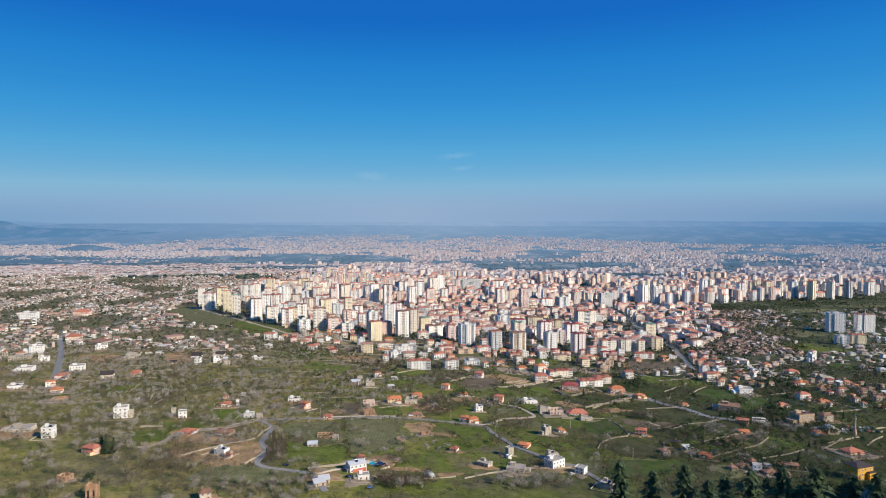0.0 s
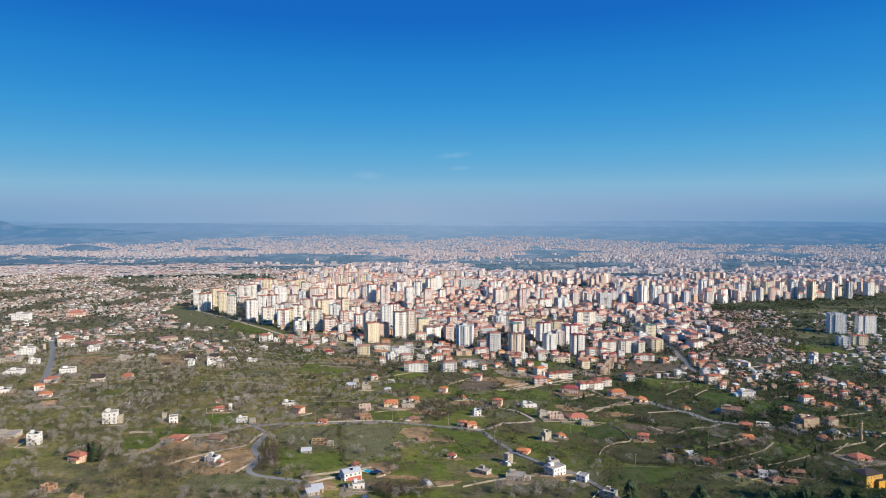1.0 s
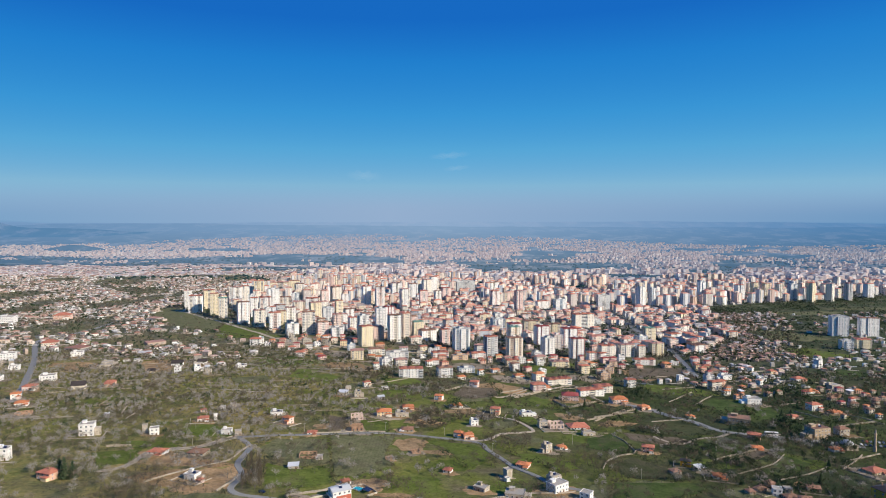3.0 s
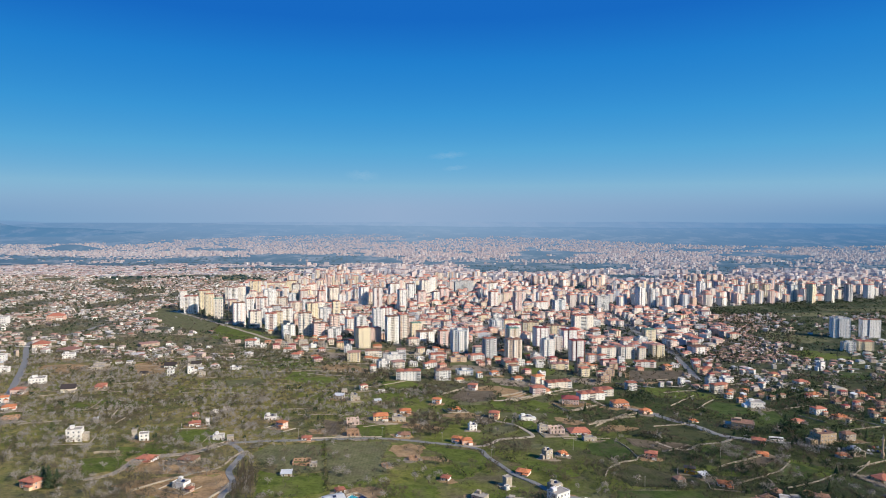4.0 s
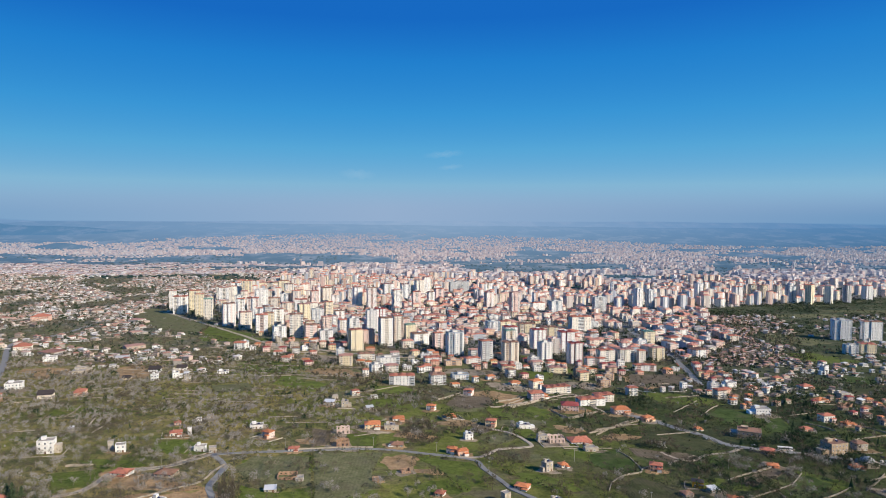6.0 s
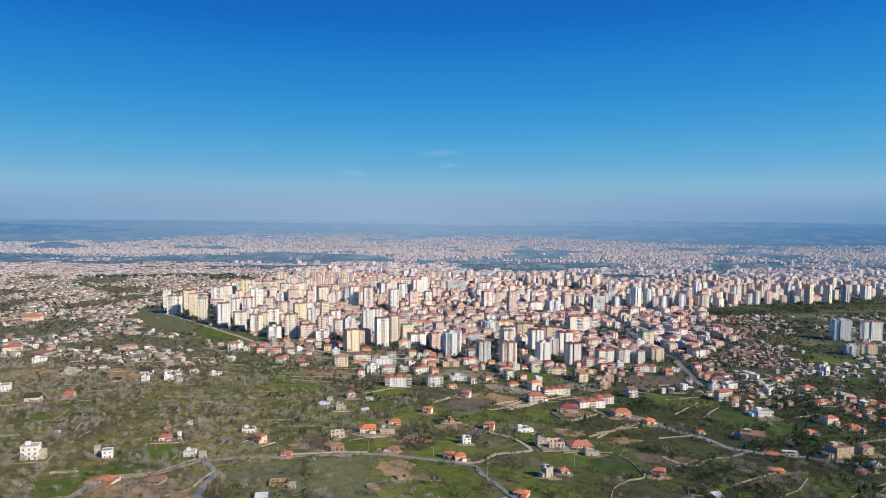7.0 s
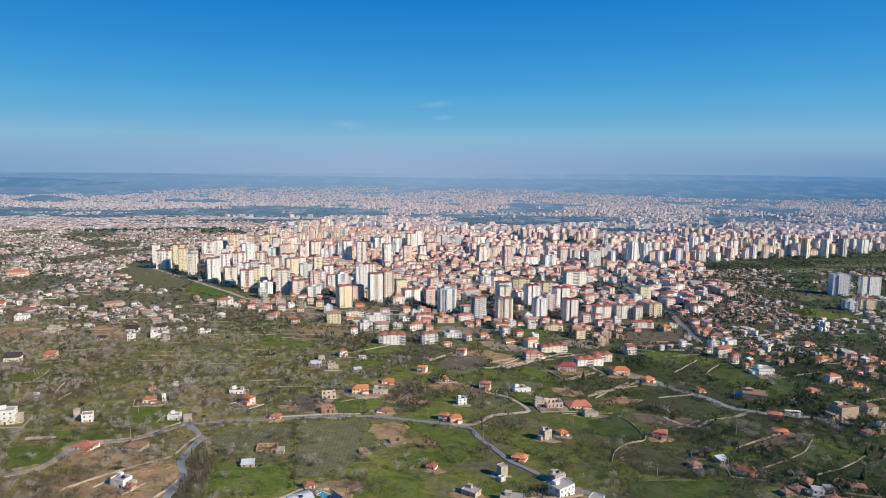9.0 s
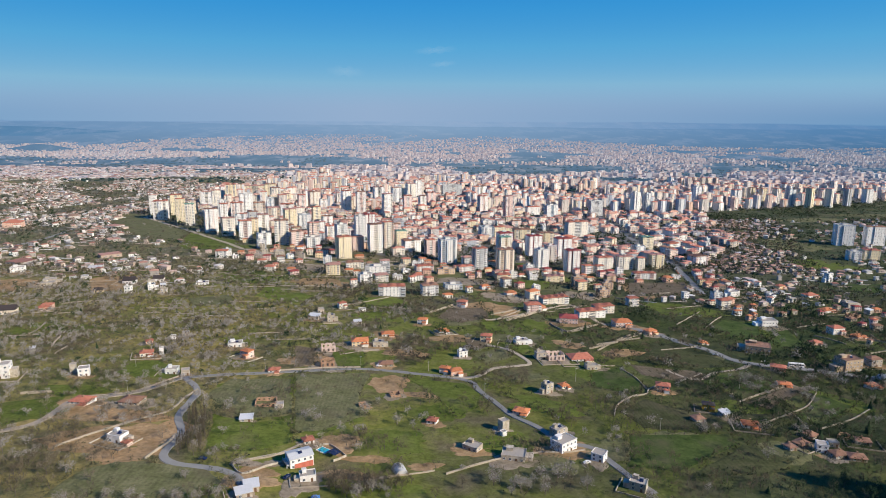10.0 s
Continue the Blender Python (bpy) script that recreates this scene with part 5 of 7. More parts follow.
    if hip:
        if w > 14 and h > 16:
            for o in (-1, 1):
                g_roof.hip(x + o * (e + bw / 2) * c, y + o * (e + bw / 2) * s, z + h, bw, d, min(bw, d) * 0.2, rot, over=0.6)
            g_roof.hip(x, y, z + h + 0.3, 2 * e, d - 1.0 + max(m, 0) * 2, e * 0.5, rot, over=0.5)
            put(g_wall, 0, d * 0.12, h - 0.5, e * 1.5, d * 0.3, 3.2)
        elif w > 19:
            units = round(w / 9.5)
            for k in range(units):
                u = (k + 0.5) / units * w - a
                g_roof.hip(x + u * c, y + u * s, z + h + 0.12 * (k % 2), w / units - 0.3, d + 0.6, 1.9, rot, over=0.45)
        else:
            g_roof.hip(x, y, z + h, w + 0.6, d + 0.6, min(w, d) * 0.17, rot, over=0.7)
            if m > 0:
                g_roof.hip(x, y, z + h + 0.2, 2 * e + 0.2, d + 2 * m, min(w, d) * 0.13, rot, over=0.4)
    else:
        put(g_roof, 0, 0, h - 0.1, w - 0.5, d - 0.5, 0.2)
        for o in (-1, 1):
            put(g_front[0], 0, o * (b - 0.1), h, w + 0.2, 0.3, 0.9, bottom=True)
            put(g_front[0], o * (a - 0.1), 0, h, 0.3, d - 0.5, 0.9, bottom=True)
        put(g_wall, 0, d * 0.1, h, w * 0.3, d * 0.4, 2.9)
        put(g_roof, 0, d * 0.1, h + 2.9, w * 0.34, d * 0.45, 0.25)


def tower(x, y, wa, h, paint, turn, seed, low=False, fine=True):
    rng = random.Random(seed)
    if x > 700 and y > 1250:  # the eastern estates face another way
        turn = (rng.choice((18, 28, 38, 10)) if y > 1450 else turn) + rng.uniform(-5, 5)
        wa = min(wa, 30) if y > 1450 else wa
    rot = radians(turn + (rng.uniform(-7, 9) if turn == 20 else 0))
    c, s = abs(math.cos(rot)), abs(math.sin(rot))
    w = max(9.0, wa / (c + 0.7 * s))
    d = w * 0.72 if w < 34 else w * 0.4
    if h < 15 and w > 18:
        d = 12.0
    wall, accent, roof, words = PAINT[rng.choice(KIN[paint])]
    hip = roof == "tile" or rng.random() < 0.3
    name = "apartment_block" if low or h < 22 else "apartment_tower"
    SPOTS.append((x, y, max(w, d) * 0.72))
    ob = thing(name, at(x, y, ground_z(x, y), rot), f"{words} apartment {'block' if 'block' in name else 'tower'} with balconies and {'red tiled' if hip else 'flat'} roof", "building", "towers of the suburb")
    body, top = Geo(), Geo()
    if fine:
        fronts, backs, glass = [Geo(), Geo()], [Geo(), Geo()], [Geo() for _ in range(4)]
    else:
        one, pane = Geo(), Geo()
        fronts, backs, glass = [one, one], [one, one], [pane] * 4
    block_shell(body, fronts, backs, glass, top, 0, 0, 0, w, d, h, 0.0, rng, hip, style=1 if paint in (6, 9) else None)
    part("wall", body, wall, ob)
    for g in (fronts + backs if fine else [one]):
        if g.v:
            tagged(part("balcony_column" if fine else "balcony_tier", g, accent, ob), kind="stuff")
    for g in (glass if fine else [pane]):
        if g.v:
            tagged(part("facade_glazing", g, "townglass", ob), kind="stuff")
    part("roof", top, ("slab" if not hip else "maroon" if paint == 6 else "greenroof" if h > 24 and rng.random() < 0.05 else rng.choice(("tile", "tile", "oldtile", "paletile"))), ob)
    return ob


for district in (TOWERS_FRONT_a, TOWERS_FRONT_b, TOWERS_EAST_a, TOWERS_EAST_b, TOWERS_WEST_a, TOWERS_WEST_b, BLOCKS_MEADOW_a, BLOCKS_MEADOW_b):
    for hx, hy, hw, hh, hk, ht in district:
        seed += 1
        tower(hx, hy, hw, hh, hk, ht, seed)


# ---- the town beyond ----
def frontier(x):
    """How far off the town begins, across the land."""
    return float(np.interp(x, (-2500, -1100, -570, -300, -90, 250, 420, 640, 760, 1500, 3200), (2900, 2500, 1480, 1230, 1110, 1090, 1090, 1350, 1850, 2150, 2500)))


def town_edge(y):
    """The western edge of the town, by distance."""
    return float(np.interp(y, (1100, 1400, 1700, 2000, 2300, 2700, 3300), (-480, -560, -530, -570, -500, -400, -250)))


CLEAR = [(160, 1385, 95, 48), (105, 1690, 50, 25), (402, 1410, 55, 75)]  # open lots and a wooded bank in the town


PARCELS = [list(zip(f[1::2], f[2::2])) for f in FIELDS_a + FIELDS_b + FIELDS_c + FIELDS_d + FIELDS_e]


def inside(x, y, f):
    """Whether a place lies within a parcel's corners."""
    hit = False
    for (ax, ay), (bx, by) in zip(f, f[1:] + f[:1]):
        if (ay > y) != (by > y) and x < ax + (y - ay) * (bx - ax) / (by - ay):
            hit = not hit
    return hit


def on_plot(x, y):
    """Whether open field, bare soil or an open lot lies here."""
    return any(((x - mx) / rx) ** 2 + ((y - my) / ry) ** 2 < 1.1 for mx, my, rx, ry in OPEN) or any(inside(x, y, f) for f in PARCELS)


CLEAR += [(1010, 1740, 95, 42), (1270, 1830, 130, 46), (690, 1560, 60, 34), (745, 1365, 74, 80), (365, 1070, 52, 20)]  # the fields before the eastern estate and the yellow blocks
OPEN = [p[:4] for p in PLOTS_a + PLOTS_b + PLOTS_c] + CLEAR + [(-400, 1225, 85, 45), (-325, 1140, 62, 38), (-475, 1320, 60, 50)]


class Grid:
    """Keeps things apart."""

    def __init__(self, cell):
        self.cell, self.d = cell, {}

    def add(self, x, y, r):
        self.d.setdefault((int(x // self.cell), int(y // self.cell)), []).append((x, y, r))

    def free(self, x, y, r):
        i, j = int(x // self.cell), int(y // self.cell)
        for a in (i - 1, i, i + 1):
            for b in (j - 1, j, j + 1):
                for px, py, pr in self.d.get((a, b), ()):
                    if (px - x) ** 2 + (py - y) ** 2 < (pr + r) ** 2:
                        return False
        return True


def town_ground():
    g = Geo()
    for i in range(-60, 110):
        for j in range(26, 85):
            x, y = i * 40.0, j * 40.0
            if y + 20 < frontier(x) + 30 or x < town_edge(y) - 30 or x > 0.9 * y or y > 2750 + 90 * math.sin(x / 170):
                continue
            g.add([(px, py, ground_z(px, py) + 0.4) for px, py in ((x, y), (x + 40, y), (x + 40, y + 40), (x, y + 40))], [(0, 1, 2, 3)])
    setting("pavement", g, "pavement", "dusty grey-brown streets and yards of the town")


town_ground()
taken = Grid(40)
for s in SPOTS:
    taken.add(*s)
for route in ROUTES:
    for rx, ry, rr in route:
        taken.add(rx, ry, rr)

rng = random.Random(5)
town = [Geo() for _ in range(4)]
count = 0
for _ in range(13000):
    y = 1090 + 1570 * rng.random() ** 0.8
    x = rng.uniform(-0.42, 0.80) * y
    if y < frontier(x) + 20 or x < town_edge(y):
        continue
    n1 = noise.noise((x / 330, y / 420, 3.1))
    n2 = noise.noise((x / 150, y / 190, 8.2))
    if n2 < -0.38 or (y > 2350 and n2 < -0.15) or (x > 1200 and y < 2600 and n2 < -0.1):
        continue
    high = (n1 > (0.02 if y < 2500 else 0.16) or x > 620 and 1900 < y < 2350 and rng.random() < 0.7) and rng.random() < (0.8 if not (-40 < x < 340 and 1230 < y < 1800) else 0.12) and not (x > 230 and y < 1600 or x > 330 and y < 1850)
    w = rng.uniform(15, 21) if high else rng.choice((rng.uniform(9, 13), rng.uniform(15, 24), rng.uniform(15, 30)))
    h = rng.choice((24, 27, 30, 33, 36, 40)) if high else rng.choice((7, 9, 12, 13, 15, 15)) if w > 14 else rng.choice((6, 7, 9, 10))
    d = w * rng.uniform(0.72, 1.0) if high or w < 14 else rng.uniform(10, 13)
    r = w * 0.82 if high else (w + d) * 0.34
    if on_plot(x, y) or not taken.free(x, y, r):
        continue
    taken.add(x, y, r)
    rot = radians((15 + 25 * noise.noise((x / 260, y / 300, 6.6)) if x < 600 else rng.choice((18, 30, 8))) + (rng.choice((0, 0, 90)) if not high else 0) + rng.uniform(-4, 4))
    hip = rng.random() < (0.6 if high else 0.93)
    if y < 1750 and count < 110:
        seed += 1
        count += 1
        tower(x, y, w * 1.1, h, rng.choice((0, 0, 1, 1, 2, 2, 3, 4)), math.degrees(rot), seed, low=not high, fine=False)
        continue
    z = ground_z(x, y)
    if y < 1680:
        block_shell(town[0], [town[1]] * 2, [town[1]] * 2, [town[2]] * 4, town[3], x, y, z, w, d, h, rot, rng, hip, lean=True)
        continue
    c, s = math.cos(rot), math.sin(rot)
    town[0].box(x, y, z - 3, w, d, h + 3, rot)
    town[0].box(x, y, z - 3, w * 0.4, d + 1.6, h + 3.3, rot)
    pane = 0.05 if y < 2050 else 0.04
    fl = max(2, round(h / 3.2)) if y < 2050 else 1 if h < 14 else 2
    for k in range(fl):
        lo, hi = z + (k + (0.38 if y < 2050 else 0.14)) * h / fl, z + (k + (0.78 if y < 2050 else 0.88)) * h / fl
        for q in (-0.34, 0.34):
            for px, py, ax, ay in ((q * w, -d / 2 - 0.1, w * pane, 0), (-w / 2 - 0.1, q * d, 0, -d * pane), (w / 2 + 0.1, q * d, 0, d * pane)):
                ends = [(x + (px - ax) * c - (py - ay) * s, y + (px - ax) * s + (py - ay) * c), (x + (px + ax) * c - (py + ay) * s, y + (px + ax) * s + (py + ay) * c)]
                town[2].add([(*ends[0], lo), (*ends[1], lo), (*ends[1], hi), (*ends[0], hi)], [(0, 1, 2, 3)])
    if hip:
        town[3].hip(x, y, z + h, w, d, w * 0.16, rot, over=0.5)
    else:
        town[3].box(x, y, z + h, w + 0.3, d + 0.3, 0.5, rot)
        town[0].box(x, y, z + h + 0.5, w * 0.4, d * 0.4, 2.5, rot)
for name, g, mat, label in (("town_blocks", town[0], "city", "dense cream, white and pink apartment blocks"), ("town_balconies", town[1], "city", "rows of plastered balconies on apartment blocks"),
                            ("town_windows", town[2], "townglass", "dark windows of apartment blocks"), ("town_roofs", town[3], "cityroof", "red tiled and grey flat roofs of the town")):
    tagged(new(name, g.mesh(name, [mat])), label, "town", kind="stuff")

# low houses: villas among orchards, the brown quarter by the avenue, and those of the valley
for _ in range(1500):
    x = rng.uniform(-380, 430)
    y = frontier(x) - rng.uniform(15, 270) * rng.uniform(0.4, 1.0)
    if y < 800 or noise.noise((x / 70, y / 60, 2.2)) < (-0.3 if y > frontier(x) - 150 else 0.0):
        continue
    w = rng.uniform(8, 13)
    if on_plot(x, y) or not taken.free(x, y, w * 0.75):
        continue
    taken.add(x, y, w * 0.75)
    seed += 1
    t = rng.random()
    if t < 0.16:
        tower(x, y, w * 1.5, rng.uniform(9, 13), rng.choice((0, 1, 1, 2)), rng.uniform(5, 25), seed, low=True, fine=False)
    else:
        house(x, y, w * rng.uniform(0.8, 1.35), rng.uniform(4.5, 10.5), rng.choice("hhhoofddbko"), rng.uniform(-5, 30), seed, False)
low = [Geo() for _ in range(4)]
near_count = 0
spread = []
for trial in range(44000):
    y = 620 + 2350 * rng.random() ** 0.75
    x = rng.uniform(-0.86, 0.86) * y
    if trial >= 42200:
        y = rng.uniform(1090, 1720)
        x = 515 + (y - 1140) * 0.42 + max(-110, min(110, rng.gauss(0, 52)))
    if y > frontier(x) - 14 and x > town_edge(y) - 12:
        continue
    west, east = (x < -0.27 * y or x < town_edge(y)) and y > 800, x > 250 and 700 < y < 1750
    if not (west or east):
        continue
    quarter = 1080 < y < 1720 and abs(x - (515 + (y - 1140) * 0.42)) < 74 + 30 * noise.noise((x / 60, y / 60, 0.7))
    n2 = noise.noise((x / 120, y / 160, 1.7))
    if not quarter and n2 + rng.uniform(-0.25, 0.25) < (-0.06 if west and y > 1300 else 0.02 if west else -0.05):
        continue
    if not quarter and west and y < 1250 and rng.random() < 0.55:
        continue
    if east and not quarter and rng.random() < (0.45 if y < 1150 else 0.5):
        continue
    w = rng.uniform(4, 8) if quarter else rng.uniform(4.5, 10.5) if not (west and rng.random() < 0.07) else rng.uniform(15, 28)
    room = w * (0.74 if quarter else 0.85 if not west else 0.7)
    if on_plot(x, y) or not taken.free(x, y, room):
        continue
    taken.add(x, y, room)
    spread.append((y, x, w, quarter))
spread.sort()
for y, x, w, quarter in spread:
    seed += 1
    if near_count < 90 and not quarter:
        near_count += 1
        house(x, y, w, rng.uniform(3.8, 7.5) if w < 14 else 4.5, rng.choice("rbkkksb" if quarter else "hhokfgbsoh" if x < 0 else "kkokmdsrmo"), rng.uniform(0, 35), seed, False)
        continue
    z, rot, h = ground_z(x, y), radians(rng.uniform(-30, 50)), rng.uniform(2.4, 4.2 if quarter or rng.random() < 0.55 else 7.0) if w < 14 else rng.uniform(3.5, 5.5)
    d = w * rng.uniform(0.6, 0.95)
    k = 3 if quarter else 0
    low[k].box(x, y, z - 2, w, d, h + 2, rot)
    if rng.random() < 0.55:  # a lean-to or outbuilding beside it
        low[k].box(x + w * 0.75 * math.cos(rot), y + w * 0.75 * math.sin(rot), z - 2, w * 0.45, d * 0.7, h * 0.6 + 2, rot)
    if not quarter and rng.random() < 0.5:  # garden wall
        low[0].box(x + rng.uniform(-8, 8), y - d - rng.uniform(1, 8), z - 2, rng.uniform(10, 30), 0.5, 3.5, radians(rng.uniform(-25, 25)))
    if rng.random() < (0.35 if quarter else 0.7 if w < 15 else 0.45):
        low[1].hip(x, y, z + h, w, d, w * 0.16, rot)
    else:
        low[1].box(x, y, z + h, w + 0.3, d + 0.3, 0.3, rot)
    c, s = math.cos(rot), math.sin(rot)
    for q in (-0.3, 0.0, 0.3):
        ends = [(x + (q + e) * w * c + (d / 2 + 0.1) * s, y + (q + e) * w * s - (d / 2 + 0.1) * c) for e in (-0.065, 0.065)]
        low[2].add([(*ends[0], z + h * 0.35), (*ends[1], z + h * 0.35), (*ends[1], z + h * 0.65), (*ends[0], z + h * 0.65)], [(0, 1, 2, 3)])
for name, g, mat, label in (("village_walls", low[0], "village", "plastered walls of small scattered houses"), ("ruined_quarter", low[3], "mudwall", "crowded crumbling brown stone houses of an old quarter"), ("village_roofs", low[1], "villageroof", "red tiled roofs of small scattered houses"),
                            ("village_windows", low[2], "townglass", "dark windows of small houses")):
    tagged(new(name, g.mesh(name, [mat])), label, "village", kind="stuff")


# ---- the far city and the hills ----
def far_city():
    rng = random.Random(11)
    walls, roofs = Geo(), Geo()
    for trial in range(56000):
        y = 2560 + 2100 * rng.random() if trial < 40000 else rng.uniform(3700, 4450)
        a = rng.uniform(-0.76, 0.76)
        x = a * y
        k = 1.0 if y < 3200 else 0.72 - 0.5 * (y - 3200) / 1500
        n = noise.noise((x / 420, y / 160, 4.4)) + 0.6 * noise.noise((x / 130, y / 60, 9.0))
        belt = 3780 + 130 * math.sin(a * 4 + 0.6) + 60 * math.sin(a * 17)
        edge = (0.02 if a > -0.35 else -0.02) if y < 3230 else (0.42 if a < -0.05 else 0.02) if y < belt else -0.4
        if y > 4330 + 220 * math.sin(a * 5 + 1.9) or n < edge:
            continue
        high = rng.random() < (0.45 if y < belt + 120 else 0.16)
        w, h = rng.uniform(10, 24) * k, (rng.uniform(15, 24) if high and a > -0.3 or high and y > 3700 else rng.uniform(4, 10)) * k
        if y < 3250 and (a < -0.2 or rng.random() < 0.4):
            w, h = rng.uniform(7, 22), rng.uniform(2.5, 5.5)
        z, rot = ground_z(x, y), radians(rng.uniform(-25, 35))
        walls.box(x, y, z - 3, w, w * rng.uniform(0.6, 1.0), h + 3, rot)
        if y < 3600 and rng.random() < 0.3:
            roofs.box(x, y, z + h, w * 1.03, w, 1.2 * k, rot, top=0.5)
    woods = Geo()
    for _ in range(5200):
        y = 2420 + 1300 * rng.random()
        x = rng.uniform(-0.76, 0.76) * y
        if noise.noise((x / 260, y / 130, 2.4)) < -0.05:
            continue
        w = rng.uniform(7, 20)
        woods.box(x, y, ground_z(x, y) - 1, w, w * 0.8, rng.uniform(4, 7), rng.uniform(0, 3), top=0.45)
    tagged(new("backdrop_trees", woods.mesh("backdrop_trees", [FAR_TREE])), "dark clumps of distant trees with painted haze", "trees", kind="stuff")
    tagged(new("backdrop_city", walls.mesh("backdrop_city", [FAR_WALL])), "distant pinkish city blocks with painted haze", "city", kind="stuff")
    tagged(new("backdrop_roofs", roofs.mesh("backdrop_roofs", [FAR_ROOF])), "distant faded red roofs with painted haze", "city", kind="stuff")


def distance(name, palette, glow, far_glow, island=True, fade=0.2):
    """A far surface with haze painted in, as glow and dimmed colour, the more the farther."""
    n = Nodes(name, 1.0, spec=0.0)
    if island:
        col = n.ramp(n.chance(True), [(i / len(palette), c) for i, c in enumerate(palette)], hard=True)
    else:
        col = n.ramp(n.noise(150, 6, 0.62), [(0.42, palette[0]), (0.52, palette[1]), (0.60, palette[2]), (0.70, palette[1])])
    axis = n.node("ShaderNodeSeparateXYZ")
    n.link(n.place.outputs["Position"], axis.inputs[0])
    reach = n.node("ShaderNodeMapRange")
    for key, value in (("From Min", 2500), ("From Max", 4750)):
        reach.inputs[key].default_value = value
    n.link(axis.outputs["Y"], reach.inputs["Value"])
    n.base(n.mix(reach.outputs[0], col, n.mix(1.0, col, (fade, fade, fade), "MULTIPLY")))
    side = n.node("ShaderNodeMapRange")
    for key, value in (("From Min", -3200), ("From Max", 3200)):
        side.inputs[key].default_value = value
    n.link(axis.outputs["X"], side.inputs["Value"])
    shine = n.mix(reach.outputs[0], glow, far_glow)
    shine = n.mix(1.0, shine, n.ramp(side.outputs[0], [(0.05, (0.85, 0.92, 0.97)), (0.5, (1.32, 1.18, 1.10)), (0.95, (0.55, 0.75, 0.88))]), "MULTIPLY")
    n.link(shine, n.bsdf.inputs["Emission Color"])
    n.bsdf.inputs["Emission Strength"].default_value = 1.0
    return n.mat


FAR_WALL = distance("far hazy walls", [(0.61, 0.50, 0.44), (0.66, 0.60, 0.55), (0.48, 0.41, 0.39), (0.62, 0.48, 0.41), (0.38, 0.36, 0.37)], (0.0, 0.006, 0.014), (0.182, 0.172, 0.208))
FAR_ROOF = distance("far roofs with painted haze", [(0.34, 0.18, 0.13), (0.36, 0.30, 0.27), (0.28, 0.20, 0.17)], (0.0, 0.006, 0.014), (0.135, 0.135, 0.18))
FAR_LAND = distance("far land with painted haze", [(0.018, 0.034, 0.036), (0.055, 0.066, 0.056), (0.22, 0.19, 0.16)], (0.006, 0.020, 0.038), (0.122, 0.215, 0.345), False, 0.10)
FAR_TREE = distance("far trees with painted haze", [(0.03, 0.045, 0.03), (0.06, 0.06, 0.045), (0.02, 0.035, 0.025)], (0.0, 0.008, 0.016), (0.10, 0.17, 0.26))
FAR_RANGE = distance("far range with painted haze", [(0.02, 0.04, 0.05), (0.04, 0.055, 0.06), (0.10, 0.10, 0.11)], (0.070, 0.155, 0.268), (0.070, 0.155, 0.268), False, 0.5)
FAR_HILL = distance("far hills with painted haze", [(0.01, 0.02, 0.03), (0.05, 0.05, 0.05), (0.12, 0.09, 0.08)], (0.145, 0.24, 0.378), (0.145, 0.24, 0.378), False, 0.2)
far_city()


def far_land():
    """The distant plain that climbs to the skyline."""
    ys = list(range(2720, 4960, 30))
    us = np.linspace(-0.9, 0.9, 130)
    vs = [(u * y, y, ground_z(u * y, y) + (0.8 if j else -2)) for j, y in enumerate(ys) for u in us]
    n = len(us)
    g = Geo()
    g.add(vs, [(j * n + i, j * n + i + 1, (j + 1) * n + i + 1, (j + 1) * n + i) for j in range(len(ys) - 1) for i in range(n - 1)])
    setting("backdrop_plain", g, [FAR_LAND], "blue-grey distant plain with painted haze")


def ridge(name, y, heights, label, mat):
    """A hill range: crest heights by tangent across the view."""
    us = np.linspace(-0.92, 0.92, 260)
    g = Geo()
    vs = []
    for u in us:
        crest = float(np.interp(u, [p for p, _ in heights], [q for _, q in heights]))
        crest += 5 * noise.noise((u * 9, y / 100, 0.3)) + 2.0 * noise.noise((u * 40, y / 100, 1.3))
        vs += [(u * y, y - 240, ground_z(u * y, y - 240) - 6), (u * y, y - 90, (crest + ground_z(u * y, y - 240)) * 0.5), (u * y, y, crest), (u * y, y + 30, 60)]
    g.add(vs, [(i * 4 + k, (i + 1) * 4 + k, (i + 1) * 4 + k + 1, i * 4 + k + 1) for i in range(len(us) - 1) for k in range(3)])
    setting(name, g, [mat], label)


far_land()
ridge("backdrop_range", 4600, [(-0.92, 214), (-0.80, 212), (-0.725, 222), (-0.70, 217), (-0.685, 210), (-0.668, 188), (-0.65, 168), (-0.63, 160), (-0.60, 158), (-0.54, 155), (-0.49, 142), (-0.43, 128), (-0.40, 105), (-0.3, 70), (0.92, 60)], "dark blue hill range with painted haze behind the far city", FAR_RANGE)
ridge("backdrop_hills", 4955, [(-0.92, 226), (-0.72, 222), (-0.66, 212), (-0.6, 198), (-0.4, 196), (-0.1, 202), (0.1, 208), (0.4, 212), (0.92, 206)], "low blue hills with painted haze on the skyline", FAR_HILL)


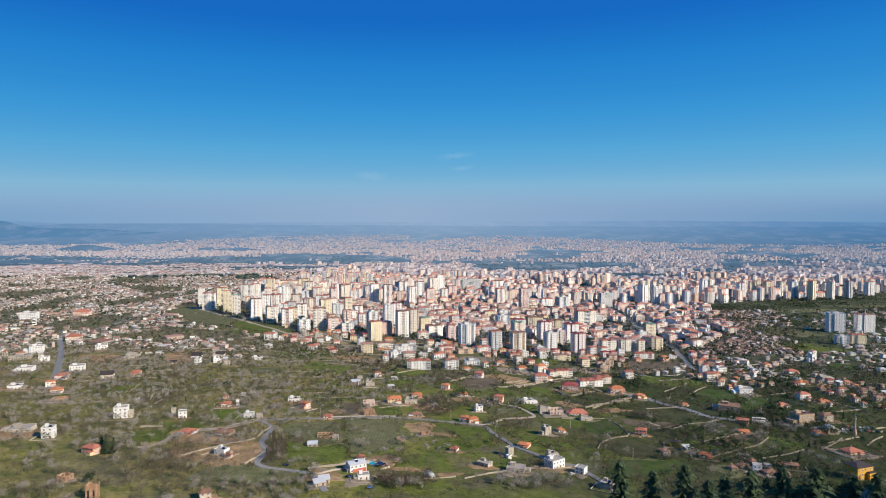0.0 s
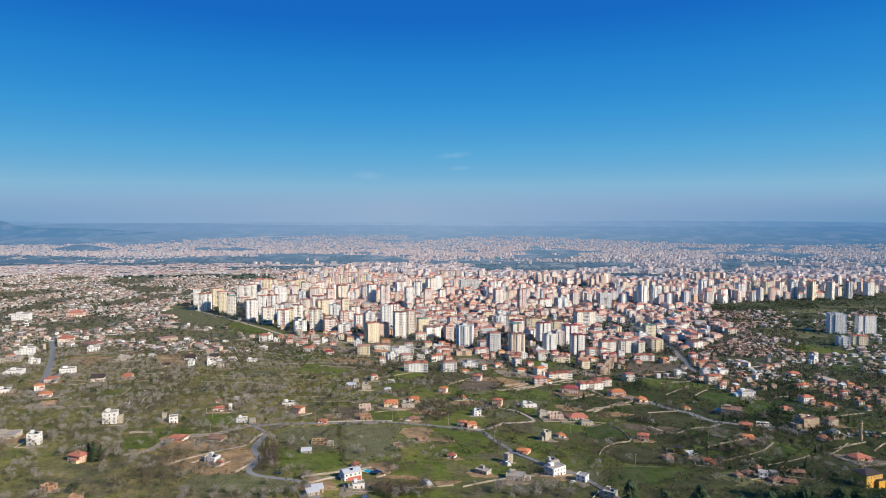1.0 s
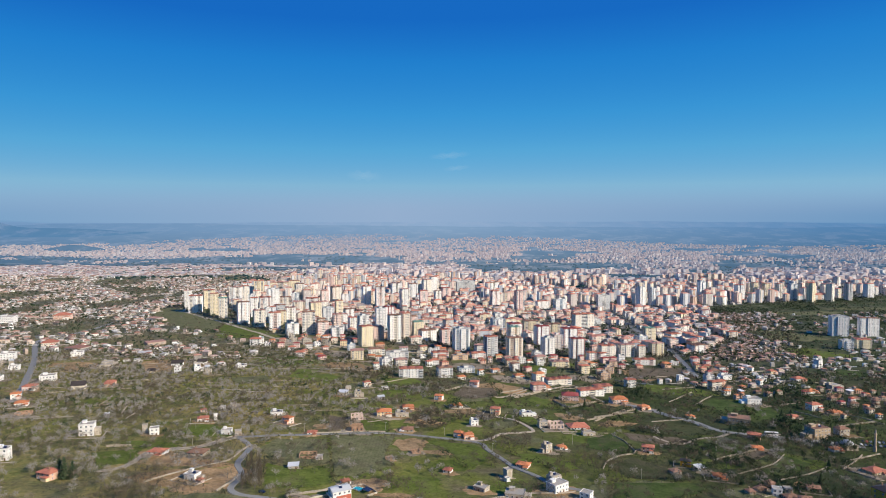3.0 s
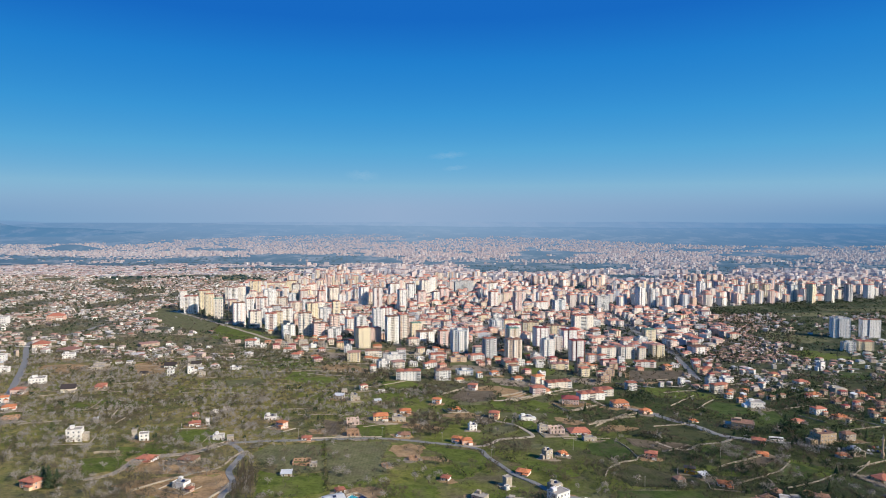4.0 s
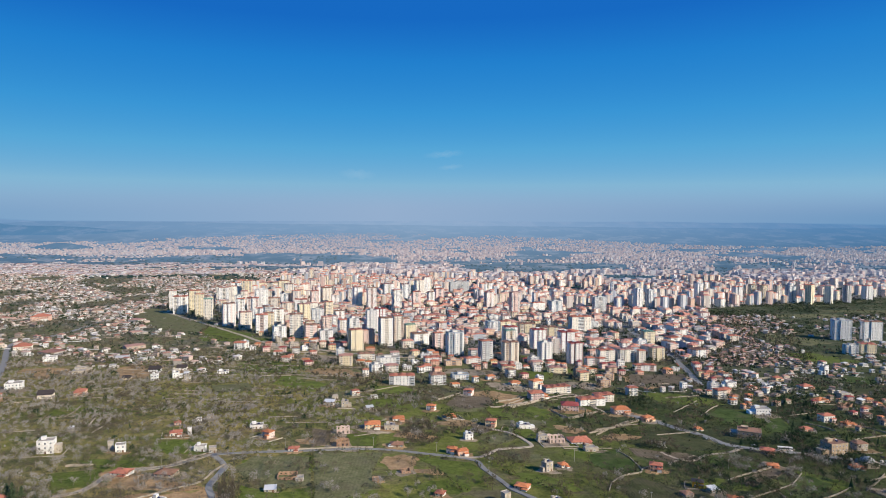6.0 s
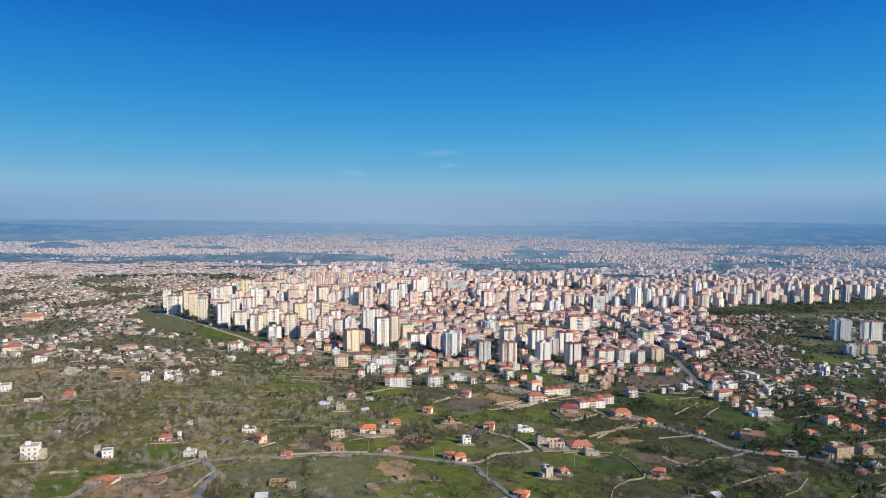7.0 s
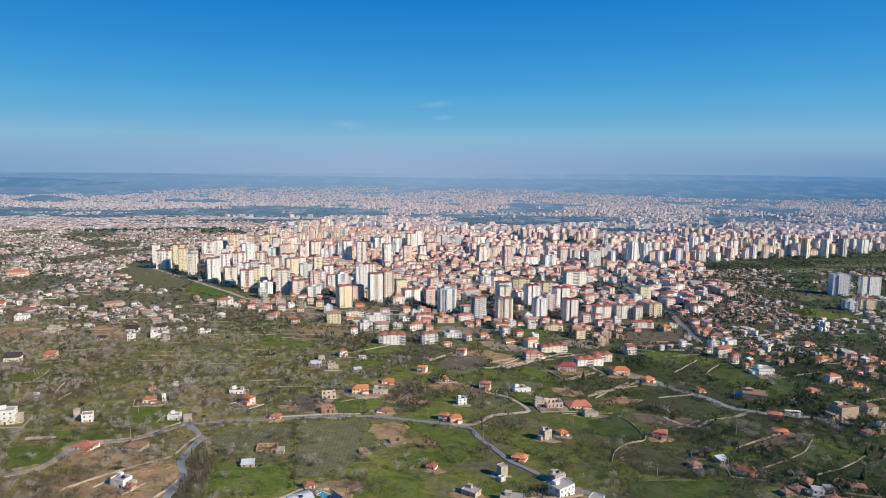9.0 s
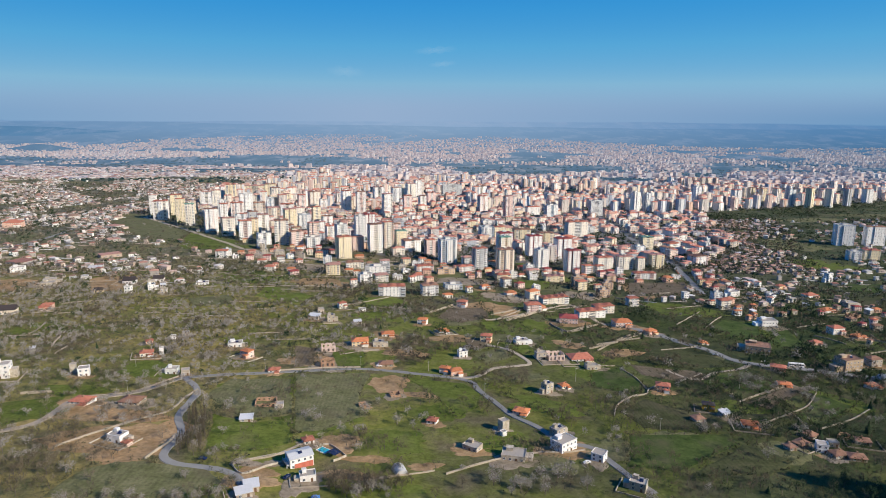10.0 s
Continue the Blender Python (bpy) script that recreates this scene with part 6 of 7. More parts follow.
def mound():
    """A low dark hill before the far city."""
    cx, cy, rx, ry, h = -2210, 3935, 210, 60, 34
    n, rings = 36, 7
    vs = [(cx, cy, ground_z(cx, cy) + h)]
    for r in range(1, rings + 1):
        for k in range(n):
            a = 2 * math.pi * k / n
            x, y = cx + rx * r / rings * math.cos(a), cy + ry * r / rings * math.sin(a)
            vs.append((x, y, ground_z(x, y) - 1 + (h + 6 * noise.noise((x / 60, y / 60, 0))) * (1 - (r / rings) ** 1.6)))
    fs = [(0, 1 + k, 1 + (k + 1) % n) for k in range(n)]
    fs += [(1 + r * n + k, 1 + (r + 1) * n + k, 1 + (r + 1) * n + (k + 1) % n, 1 + r * n + (k + 1) % n) for r in range(rings - 1) for k in range(n)]
    g = Geo()
    g.add(vs, fs)
    setting("backdrop_mound", g, [FAR_LAND], "dark wooded hill with painted haze before the far city")


mound()


def haze_sheet():
    """A glowing sheet added as the thick air low over the skyline, thinning upwards."""
    mat = bpy.data.materials.new("skyline haze sheet")
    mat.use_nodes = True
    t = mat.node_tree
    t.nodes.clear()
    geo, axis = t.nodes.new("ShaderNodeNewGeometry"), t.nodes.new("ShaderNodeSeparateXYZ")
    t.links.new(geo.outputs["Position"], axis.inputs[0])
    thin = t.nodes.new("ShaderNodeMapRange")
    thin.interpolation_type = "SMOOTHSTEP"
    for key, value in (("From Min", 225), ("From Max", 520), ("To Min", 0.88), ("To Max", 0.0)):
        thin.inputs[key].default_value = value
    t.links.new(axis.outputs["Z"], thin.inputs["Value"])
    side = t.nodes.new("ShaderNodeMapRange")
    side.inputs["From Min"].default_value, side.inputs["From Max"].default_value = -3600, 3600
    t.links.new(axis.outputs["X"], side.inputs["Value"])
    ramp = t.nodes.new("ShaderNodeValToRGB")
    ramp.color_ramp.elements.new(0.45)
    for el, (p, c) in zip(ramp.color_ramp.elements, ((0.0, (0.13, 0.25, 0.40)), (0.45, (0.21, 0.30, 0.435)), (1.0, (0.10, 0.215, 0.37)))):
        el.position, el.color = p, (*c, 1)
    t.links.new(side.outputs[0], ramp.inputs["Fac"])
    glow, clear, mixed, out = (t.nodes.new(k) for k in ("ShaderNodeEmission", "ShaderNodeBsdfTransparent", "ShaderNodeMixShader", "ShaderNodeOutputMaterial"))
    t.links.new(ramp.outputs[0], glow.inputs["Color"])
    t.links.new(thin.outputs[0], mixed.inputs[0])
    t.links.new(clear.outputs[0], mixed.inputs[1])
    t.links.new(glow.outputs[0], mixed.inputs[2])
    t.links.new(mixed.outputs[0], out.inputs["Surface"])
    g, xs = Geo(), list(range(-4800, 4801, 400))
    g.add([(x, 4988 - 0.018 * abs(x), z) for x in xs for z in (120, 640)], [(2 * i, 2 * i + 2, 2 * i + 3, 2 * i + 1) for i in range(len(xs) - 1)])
    setting("backdrop_haze", g, [mat], "glowing pale blue sheet painted as haze low over the skyline")


haze_sheet()


def wisps():
    """Thin torn streaks of high cloud, far off."""
    mat = bpy.data.materials.new("thin cloud")
    mat.use_nodes = True
    t = mat.node_tree
    t.nodes.clear()
    place, streak = t.nodes.new("ShaderNodeTexCoord"), t.nodes.new("ShaderNodeTexNoise")
    size = t.nodes.new("ShaderNodeMapping")
    size.inputs["Scale"].default_value = (0.012, 1.0, 0.07)
    t.links.new(place.outputs["Object"], size.inputs[0])
    t.links.new(size.outputs[0], streak.inputs["Vector"])
    streak.inputs["Detail"].default_value = 5
    body = t.nodes.new("ShaderNodeTexGradient")
    body.gradient_type = "SPHERICAL"
    t.links.new(place.outputs["UV"], body.inputs[0])
    thin = t.nodes.new("ShaderNodeMath")
    thin.operation = "MULTIPLY"
    faint = t.nodes.new("ShaderNodeMapRange")
    for key, value in (("From Min", 0.35), ("From Max", 0.8), ("To Max", 0.6)):
        faint.inputs[key].default_value = value
    t.links.new(streak.outputs["Fac"], faint.inputs["Value"])
    t.links.new(faint.outputs[0], thin.inputs[0])
    t.links.new(body.outputs["Fac"], thin.inputs[1])
    glow, clear, mixed, out = (t.nodes.new(k) for k in ("ShaderNodeEmission", "ShaderNodeBsdfTransparent", "ShaderNodeMixShader", "ShaderNodeOutputMaterial"))
    glow.inputs["Color"].default_value = (0.30, 0.43, 0.53, 1)
    t.links.new(thin.outputs[0], mixed.inputs[0])
    t.links.new(clear.outputs[0], mixed.inputs[1])
    t.links.new(glow.outputs[0], mixed.inputs[2])
    t.links.new(mixed.outputs[0], out.inputs["Surface"])
    for x, z, w, h, lean in ((95, 716, 170, 34, -5), (-560, 560, 150, 50, 3), (150, 620, 110, 26, -6)):
        g = Geo()
        n = 14
        g.add([(w * (i / n * 2 - 1), 6 * math.sin(i), h * k * (0.7 + 0.3 * math.sin(i * 1.7))) for i in range(n + 1) for k in (-1, 0, 1)],
              [(i * 3 + k, i * 3 + 3 + k, i * 3 + 4 + k, i * 3 + 1 + k) for i in range(n) for k in (0, 1)])
        ob = setting("backdrop_cloud", g, [mat], "faint torn wisp of high white cloud")
        ob.matrix_world = Matrix.Translation((x, 4960, z)) @ Matrix.Rotation(radians(lean), 4, "Y")
        layer = ob.data.uv_layers.new(name="spread")
        for loop in ob.data.loops:
            v = ob.data.vertices[loop.vertex_index].co
            layer.data[loop.index].uv = (v.x / w, v.z / h)


wisps()


# ---- trees ----
def limb(vs, fs, a, b, ra, rb, sides=4):
    a, b = np.array(a), np.array(b)
    d = (b - a) / np.linalg.norm(b - a)
    u = np.cross(d, (0.3, 0.9, 0.1))
    u /= np.linalg.norm(u)
    w = np.cross(d, u)
    o = len(vs)
    for p, r in ((a, ra), (b, rb)):
        for k in range(sides):
            t = 2 * math.pi * k / sides
            vs.append(p + r * (math.cos(t) * u + math.sin(t) * w))
    for k in range(sides):
        fs.append((o + k, o + (k + 1) % sides, o + sides + (k + 1) % sides))
        fs.append((o + k, o + sides + (k + 1) % sides, o + sides + k))


def broad_tree(rng, cards, size, spread=0.9, twigs=0.0, light=False, loose=0.085):
    """A leafless or blossoming tree about 1 high: wood triangles and crown triangles."""
    vs, fs = [], []
    limb(vs, fs, (0, 0, -0.08), (0.02, 0.0, 0.34), 0.035, 0.022, 3 if light else 5)
    tips = []
    for k in range(6):
        a = k * 1.05 + rng.uniform(-0.4, 0.4)
        tip = np.array((math.cos(a) * 0.30 * spread, math.sin(a) * 0.30 * spread, rng.uniform(0.55, 0.9)))
        if not light:
            limb(vs, fs, (0.02, 0, rng.uniform(0.22, 0.34)), tip, 0.016, 0.004, 3)
        tips.append(tip)
        for _ in range(2):
            t2 = tip + np.array((rng.uniform(-0.16, 0.16), rng.uniform(-0.16, 0.16), rng.uniform(-0.14, 0.10)))
            if not light:
                limb(vs, fs, tip * 0.75 + np.array((0, 0, 0.08)), t2, 0.007, 0.003, 3)
            tips.append(t2)
    wood = (np.array(vs), np.array(fs))
    cv, cf = [], []
    for i in range(cards):
        tip = tips[rng.randrange(len(tips))]
        p = tip + np.array([rng.gauss(0, loose) for _ in range(3)])
        p[2] = max(p[2], 0.26)
        if twigs:  # thin rods that fan outwards and up
            d1 = p - np.array((0, 0, 0.05)) + np.array([rng.gauss(0, 0.22) for _ in range(3)])
            d2 = np.array([rng.gauss(0, 1) for _ in range(3)])
            d1 *= size * rng.uniform(0.8, 1.3) / np.linalg.norm(d1)
            d2 *= size * twigs * rng.uniform(0.7, 1.5) / np.linalg.norm(d2)
        else:
            d1 = np.array([rng.gauss(0, 1) for _ in range(3)])
            d2 = np.array([rng.gauss(0, 1) for _ in range(3)])
            d1 *= size / np.linalg.norm(d1)
            d2 *= size * 0.7 / np.linalg.norm(d2)
        o = len(cv)
        cv += [p - d1 * 0.5, p + d1 * 0.5, p + d2]
        cf.append((o, o + 1, o + 2))
    return wood, (np.array(cv), np.array(cf))


def conifer(rng, tiers, slim=0.22):
    vs, fs = [], []
    limb(vs, fs, (0, 0, -0.05), (0, 0, 0.9), 0.022, 0.005, 5)
    wood = (np.array(vs), np.array(fs))
    cv, cf = [], []
    for k in range(tiers):
        t = k / tiers
        z, r = 0.10 + 0.86 * t, slim * (1 - t) ** 0.8 + 0.015
        n = max(5, int((13 if tiers < 20 else 20) * (1 - t))) if tiers > 4 else 6
        for j in range(n):
            a = 2 * math.pi * (j + rng.random() * 0.7) / n
            rr = r * rng.uniform(0.7, 1.15)
            c, s = math.cos(a), math.sin(a)
            wd = r * 0.42
            o = len(cv)
            cv += [np.array((-s * wd * 0.6, c * wd * 0.6, z + 0.08)), np.array((s * wd * 0.6, -c * wd * 0.6, z + 0.08)),
                   np.array((c * rr - s * wd * 0.5, s * rr + c * wd * 0.5, z - 0.02 - rr * 0.25)), np.array((c * rr + s * wd * 0.5, s * rr - c * wd * 0.5, z - 0.02 - rr * 0.25))]
            cf += [(o, o + 1, o + 3), (o, o + 3, o + 2)]
    return wood, (np.array(cv), np.array(cf))


def tri_mesh(name, v, f, mats):
    me = bpy.data.meshes.new(name)
    v, f = np.asarray(v, dtype=np.float32), np.asarray(f, dtype=np.int32)
    me.vertices.add(len(v))
    me.vertices.foreach_set("co", v.ravel())
    me.loops.add(len(f) * 3)
    me.loops.foreach_set("vertex_index", f.ravel())
    me.polygons.add(len(f))
    me.polygons.foreach_set("loop_start", np.arange(len(f), dtype=np.int32) * 3)
    me.update(calc_edges=True)
    for m in mats:
        me.materials.append(M[m])
    return me


def forest(name, pieces, spots, mat, label):
    """Many trees as one mass: every spot is x, y, height, turn and which shape."""
    vv, ff, o = [], [], 0
    for x, y, h, a, k in spots:
        v, f = pieces[k % len(pieces)]
        c, s = math.cos(a) * h, math.sin(a) * h
        w = 0.9 + 0.25 * math.sin(a * 7)
        q = np.empty_like(v)
        q[:, 0], q[:, 1], q[:, 2] = x + (v[:, 0] * c - v[:, 1] * s) * w, y + (v[:, 0] * s + v[:, 1] * c) * w, ground_z(x, y) + v[:, 2] * h
        vv.append(q)
        ff.append(f + o)
        o += len(v)
    if vv:
        tagged(new(name, tri_mesh(name, np.concatenate(vv), np.concatenate(ff), [mat])), label, "trees", kind="stuff")


trng = random.Random(21)
NEAR_BARE = [broad_tree(trng, 330, 0.15, 1.0, twigs=0.09) for _ in range(6)]
MASS_BARE = [broad_tree(trng, 190, 0.17, 1.05, twigs=0.11, light=True) for _ in range(6)]
MID_BARE = [broad_tree(trng, 56, 0.20, 1.15, twigs=0.42, light=True) for _ in range(5)]
FAR_BARE = [broad_tree(trng, 24, 0.34, 1.15, light=True) for _ in range(5)]
NEAR_BLOOM = [broad_tree(trng, 420, 0.072, 0.85, loose=0.115) for _ in range(4)]
MASS_BLOOM = [broad_tree(trng, 210, 0.10, 0.85, light=True, loose=0.115) for _ in range(4)]
MID_BLOOM = [broad_tree(trng, 64, 0.19, 0.85, light=True, loose=0.115) for _ in range(4)]
FAR_BLOOM = [broad_tree(trng, 26, 0.28, 1.1, light=True) for _ in range(4)]
CONIFERS = [broad_tree(trng, 420, 0.085, 0.95, loose=0.11) for _ in range(3)] + [conifer(trng, 20, 0.32)] + [broad_tree(trng, 360, 0.09, 0.7, loose=0.11)]
MID_CONIFERS = [broad_tree(trng, 90, 0.17, 0.95, light=True, loose=0.11) for _ in range(3)] + [conifer(trng, 9, 0.32)]
FAR_CONIFERS = [broad_tree(trng, 22, 0.34, 0.9, light=True) for _ in range(3)] + [conifer(trng, 3, 0.30)]
BUSHES = [broad_tree(trng, 200, 0.085, 1.3, loose=0.11) for _ in range(4)]
MASS_BUSHES = [broad_tree(trng, 100, 0.12, 1.3, light=True, loose=0.11) for _ in range(4)]
MID_BUSHES = [broad_tree(trng, 34, 0.22, 1.3, light=True, loose=0.11) for _ in range(4)]
FAR_BUSHES = [broad_tree(trng, 12, 0.40, 1.3, light=True) for _ in range(4)]

tree_grid = Grid(12)
bare, bloom, green, bush, tuft, pale_bare = [], [], [], [], [], []


def openness(x, y):
    """How likely a tree is here: few on the meadows, thick in the orchards."""
    if any(inside(x, y, f) for f in PARCELS):
        return 0.06
    for mx, my, rx, ry, k in PLOTS_a + PLOTS_b + PLOTS_c:
        if ((x - mx) / rx) ** 2 + ((y - my) / ry) ** 2 < 0.8:
            return 0.07
    n = noise.noise((x / 55, y / 70, 5.5)) + 0.5 * noise.noise((x / 20, y / 26, 2.5))
    if y < 450 and x < -115:
        return 0.34 + 0.4 * n
    if 110 < x and y < 640:
        return 0.34 + 0.5 * n
    if y < 1150 and x < -130:
        return 0.72 + 0.6 * n
    if x < -0.2 * y and y < 1600:
        return 0.6 + 0.6 * n
    if y < 640 and -130 < x < 230:
        return 0.03 + 0.30 * n
    if y < 720:
        return 0.30 + 0.7 * n
    return 0.34 + 0.8 * n


def plant(x, y, far):
    if not taken.free(x, y, 1.2) or not tree_grid.free(x, y, 1.5 if not far else 2.2):
        return
    tree_grid.add(x, y, 1.5 if not far else 2.2)
    spot = (x, y, trng.uniform(*((3.0, 6.0) if x < -120 and 540 < y < 1200 else (3.6, 8.0))) * trng.uniform(0.8, 1.1), trng.uniform(0, 6.28), trng.randrange(60))
    t = trng.random()
    pale = 0.35 * noise.noise((x / 80, y / 80, 7.7)) + (0.17 if x < -60 else 0.07 if x < 120 else -0.06)
    if x < -130 and 540 < y < 900 and t > 0.60 and noise.noise((x / 40, y / 50, 3.9)) > -0.15:
        bloom.append(spot)
    elif t < (0.012 if not far else 0.16):
        green.append((*spot[:2], spot[2] * 1.25, *spot[3:]))
    elif t < 0.16 + (pale if not far else pale * 0.5) and (t > 0.16 or t < 0.045 + max(0.03, pale)) and trng.random() < 0.75:
        bloom.append(spot)
    elif t < (0.66 if x < 60 else 0.5 if x < 130 else 0.3):
        grove = x < -60 or x < 20 and noise.noise((x / 45, y / 45, 9.1)) > 0.1
        (pale_bare if grove and trng.random() < 0.28 else bare).append(spot)
    else:
        bush.append((*spot[:2], spot[2] * 0.6, *spot[3:]))


for _ in range(56000):
    y = 330 + 650 * trng.random() ** 0.9
    x = trng.uniform(-0.86, 0.86) * y
    if trng.random() < openness(x, y):
        plant(x, y, False)
for _ in range(44000):
    y = 950 + 1700 * trng.random() ** 1.2
    x = trng.uniform(-0.86, 0.86) * y
    if trng.random() < openness(x, y) * (0.95 if y < frontier(x) else 0.5):
        plant(x, y, True)

for _ in range(9000):  # thick scrub and orchards on the middle slope
    x, y = trng.uniform(-430, 10), trng.uniform(600, 1010)
    n = noise.noise((x / 60, y / 48, 6.3)) + 0.5 * noise.noise((x / 22, y / 22, 1.3))
    if n > (-0.12 if x < -60 else 0.1) and taken.free(x, y, 0.9) and tree_grid.free(x, y, 1.6) and not any(inside(x, y, f) for f in PARCELS):
        tree_grid.add(x, y, 1.6)
        spot, t = (x, y, trng.uniform(3.2, 7.0), trng.uniform(0, 6.28), trng.randrange(60)), trng.random()
        if t < 0.42:
            bush.append((*spot[:2], spot[2] * 0.75, *spot[3:]))
        else:
            (bloom if t > 0.76 else green if t > 0.72 else bare).append(spot)
for _ in range(2600):  # gardens of the old quarter
    y = trng.uniform(1080, 1750)
    x = 515 + (y - 1140) * 0.42 + trng.uniform(-150, 150)
    if taken.free(x, y, 0.4):
        (bare if trng.random() < 0.5 else bush).append((x, y, trng.uniform(3, 7), trng.uniform(0, 6.28), trng.randrange(40)))
for _ in range(17000):  # gardens and hedges of the western suburb and the valley
    y = 800 + 1500 * trng.random() ** 1.1
    x = trng.choice((trng.uniform(-0.86, -0.22), trng.uniform(-0.86, -0.22), trng.uniform(0.28, 0.86))) * y
    if y < frontier(x) and not on_plot(x, y):
        plant(x, y, True)

for _ in range(15000):  # street trees and gardens of the town
    y = 1100 + 1300 * trng.random() ** 1.2
    x = trng.uniform(-0.42, 0.80) * y
    if y > frontier(x) and taken.free(x, y, 1.5) and not on_plot(x, y):
        spot = (x, y, trng.uniform(4, 8), trng.uniform(0, 6.28), trng.randrange(40))
        (green if trng.random() < 0.35 else bush if trng.random() < 0.5 else bare).append(spot)

for _ in range(3000):  # trees between the gardens and walls of the valley
    y = trng.uniform(415, 1000)
    x = trng.uniform(130, 0.72 * y)
    if noise.noise((x / 34, y / 40, 3.3)) > -0.08 and taken.free(x, y, 1.0) and tree_grid.free(x, y, 1.7) and not any(inside(x, y, f) for f in PARCELS):
        tree_grid.add(x, y, 1.7)
        spot = (x, y, trng.uniform(4, 8.5), trng.uniform(0, 6.28), trng.randrange(60))
        t = trng.random()
        (bare if t < 0.55 else bush if t < 0.8 else green if t < 0.92 else bloom).append(spot)

# low shrubs and tufts all over the rough grass
for _ in range(9000):
    y = 340 + 460 * trng.random()
    x = trng.uniform(-0.86, 0.86) * y
    if noise.noise((x / 26, y / 30, 4.4)) > (0.12 if not any(inside(x, y, f) for f in PARCELS) else 0.45) and taken.free(x, y, 0.6):
        tuft.append((x, y, trng.uniform(0.7, 2.0), trng.uniform(0, 6.28), trng.randrange(40)))
for x, y in HEDGE:
    if taken.free(x, y, 0.5):
        tuft.append((x, y, trng.uniform(1.0, 2.8), trng.uniform(0, 6.28), trng.randrange(40)))
        if trng.random() < 0.16:
            (bush if trng.random() < 0.7 else bare).append((x, y, trng.uniform(2.5, 6), trng.uniform(0, 6.28), trng.randrange(40)))
for gx, gy in GROVES:  # clumps of dark trees between the walled fields
    for _ in range(16):
        x, y = gx + trng.gauss(0, 9), gy + trng.gauss(0, 12)
        if taken.free(x, y, 0.5) and tree_grid.free(x, y, 1.5):
            tree_grid.add(x, y, 1.5)
            (green if trng.random() < 0.45 else bush).append((x, y, trng.uniform(5, 10), trng.uniform(0, 6.28), trng.randrange(40)))
for cx, cy, rx, ry, n, k in THICKETS_a + THICKETS_b + THICKETS_c:  # thickets of bare trees, some with blossom among them, and dark clumps
    for _ in range(n):
        a, r = trng.uniform(0, 6.28), trng.random() ** 0.5
        x, y = cx + rx * r * math.cos(a), cy + ry * r * math.sin(a)
        if taken.free(x, y, 0.4) and tree_grid.free(x, y, 0.9):
            tree_grid.add(x, y, 0.9)
            spot = (x, y, trng.uniform(4, 8.5), trng.uniform(0, 6.28), trng.randrange(60))
            if k == 3:
                (green if trng.random() < 0.6 else bush).append((x, y, spot[2] * 1.2, *spot[3:]))
            else:
                (bloom if trng.random() < (0.06, 0.25, 0.42)[k] else bare).append(spot)
# a dark grove added low on the slope, standing in for shade on grass
for _ in range(260):
    x, y = trng.uniform(178, 285), trng.uniform(392, 424)
    if tree_grid.free(x, y, 2.0):
        tree_grid.add(x, y, 2.0)
        (green if trng.random() < 0.6 else bush).append((x, y, trng.uniform(6, 9), trng.uniform(0, 6.28), trng.randrange(40)))

for _ in range(420):  # dark gardens between the front towers and the yellow blocks
    x, y = trng.uniform(255, 470), trng.uniform(1110, 1330)
    if noise.noise((x / 40, y / 50, 1.9)) > -0.1 and taken.free(x, y, 0.8):
        (green if trng.random() < 0.5 else bush).append((x, y, trng.uniform(4, 9), trng.uniform(0, 6.28), trng.randrange(40)))
for _ in range(700):  # and between the towers themselves
    x, y = trng.uniform(-420, 320), trng.uniform(1060, 1420)
    if y > frontier(x) - 30 and taken.free(x, y, 0.8):
        (green if trng.random() < 0.6 else bush).append((x, y, trng.uniform(4, 8), trng.uniform(0, 6.28), trng.randrange(40)))
for _ in range(260):  # the wooded bank beside the avenue
    x, y = trng.uniform(345, 460), trng.uniform(1335, 1485)
    if ((x - 402) / 55) ** 2 + ((y - 1410) / 75) ** 2 < 1 and taken.free(x, y, 1):
        (green if trng.random() < 0.4 else bush).append((x, y, trng.uniform(4, 8), trng.uniform(0, 6.28), trng.randrange(40)))

# the groves beyond the brown quarter and along the avenue
for _ in range(6500):
    x, y = trng.uniform(560, 1600), trng.uniform(1430, 2200)
    if y < frontier(x) and noise.noise((x / 150, y / 100, 6.1)) > -0.05 and taken.free(x, y, 2) and not on_plot(x, y):
        bush.append((x, y, trng.uniform(4, 8), trng.uniform(0, 6.28), trng.randrange(40)))
        if trng.random() < 0.12:
            green.append((x + 4, y, trng.uniform(5, 9), trng.uniform(0, 6.28), trng.randrange(40)))


def tree(spot, wood, crown, label, name, group):
    x, y, h, a, k = spot
    ob = thing(name, at(x, y, ground_z(x, y), a, h, h, h), label, "tree", group)
    part("trunk", wood, None, ob)
    part("crown", crown, None, ob)


def shape_meshes(shapes, mat):
    return [(tri_mesh("trunk", *w, ["bark"]), tri_mesh("crown", *c, [mat])) for w, c in shapes]


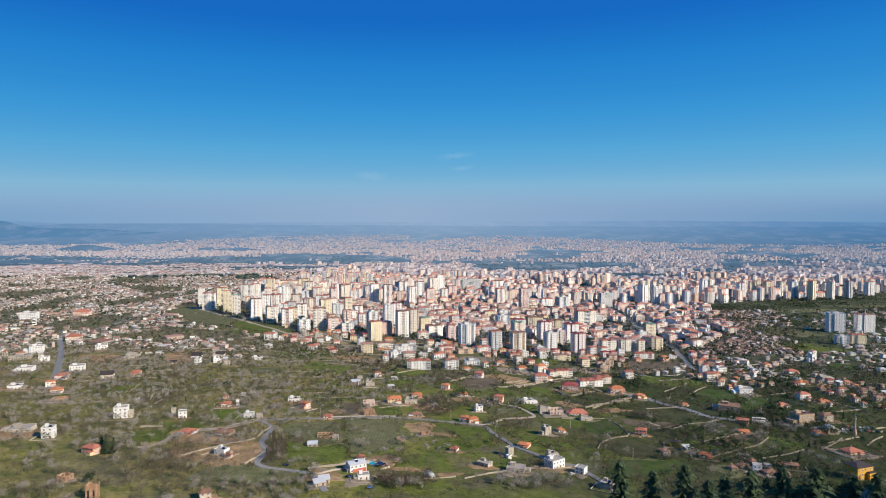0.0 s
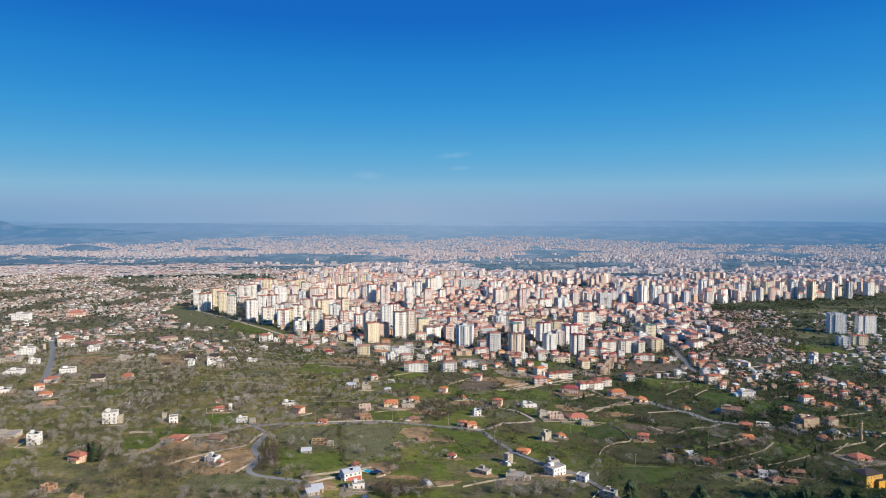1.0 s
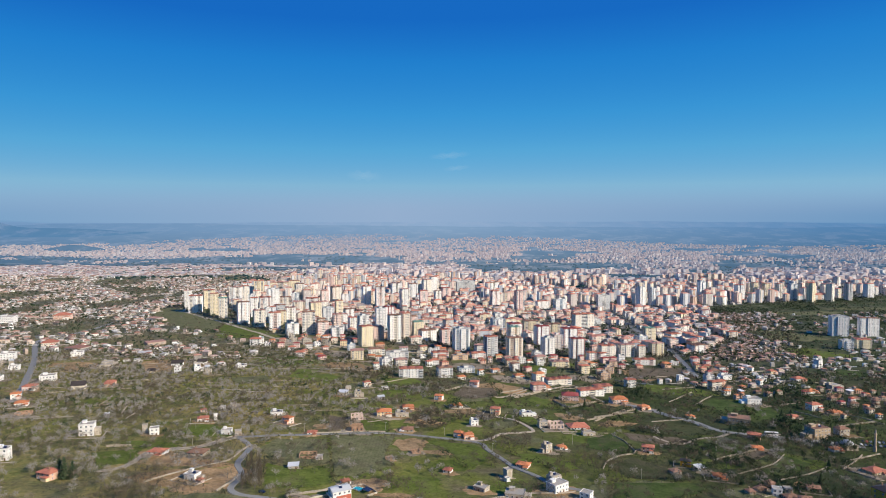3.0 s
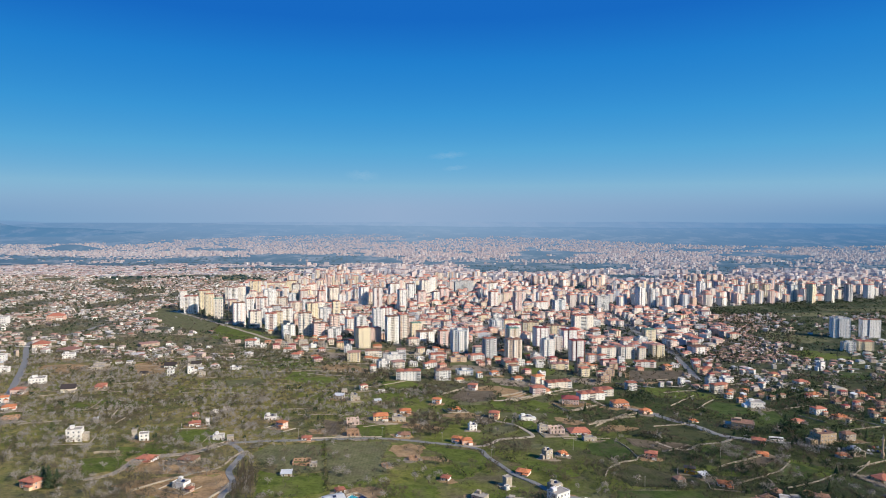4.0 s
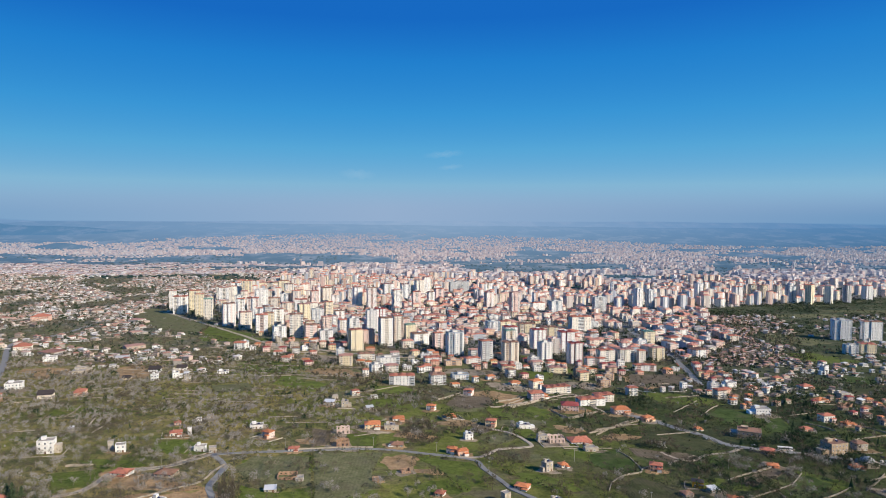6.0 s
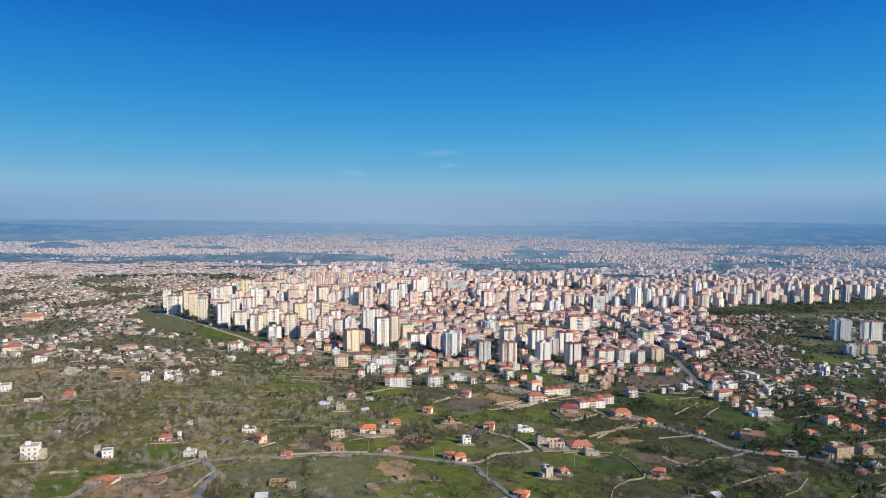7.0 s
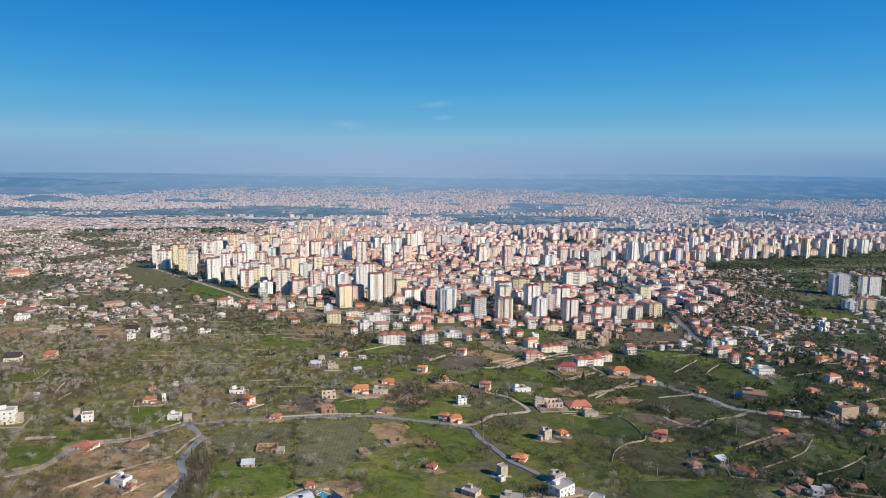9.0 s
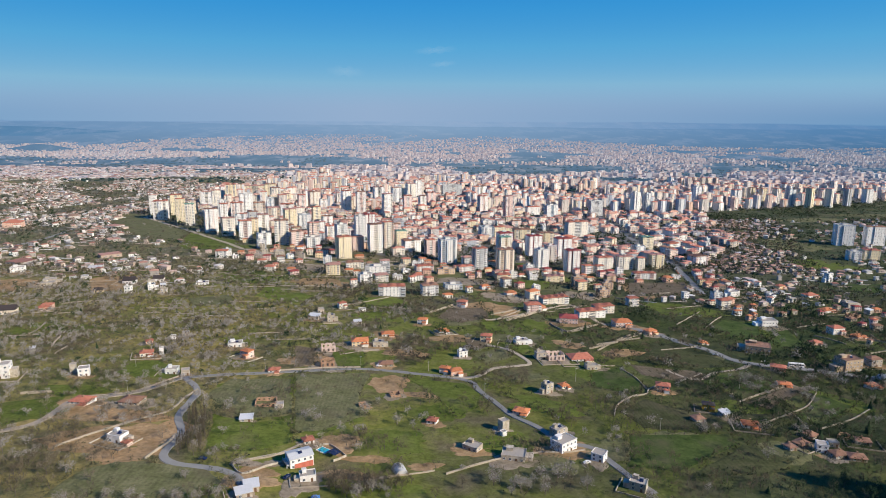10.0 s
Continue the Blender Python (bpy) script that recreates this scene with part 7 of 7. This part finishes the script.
def poplar(rng):
    """A slim leafless poplar: a straight stem with steep rods all the way up."""
    vs, fs = [], []
    limb(vs, fs, (0, 0, -0.05), (0.01, 0, 0.95), 0.018, 0.003, 4)
    cv, cf = [], []
    for i in range(170):
        z = rng.uniform(0.10, 0.92)
        a, r = rng.uniform(0, 6.28), 0.13 * math.sin(math.pi * min(1, z + 0.12)) * rng.random() ** 0.6
        p = np.array((math.cos(a) * r, math.sin(a) * r, z))
        d = np.array((math.cos(a) * 0.022, math.sin(a) * 0.022, rng.uniform(0.06, 0.13)))
        e = np.array((-math.sin(a), math.cos(a), 0.3)) * rng.uniform(0.004, 0.009)
        o = len(cv)
        cv += [p - e, p + e, p + d]
        cf.append((o, o + 1, o + 2))
    return (np.array(vs), np.array(fs)), (np.array(cv), np.array(cf))


slim = shape_meshes([poplar(trng) for _ in range(4)], "twig")
for i in range(64):
    t = trng.random()
    x, y = -124 - 14 * t + trng.uniform(-1, 15), 440 + 54 * t + trng.uniform(-2, 2)
    if taken.free(x, y, 0.6):
        wood, crown = slim[i % 4]
        tree((x, y, trng.uniform(7, 11), i * 1.9, i), wood, crown, "slim leafless grey-brown poplar beside the lane", "poplar", "poplars by the bend")


def single_out(spots, count):
    """Those within the meadows that the camera flies over, nearest first."""
    spots.sort(key=lambda s: s[1] + 0.25 * abs(s[0]))
    return spots[:count], spots[count:]


for spots, shapes, mass_shapes, mid_shapes, far_shapes, mat, count, label, name, far_label in (
        (bare, NEAR_BARE, MASS_BARE, MID_BARE, FAR_BARE, "twig", 190, "leafless grey-brown tree on rough grass", "bare_tree", "leafless grey-brown trees of orchards and gardens"),
        (pale_bare, NEAR_BARE, MASS_BARE, MID_BARE, FAR_BARE, "paletwig", 60, "leafless pale grey fruit tree on rough grass", "fruit_tree", "leafless pale grey fruit trees in orchards"),
        (bloom, NEAR_BLOOM, MASS_BLOOM, MID_BLOOM, FAR_BLOOM, "bloom", 110, "almond tree in pale pinkish blossom", "blossoming_tree", "trees in pale pinkish blossom"),
        (green, CONIFERS, CONIFERS, MID_CONIFERS, FAR_CONIFERS, "needle", 60, "dark evergreen tree between gardens and walls", "evergreen_tree", "dark evergreen trees among houses"),
        (bush, BUSHES, MASS_BUSHES, MID_BUSHES, FAR_BUSHES, "bush", 110, "low olive-brown bush on rough grass", "bush", "low olive-brown bushes")):
    first, rest = single_out(spots, count)
    meshes = shape_meshes(shapes, mat)
    for spot in first:
        wood, crown = meshes[spot[4] % len(meshes)]
        tree(spot, wood, crown, label, name, name + "s")
    close, mid, far = [s for s in rest if s[1] < 610], [s for s in rest if 610 <= s[1] < 850], [s for s in rest if s[1] >= 850]
    forest(name + "_mass_mid", [c for _, c in mid_shapes], mid, mat, far_label)
    forest(name + "_mass", [c for _, c in mass_shapes], close, mat, far_label)
    forest(name + "_wood", [w for w, _ in mass_shapes], close, "bark", "bare trunks and limbs of trees")
    forest(name + "_mass_far", [c for _, c in far_shapes], far, mat, far_label)

TUFTS = [broad_tree(trng, 12, 0.5, 1.6, light=True)[1] for _ in range(4)]
forest("shrub_tufts", TUFTS, tuft, "scrub", "low olive-brown shrubs dotted over rough grass")

# tall conifers on the near slope
SPRUCES = [(53, 186, 29), (64, 190, 26), (71, 183, 29), (76, 178, 25), (85, 188, 25), (91, 184, 27), (102, 187, 28), (109, 182, 29), (125, 190, 26), (129, 185, 27), (117, 178, 20), (97, 178, 20), (137, 190, 25)]
def spruce(rng, slim):
    """A full spruce: whorls of drooping boughs with hanging twigs, ragged in outline."""
    vs, fs = [], []
    limb(vs, fs, (0, 0, -0.05), (0, 0, 0.95), 0.02, 0.004, 6)
    cv, cf = [], []
    for k in range(34):
        t = k / 34
        z, r = 0.06 + 0.9 * t, slim * (1 - t) ** 0.85 * rng.uniform(0.85, 1.15) + 0.012
        n = max(5, int(15 * (1 - t)))
        for j in range(n):
            a = 2 * math.pi * (j + rng.random()) / n
            rr = r * rng.uniform(0.55, 1.2)
            c, s, drop = math.cos(a), math.sin(a), rng.uniform(0.15, 0.5)
            for q in range(6):  # twigs along the bough
                u = (q + rng.random()) / 6 * rr
                p = np.array((c * u, s * u, z - u * drop + rng.uniform(-0.008, 0.008)))
                b = a + rng.uniform(-1.2, 1.2)
                ln = 0.045 + 0.16 * rr * rng.uniform(0.6, 1.4)
                tip = p + np.array((math.cos(b) * ln, math.sin(b) * ln, -ln * rng.uniform(0.1, 0.7)))
                side = np.array((-math.sin(b), math.cos(b), rng.uniform(-0.5, 0.5))) * ln * 0.28
                o = len(cv)
                cv += [p - side, p + side, tip]
                cf.append((o, o + 1, o + 2))
    return (np.array(vs), np.array(fs)), (np.array(cv), np.array(cf))


tall = shape_meshes([spruce(trng, s) for s in (0.27, 0.34, 0.30, 0.36)], "spruce")
for i, (x, y, h) in enumerate(SPRUCES):
    wood, crown = tall[i % 4]
    tree((x, y, h, i * 1.3, i), wood, crown, "tall dark green spruce on the slope", "spruce", "spruces on the near slope")


# unseen spruces on the added spur, there to throw shade downslope
for i in range(16):
    x, y = 284 + 11 * i + trng.uniform(-4, 4), 371 - 3.2 * i + trng.uniform(-9, 9)
    wood, crown = tall[i % 4]
    tree((x, y, trng.uniform(24, 30), i * 1.7, i), wood, crown, "tall dark green spruce out of view, added for its shadow", "spruce", "spruces on the near slope")
for i, (x, y, h) in enumerate(((-240, 446, 15), (-245, 449, 13), (-236, 448, 12))):
    wood, crown = tall[i % 4]
    tree((x, y, h, i * 2.1, i), wood, crown, "tall dark green conifer among bare orchard trees", "conifer", "conifers")


# ---- smaller things ----
def pool():
    x, y, rot = -51, 453, radians(-38)
    ob = thing("swimming_pool", at(x, y, ground_z(x, y) + 0.35, rot), "turquoise swimming pool with a pale rim", "pool")
    g = Geo()
    for bx, by, sx, sy in ((0, -2.3, 7.0, 0.4), (0, 2.3, 7.0, 0.4), (-3.3, 0, 0.4, 4.2), (3.3, 0, 0.4, 4.2)):
        g.box(bx, by, -1.5, sx, sy, 1.75)
    part("rim", g, "white", ob)
    g = Geo()
    g.box(0, 0, -1.4, 6.2, 4.2, 1.5)
    part("water", g, "water", ob, "clear turquoise water")


def minaret():
    x, y = 383, 582
    ob = thing("minaret", at(x, y, ground_z(x, y)), "slender pale stone minaret beside a mosque", "minaret")

    def ring(r0, r1, z0, z1, n=10):
        g = Geo()
        g.add([(r * math.cos(2 * math.pi * k / n), r * math.sin(2 * math.pi * k / n), z) for r, z in ((r0, z0), (r1, z1)) for k in range(n)],
              [(k, (k + 1) % n, (k + 1) % n + n, k + n) for k in range(n)] + [tuple(range(n, 2 * n)), tuple(range(n - 1, -1, -1))])
        return g

    part("base", ring(1.5, 1.3, -1, 5), "tan", ob)
    part("shaft", ring(0.85, 0.75, 5, 17), "tan", ob)
    part("gallery", ring(0.9, 1.5, 15, 16), "tan", ob)
    part("spire", ring(0.8, 0.05, 17, 21), "slab", ob, "grey pointed cap")


def mosque():
    x, y = 362, 588
    ob = thing("mosque", at(x, y, ground_z(x, y), radians(15)), "low brown stone mosque with a shallow grey dome", "mosque")
    g = Geo()
    g.box(0, 0, -1, 13, 12, 6)
    part("wall", g, "stone", ob)
    g = Geo()
    n, rings = 20, 6
    vs = [(5.4 * math.cos(t * math.pi / 2 / rings) * math.cos(2 * math.pi * k / n), 5.4 * math.cos(t * math.pi / 2 / rings) * math.sin(2 * math.pi * k / n), 5 + 3.6 * math.sin(t * math.pi / 2 / rings)) for t in range(rings) for k in range(n)]
    vs.append((0, 0, 8.6))
    fs = [(t * n + k, t * n + (k + 1) % n, (t + 1) * n + (k + 1) % n, (t + 1) * n + k) for t in range(rings - 1) for k in range(n)]
    fs += [((rings - 1) * n + k, (rings - 1) * n + (k + 1) % n, rings * n) for k in range(n)]
    g.add(vs, fs)
    part("dome", g, "lead", ob, "grey lead dome")


def vehicle(name, x, y, rot, length, width, height, paint, label, group=""):
    ob = thing(name, at(x, y, ground_z(x, y) + 0.45, rot), label, name, group)
    g = Geo()
    g.box(0, 0, 0.35, length, width, height * 0.42, top=0.97, bottom=True)
    if name == "car":
        g.box(-length * 0.05, 0, 0.35 + height * 0.42, length * 0.55, width * 0.9, height * 0.36, top=0.8)
    else:
        g.box(0, 0, 0.35 + height * 0.42, length, width, height * 0.5, top=0.98)
    part("body", g, paint, ob)
    g = Geo()
    if name == "car":
        g.box(-length * 0.05, 0, 0.38 + height * 0.42, length * 0.5, width * 0.93, height * 0.24, top=0.86)
    else:
        g.box(0, 0, 0.35 + height * 0.42, length * 0.94, width + 0.06, height * 0.3)
    part("window", g, "glass", ob, "dark window band")
    for sx in (-0.3, 0.3):
        for sy in (-0.5, 0.5):
            g = Geo()
            r, n = 0.33 if name == "car" else 0.5, 10
            g.add([(r * math.cos(2 * math.pi * k / n), e, r * math.sin(2 * math.pi * k / n)) for e in (-0.11, 0.11) for k in range(n)],
                  [(k, (k + 1) % n, (k + 1) % n + n, k + n) for k in range(n)] + [tuple(range(n, 2 * n)), tuple(range(n - 1, -1, -1))])
            part("wheel", g, "panel", ob, at=at(sx * length, sy * width, r))
    return ob


def tent():
    x, y = -9, 434
    ob = thing("greenhouse", at(x, y, ground_z(x, y), radians(20)), "pale grey plastic tunnel greenhouse", "greenhouse")
    n, segs = 10, 7
    g = Geo()
    g.add([(3.4 * math.cos(math.pi * k / n) * (1 + 0.06 * math.sin(j * 2.1)), -4 + 8 * j / segs, 3.1 * math.sin(math.pi * k / n) * (1 + 0.07 * math.sin(j * 3 + k))) for j in range(segs + 1) for k in range(n + 1)],
          [(j * (n + 1) + k, j * (n + 1) + k + 1, (j + 1) * (n + 1) + k + 1, (j + 1) * (n + 1) + k) for j in range(segs) for k in range(n)] + [tuple(range(n, -1, -1)), tuple(range(segs * (n + 1), (segs + 1) * (n + 1)))])
    part("cover", g, "sheet", ob)


def pole(x, y, h):
    ob = thing("utility_pole", at(x, y, ground_z(x, y), 0.4), "thin grey utility pole with a crossbar", "pole", "utility poles")
    g = Geo()
    g.box(0, 0, -0.5, 0.28, 0.28, h + 0.5, top=0.6)
    part("mast", g, "slab", ob)
    g = Geo()
    g.box(0, 0, h * 0.93, 1.9, 0.14, 0.14, bottom=True)
    part("crossbar", g, "metal", ob)


def balustrade():
    """The pale fence of the villa's drive: a rail on many short posts."""
    a, b = Vector((-94.3, 433.1)), Vector((-74.9, 445.5))
    n = 22
    base = thing("fence", at(a.x, a.y, ground_z(a.x, a.y)), "pale balustrade fence along the villa drive", "fence")
    post = Geo()
    post.box(0, 0, -0.3, 0.32, 0.32, 1.5)
    post = post.mesh("post", ["beige"])
    rail = Geo()
    prev = None
    for i in range(n + 1):
        p = a.lerp(b, i / n)
        z = ground_z(p.x, p.y) - ground_z(a.x, a.y)
        if i < n + 1:
            part("post", post, None, base, at=at(p.x - a.x, p.y - a.y, z, 0.57))
        if prev:
            m = (prev[0] + p) / 2 - a
            rail.box(m.x, m.y, (prev[1] + z) / 2 + 1.15, (p - prev[0]).length + 0.1, 0.3, 0.16, math.atan2((b - a).y, (b - a).x), bottom=True)
        prev = (p, z)
    part("rail", rail, "beige", base)


def villa_yard():
    for cx, cy, rx, ry, k in ((-80, 426, 10, 7, "e"), (-60, 412, 5, 12, "c"), (-73, 436, 8, 4, "c"), (-84, 434, 9, 4, "c")):
        plot(cx, cy, rx, ry, k, int(cx * 3 + cy))
    for pts in ([(-94, 432), (-86, 422), (-77, 431)], [(-77, 431), (-69, 438)], [(-56, 456), (-49, 460), (-38, 447)], [(-74, 446), (-62, 454)], [(-38, 447), (-44, 441)]):
        ribbon("wall_yard", pts, 0.4, "beige", "pale yard wall of the villa", height=1.3, step=3.0)
    x, y = -44.5, 447.5
    ob = thing("pergola", at(x, y, ground_z(x, y), radians(-38)), "dark shaded pergola beside the pool", "pergola")
    for px in (-2.6, 2.6):
        for py in (-2, 2):
            g = Geo()
            g.box(px, py, -0.5, 0.2, 0.2, 2.9)
            part("post", g, "door", ob)
    for i in range(8):
        g = Geo()
        g.box(-2.8 + i * 0.8, 0, 2.4, 0.62, 4.8, 0.12, bottom=True)
        part("slat", g, "panel", ob)


for px, py, ph in ((-188.8, 527.4, 8), (-203.9, 574, 8), (118.3, 582, 11), (-186.2, 487.1, 7), (-45.1, 603, 8), (7.4, 596, 8), (46.5, 551, 8), (150.8, 495.8, 8), (239.5, 572.4, 9), (-215, 722.5, 8), (-113.8, 583, 8)):
    pole(px, py, ph)
balustrade()
villa_yard()
pool()
minaret()
mosque()
tent()
vehicle("car", 92, 447, radians(20), 4.2, 1.8, 1.5, "white", "white car parked on a dirt yard", "parked cars")
vehicle("car", -31, 603, radians(5), 4.4, 1.9, 1.9, "white", "white van beside a lane", "parked cars")
vehicle("car", -64, 421, radians(60), 4.2, 1.8, 1.5, "panel", "dark car parked by the villa", "parked cars")
vehicle("car", -110, 436.5, radians(-10), 4.2, 1.8, 1.5, "panel", "dark car parked beside the lane", "parked cars")
vehicle("car", -47, 403, radians(10), 4.2, 1.8, 1.5, "tarp", "blue car parked under bare trees", "parked cars")
vehicle("car", 296, 642, radians(-14), 4.2, 1.8, 1.5, "white", "white car on the wide road", "cars on the road")
vehicle("car", 262, 660, radians(-18), 4.2, 1.8, 1.5, "grey", "grey car on the wide road", "cars on the road")
def parked_cars():
    """Small cars along the streets and on the lots, copies of a few."""
    base = [vehicle("car", 384 + 3.2 * i, 601 - 1.1 * i, radians(70), 4.2, 1.8, 1.5, paint, label, "parked cars")
            for i, (paint, label) in enumerate((("white", "white car parked on a paved lot"), ("metal", "silver car parked on a paved lot"), ("panel", "dark car parked on a paved lot"), ("redpaint", "red car parked on a paved lot")))]
    rng = random.Random(31)
    spots = [(398 + 3.1 * i, 596 - 1.2 * i, 70) for i in range(6)] + [(392 + 3.1 * i, 612 - 1.2 * i, 70) for i in range(8)]
    spots += [(286 + 7.5 * i + rng.uniform(-1.5, 1.5), 1024 + 1.6 * i, 8) for i in range(13)]
    spots += [(402 + 0.22 * i * 9 - 7.5, 1060 + 9 * i, 83) for i in range(9)] + [(-120 + 8 * i + rng.uniform(-2, 2), 1047, 2) for i in range(11)]
    spots += [(110 + 9 * (i % 9) + rng.uniform(-1, 1), 1372 + 9 * (i // 9), 15) for i in range(18)]
    for x, y, turn in spots:
        copy_thing(rng.choice(base), at(x, y, ground_z(x, y) + 0.45, radians(turn + rng.uniform(-4, 4) + rng.choice((0, 180)))))


parked_cars()
vehicle("bus", 318, 631, radians(-14), 12, 2.6, 3.3, "white", "white bus on the wide road", "buses")
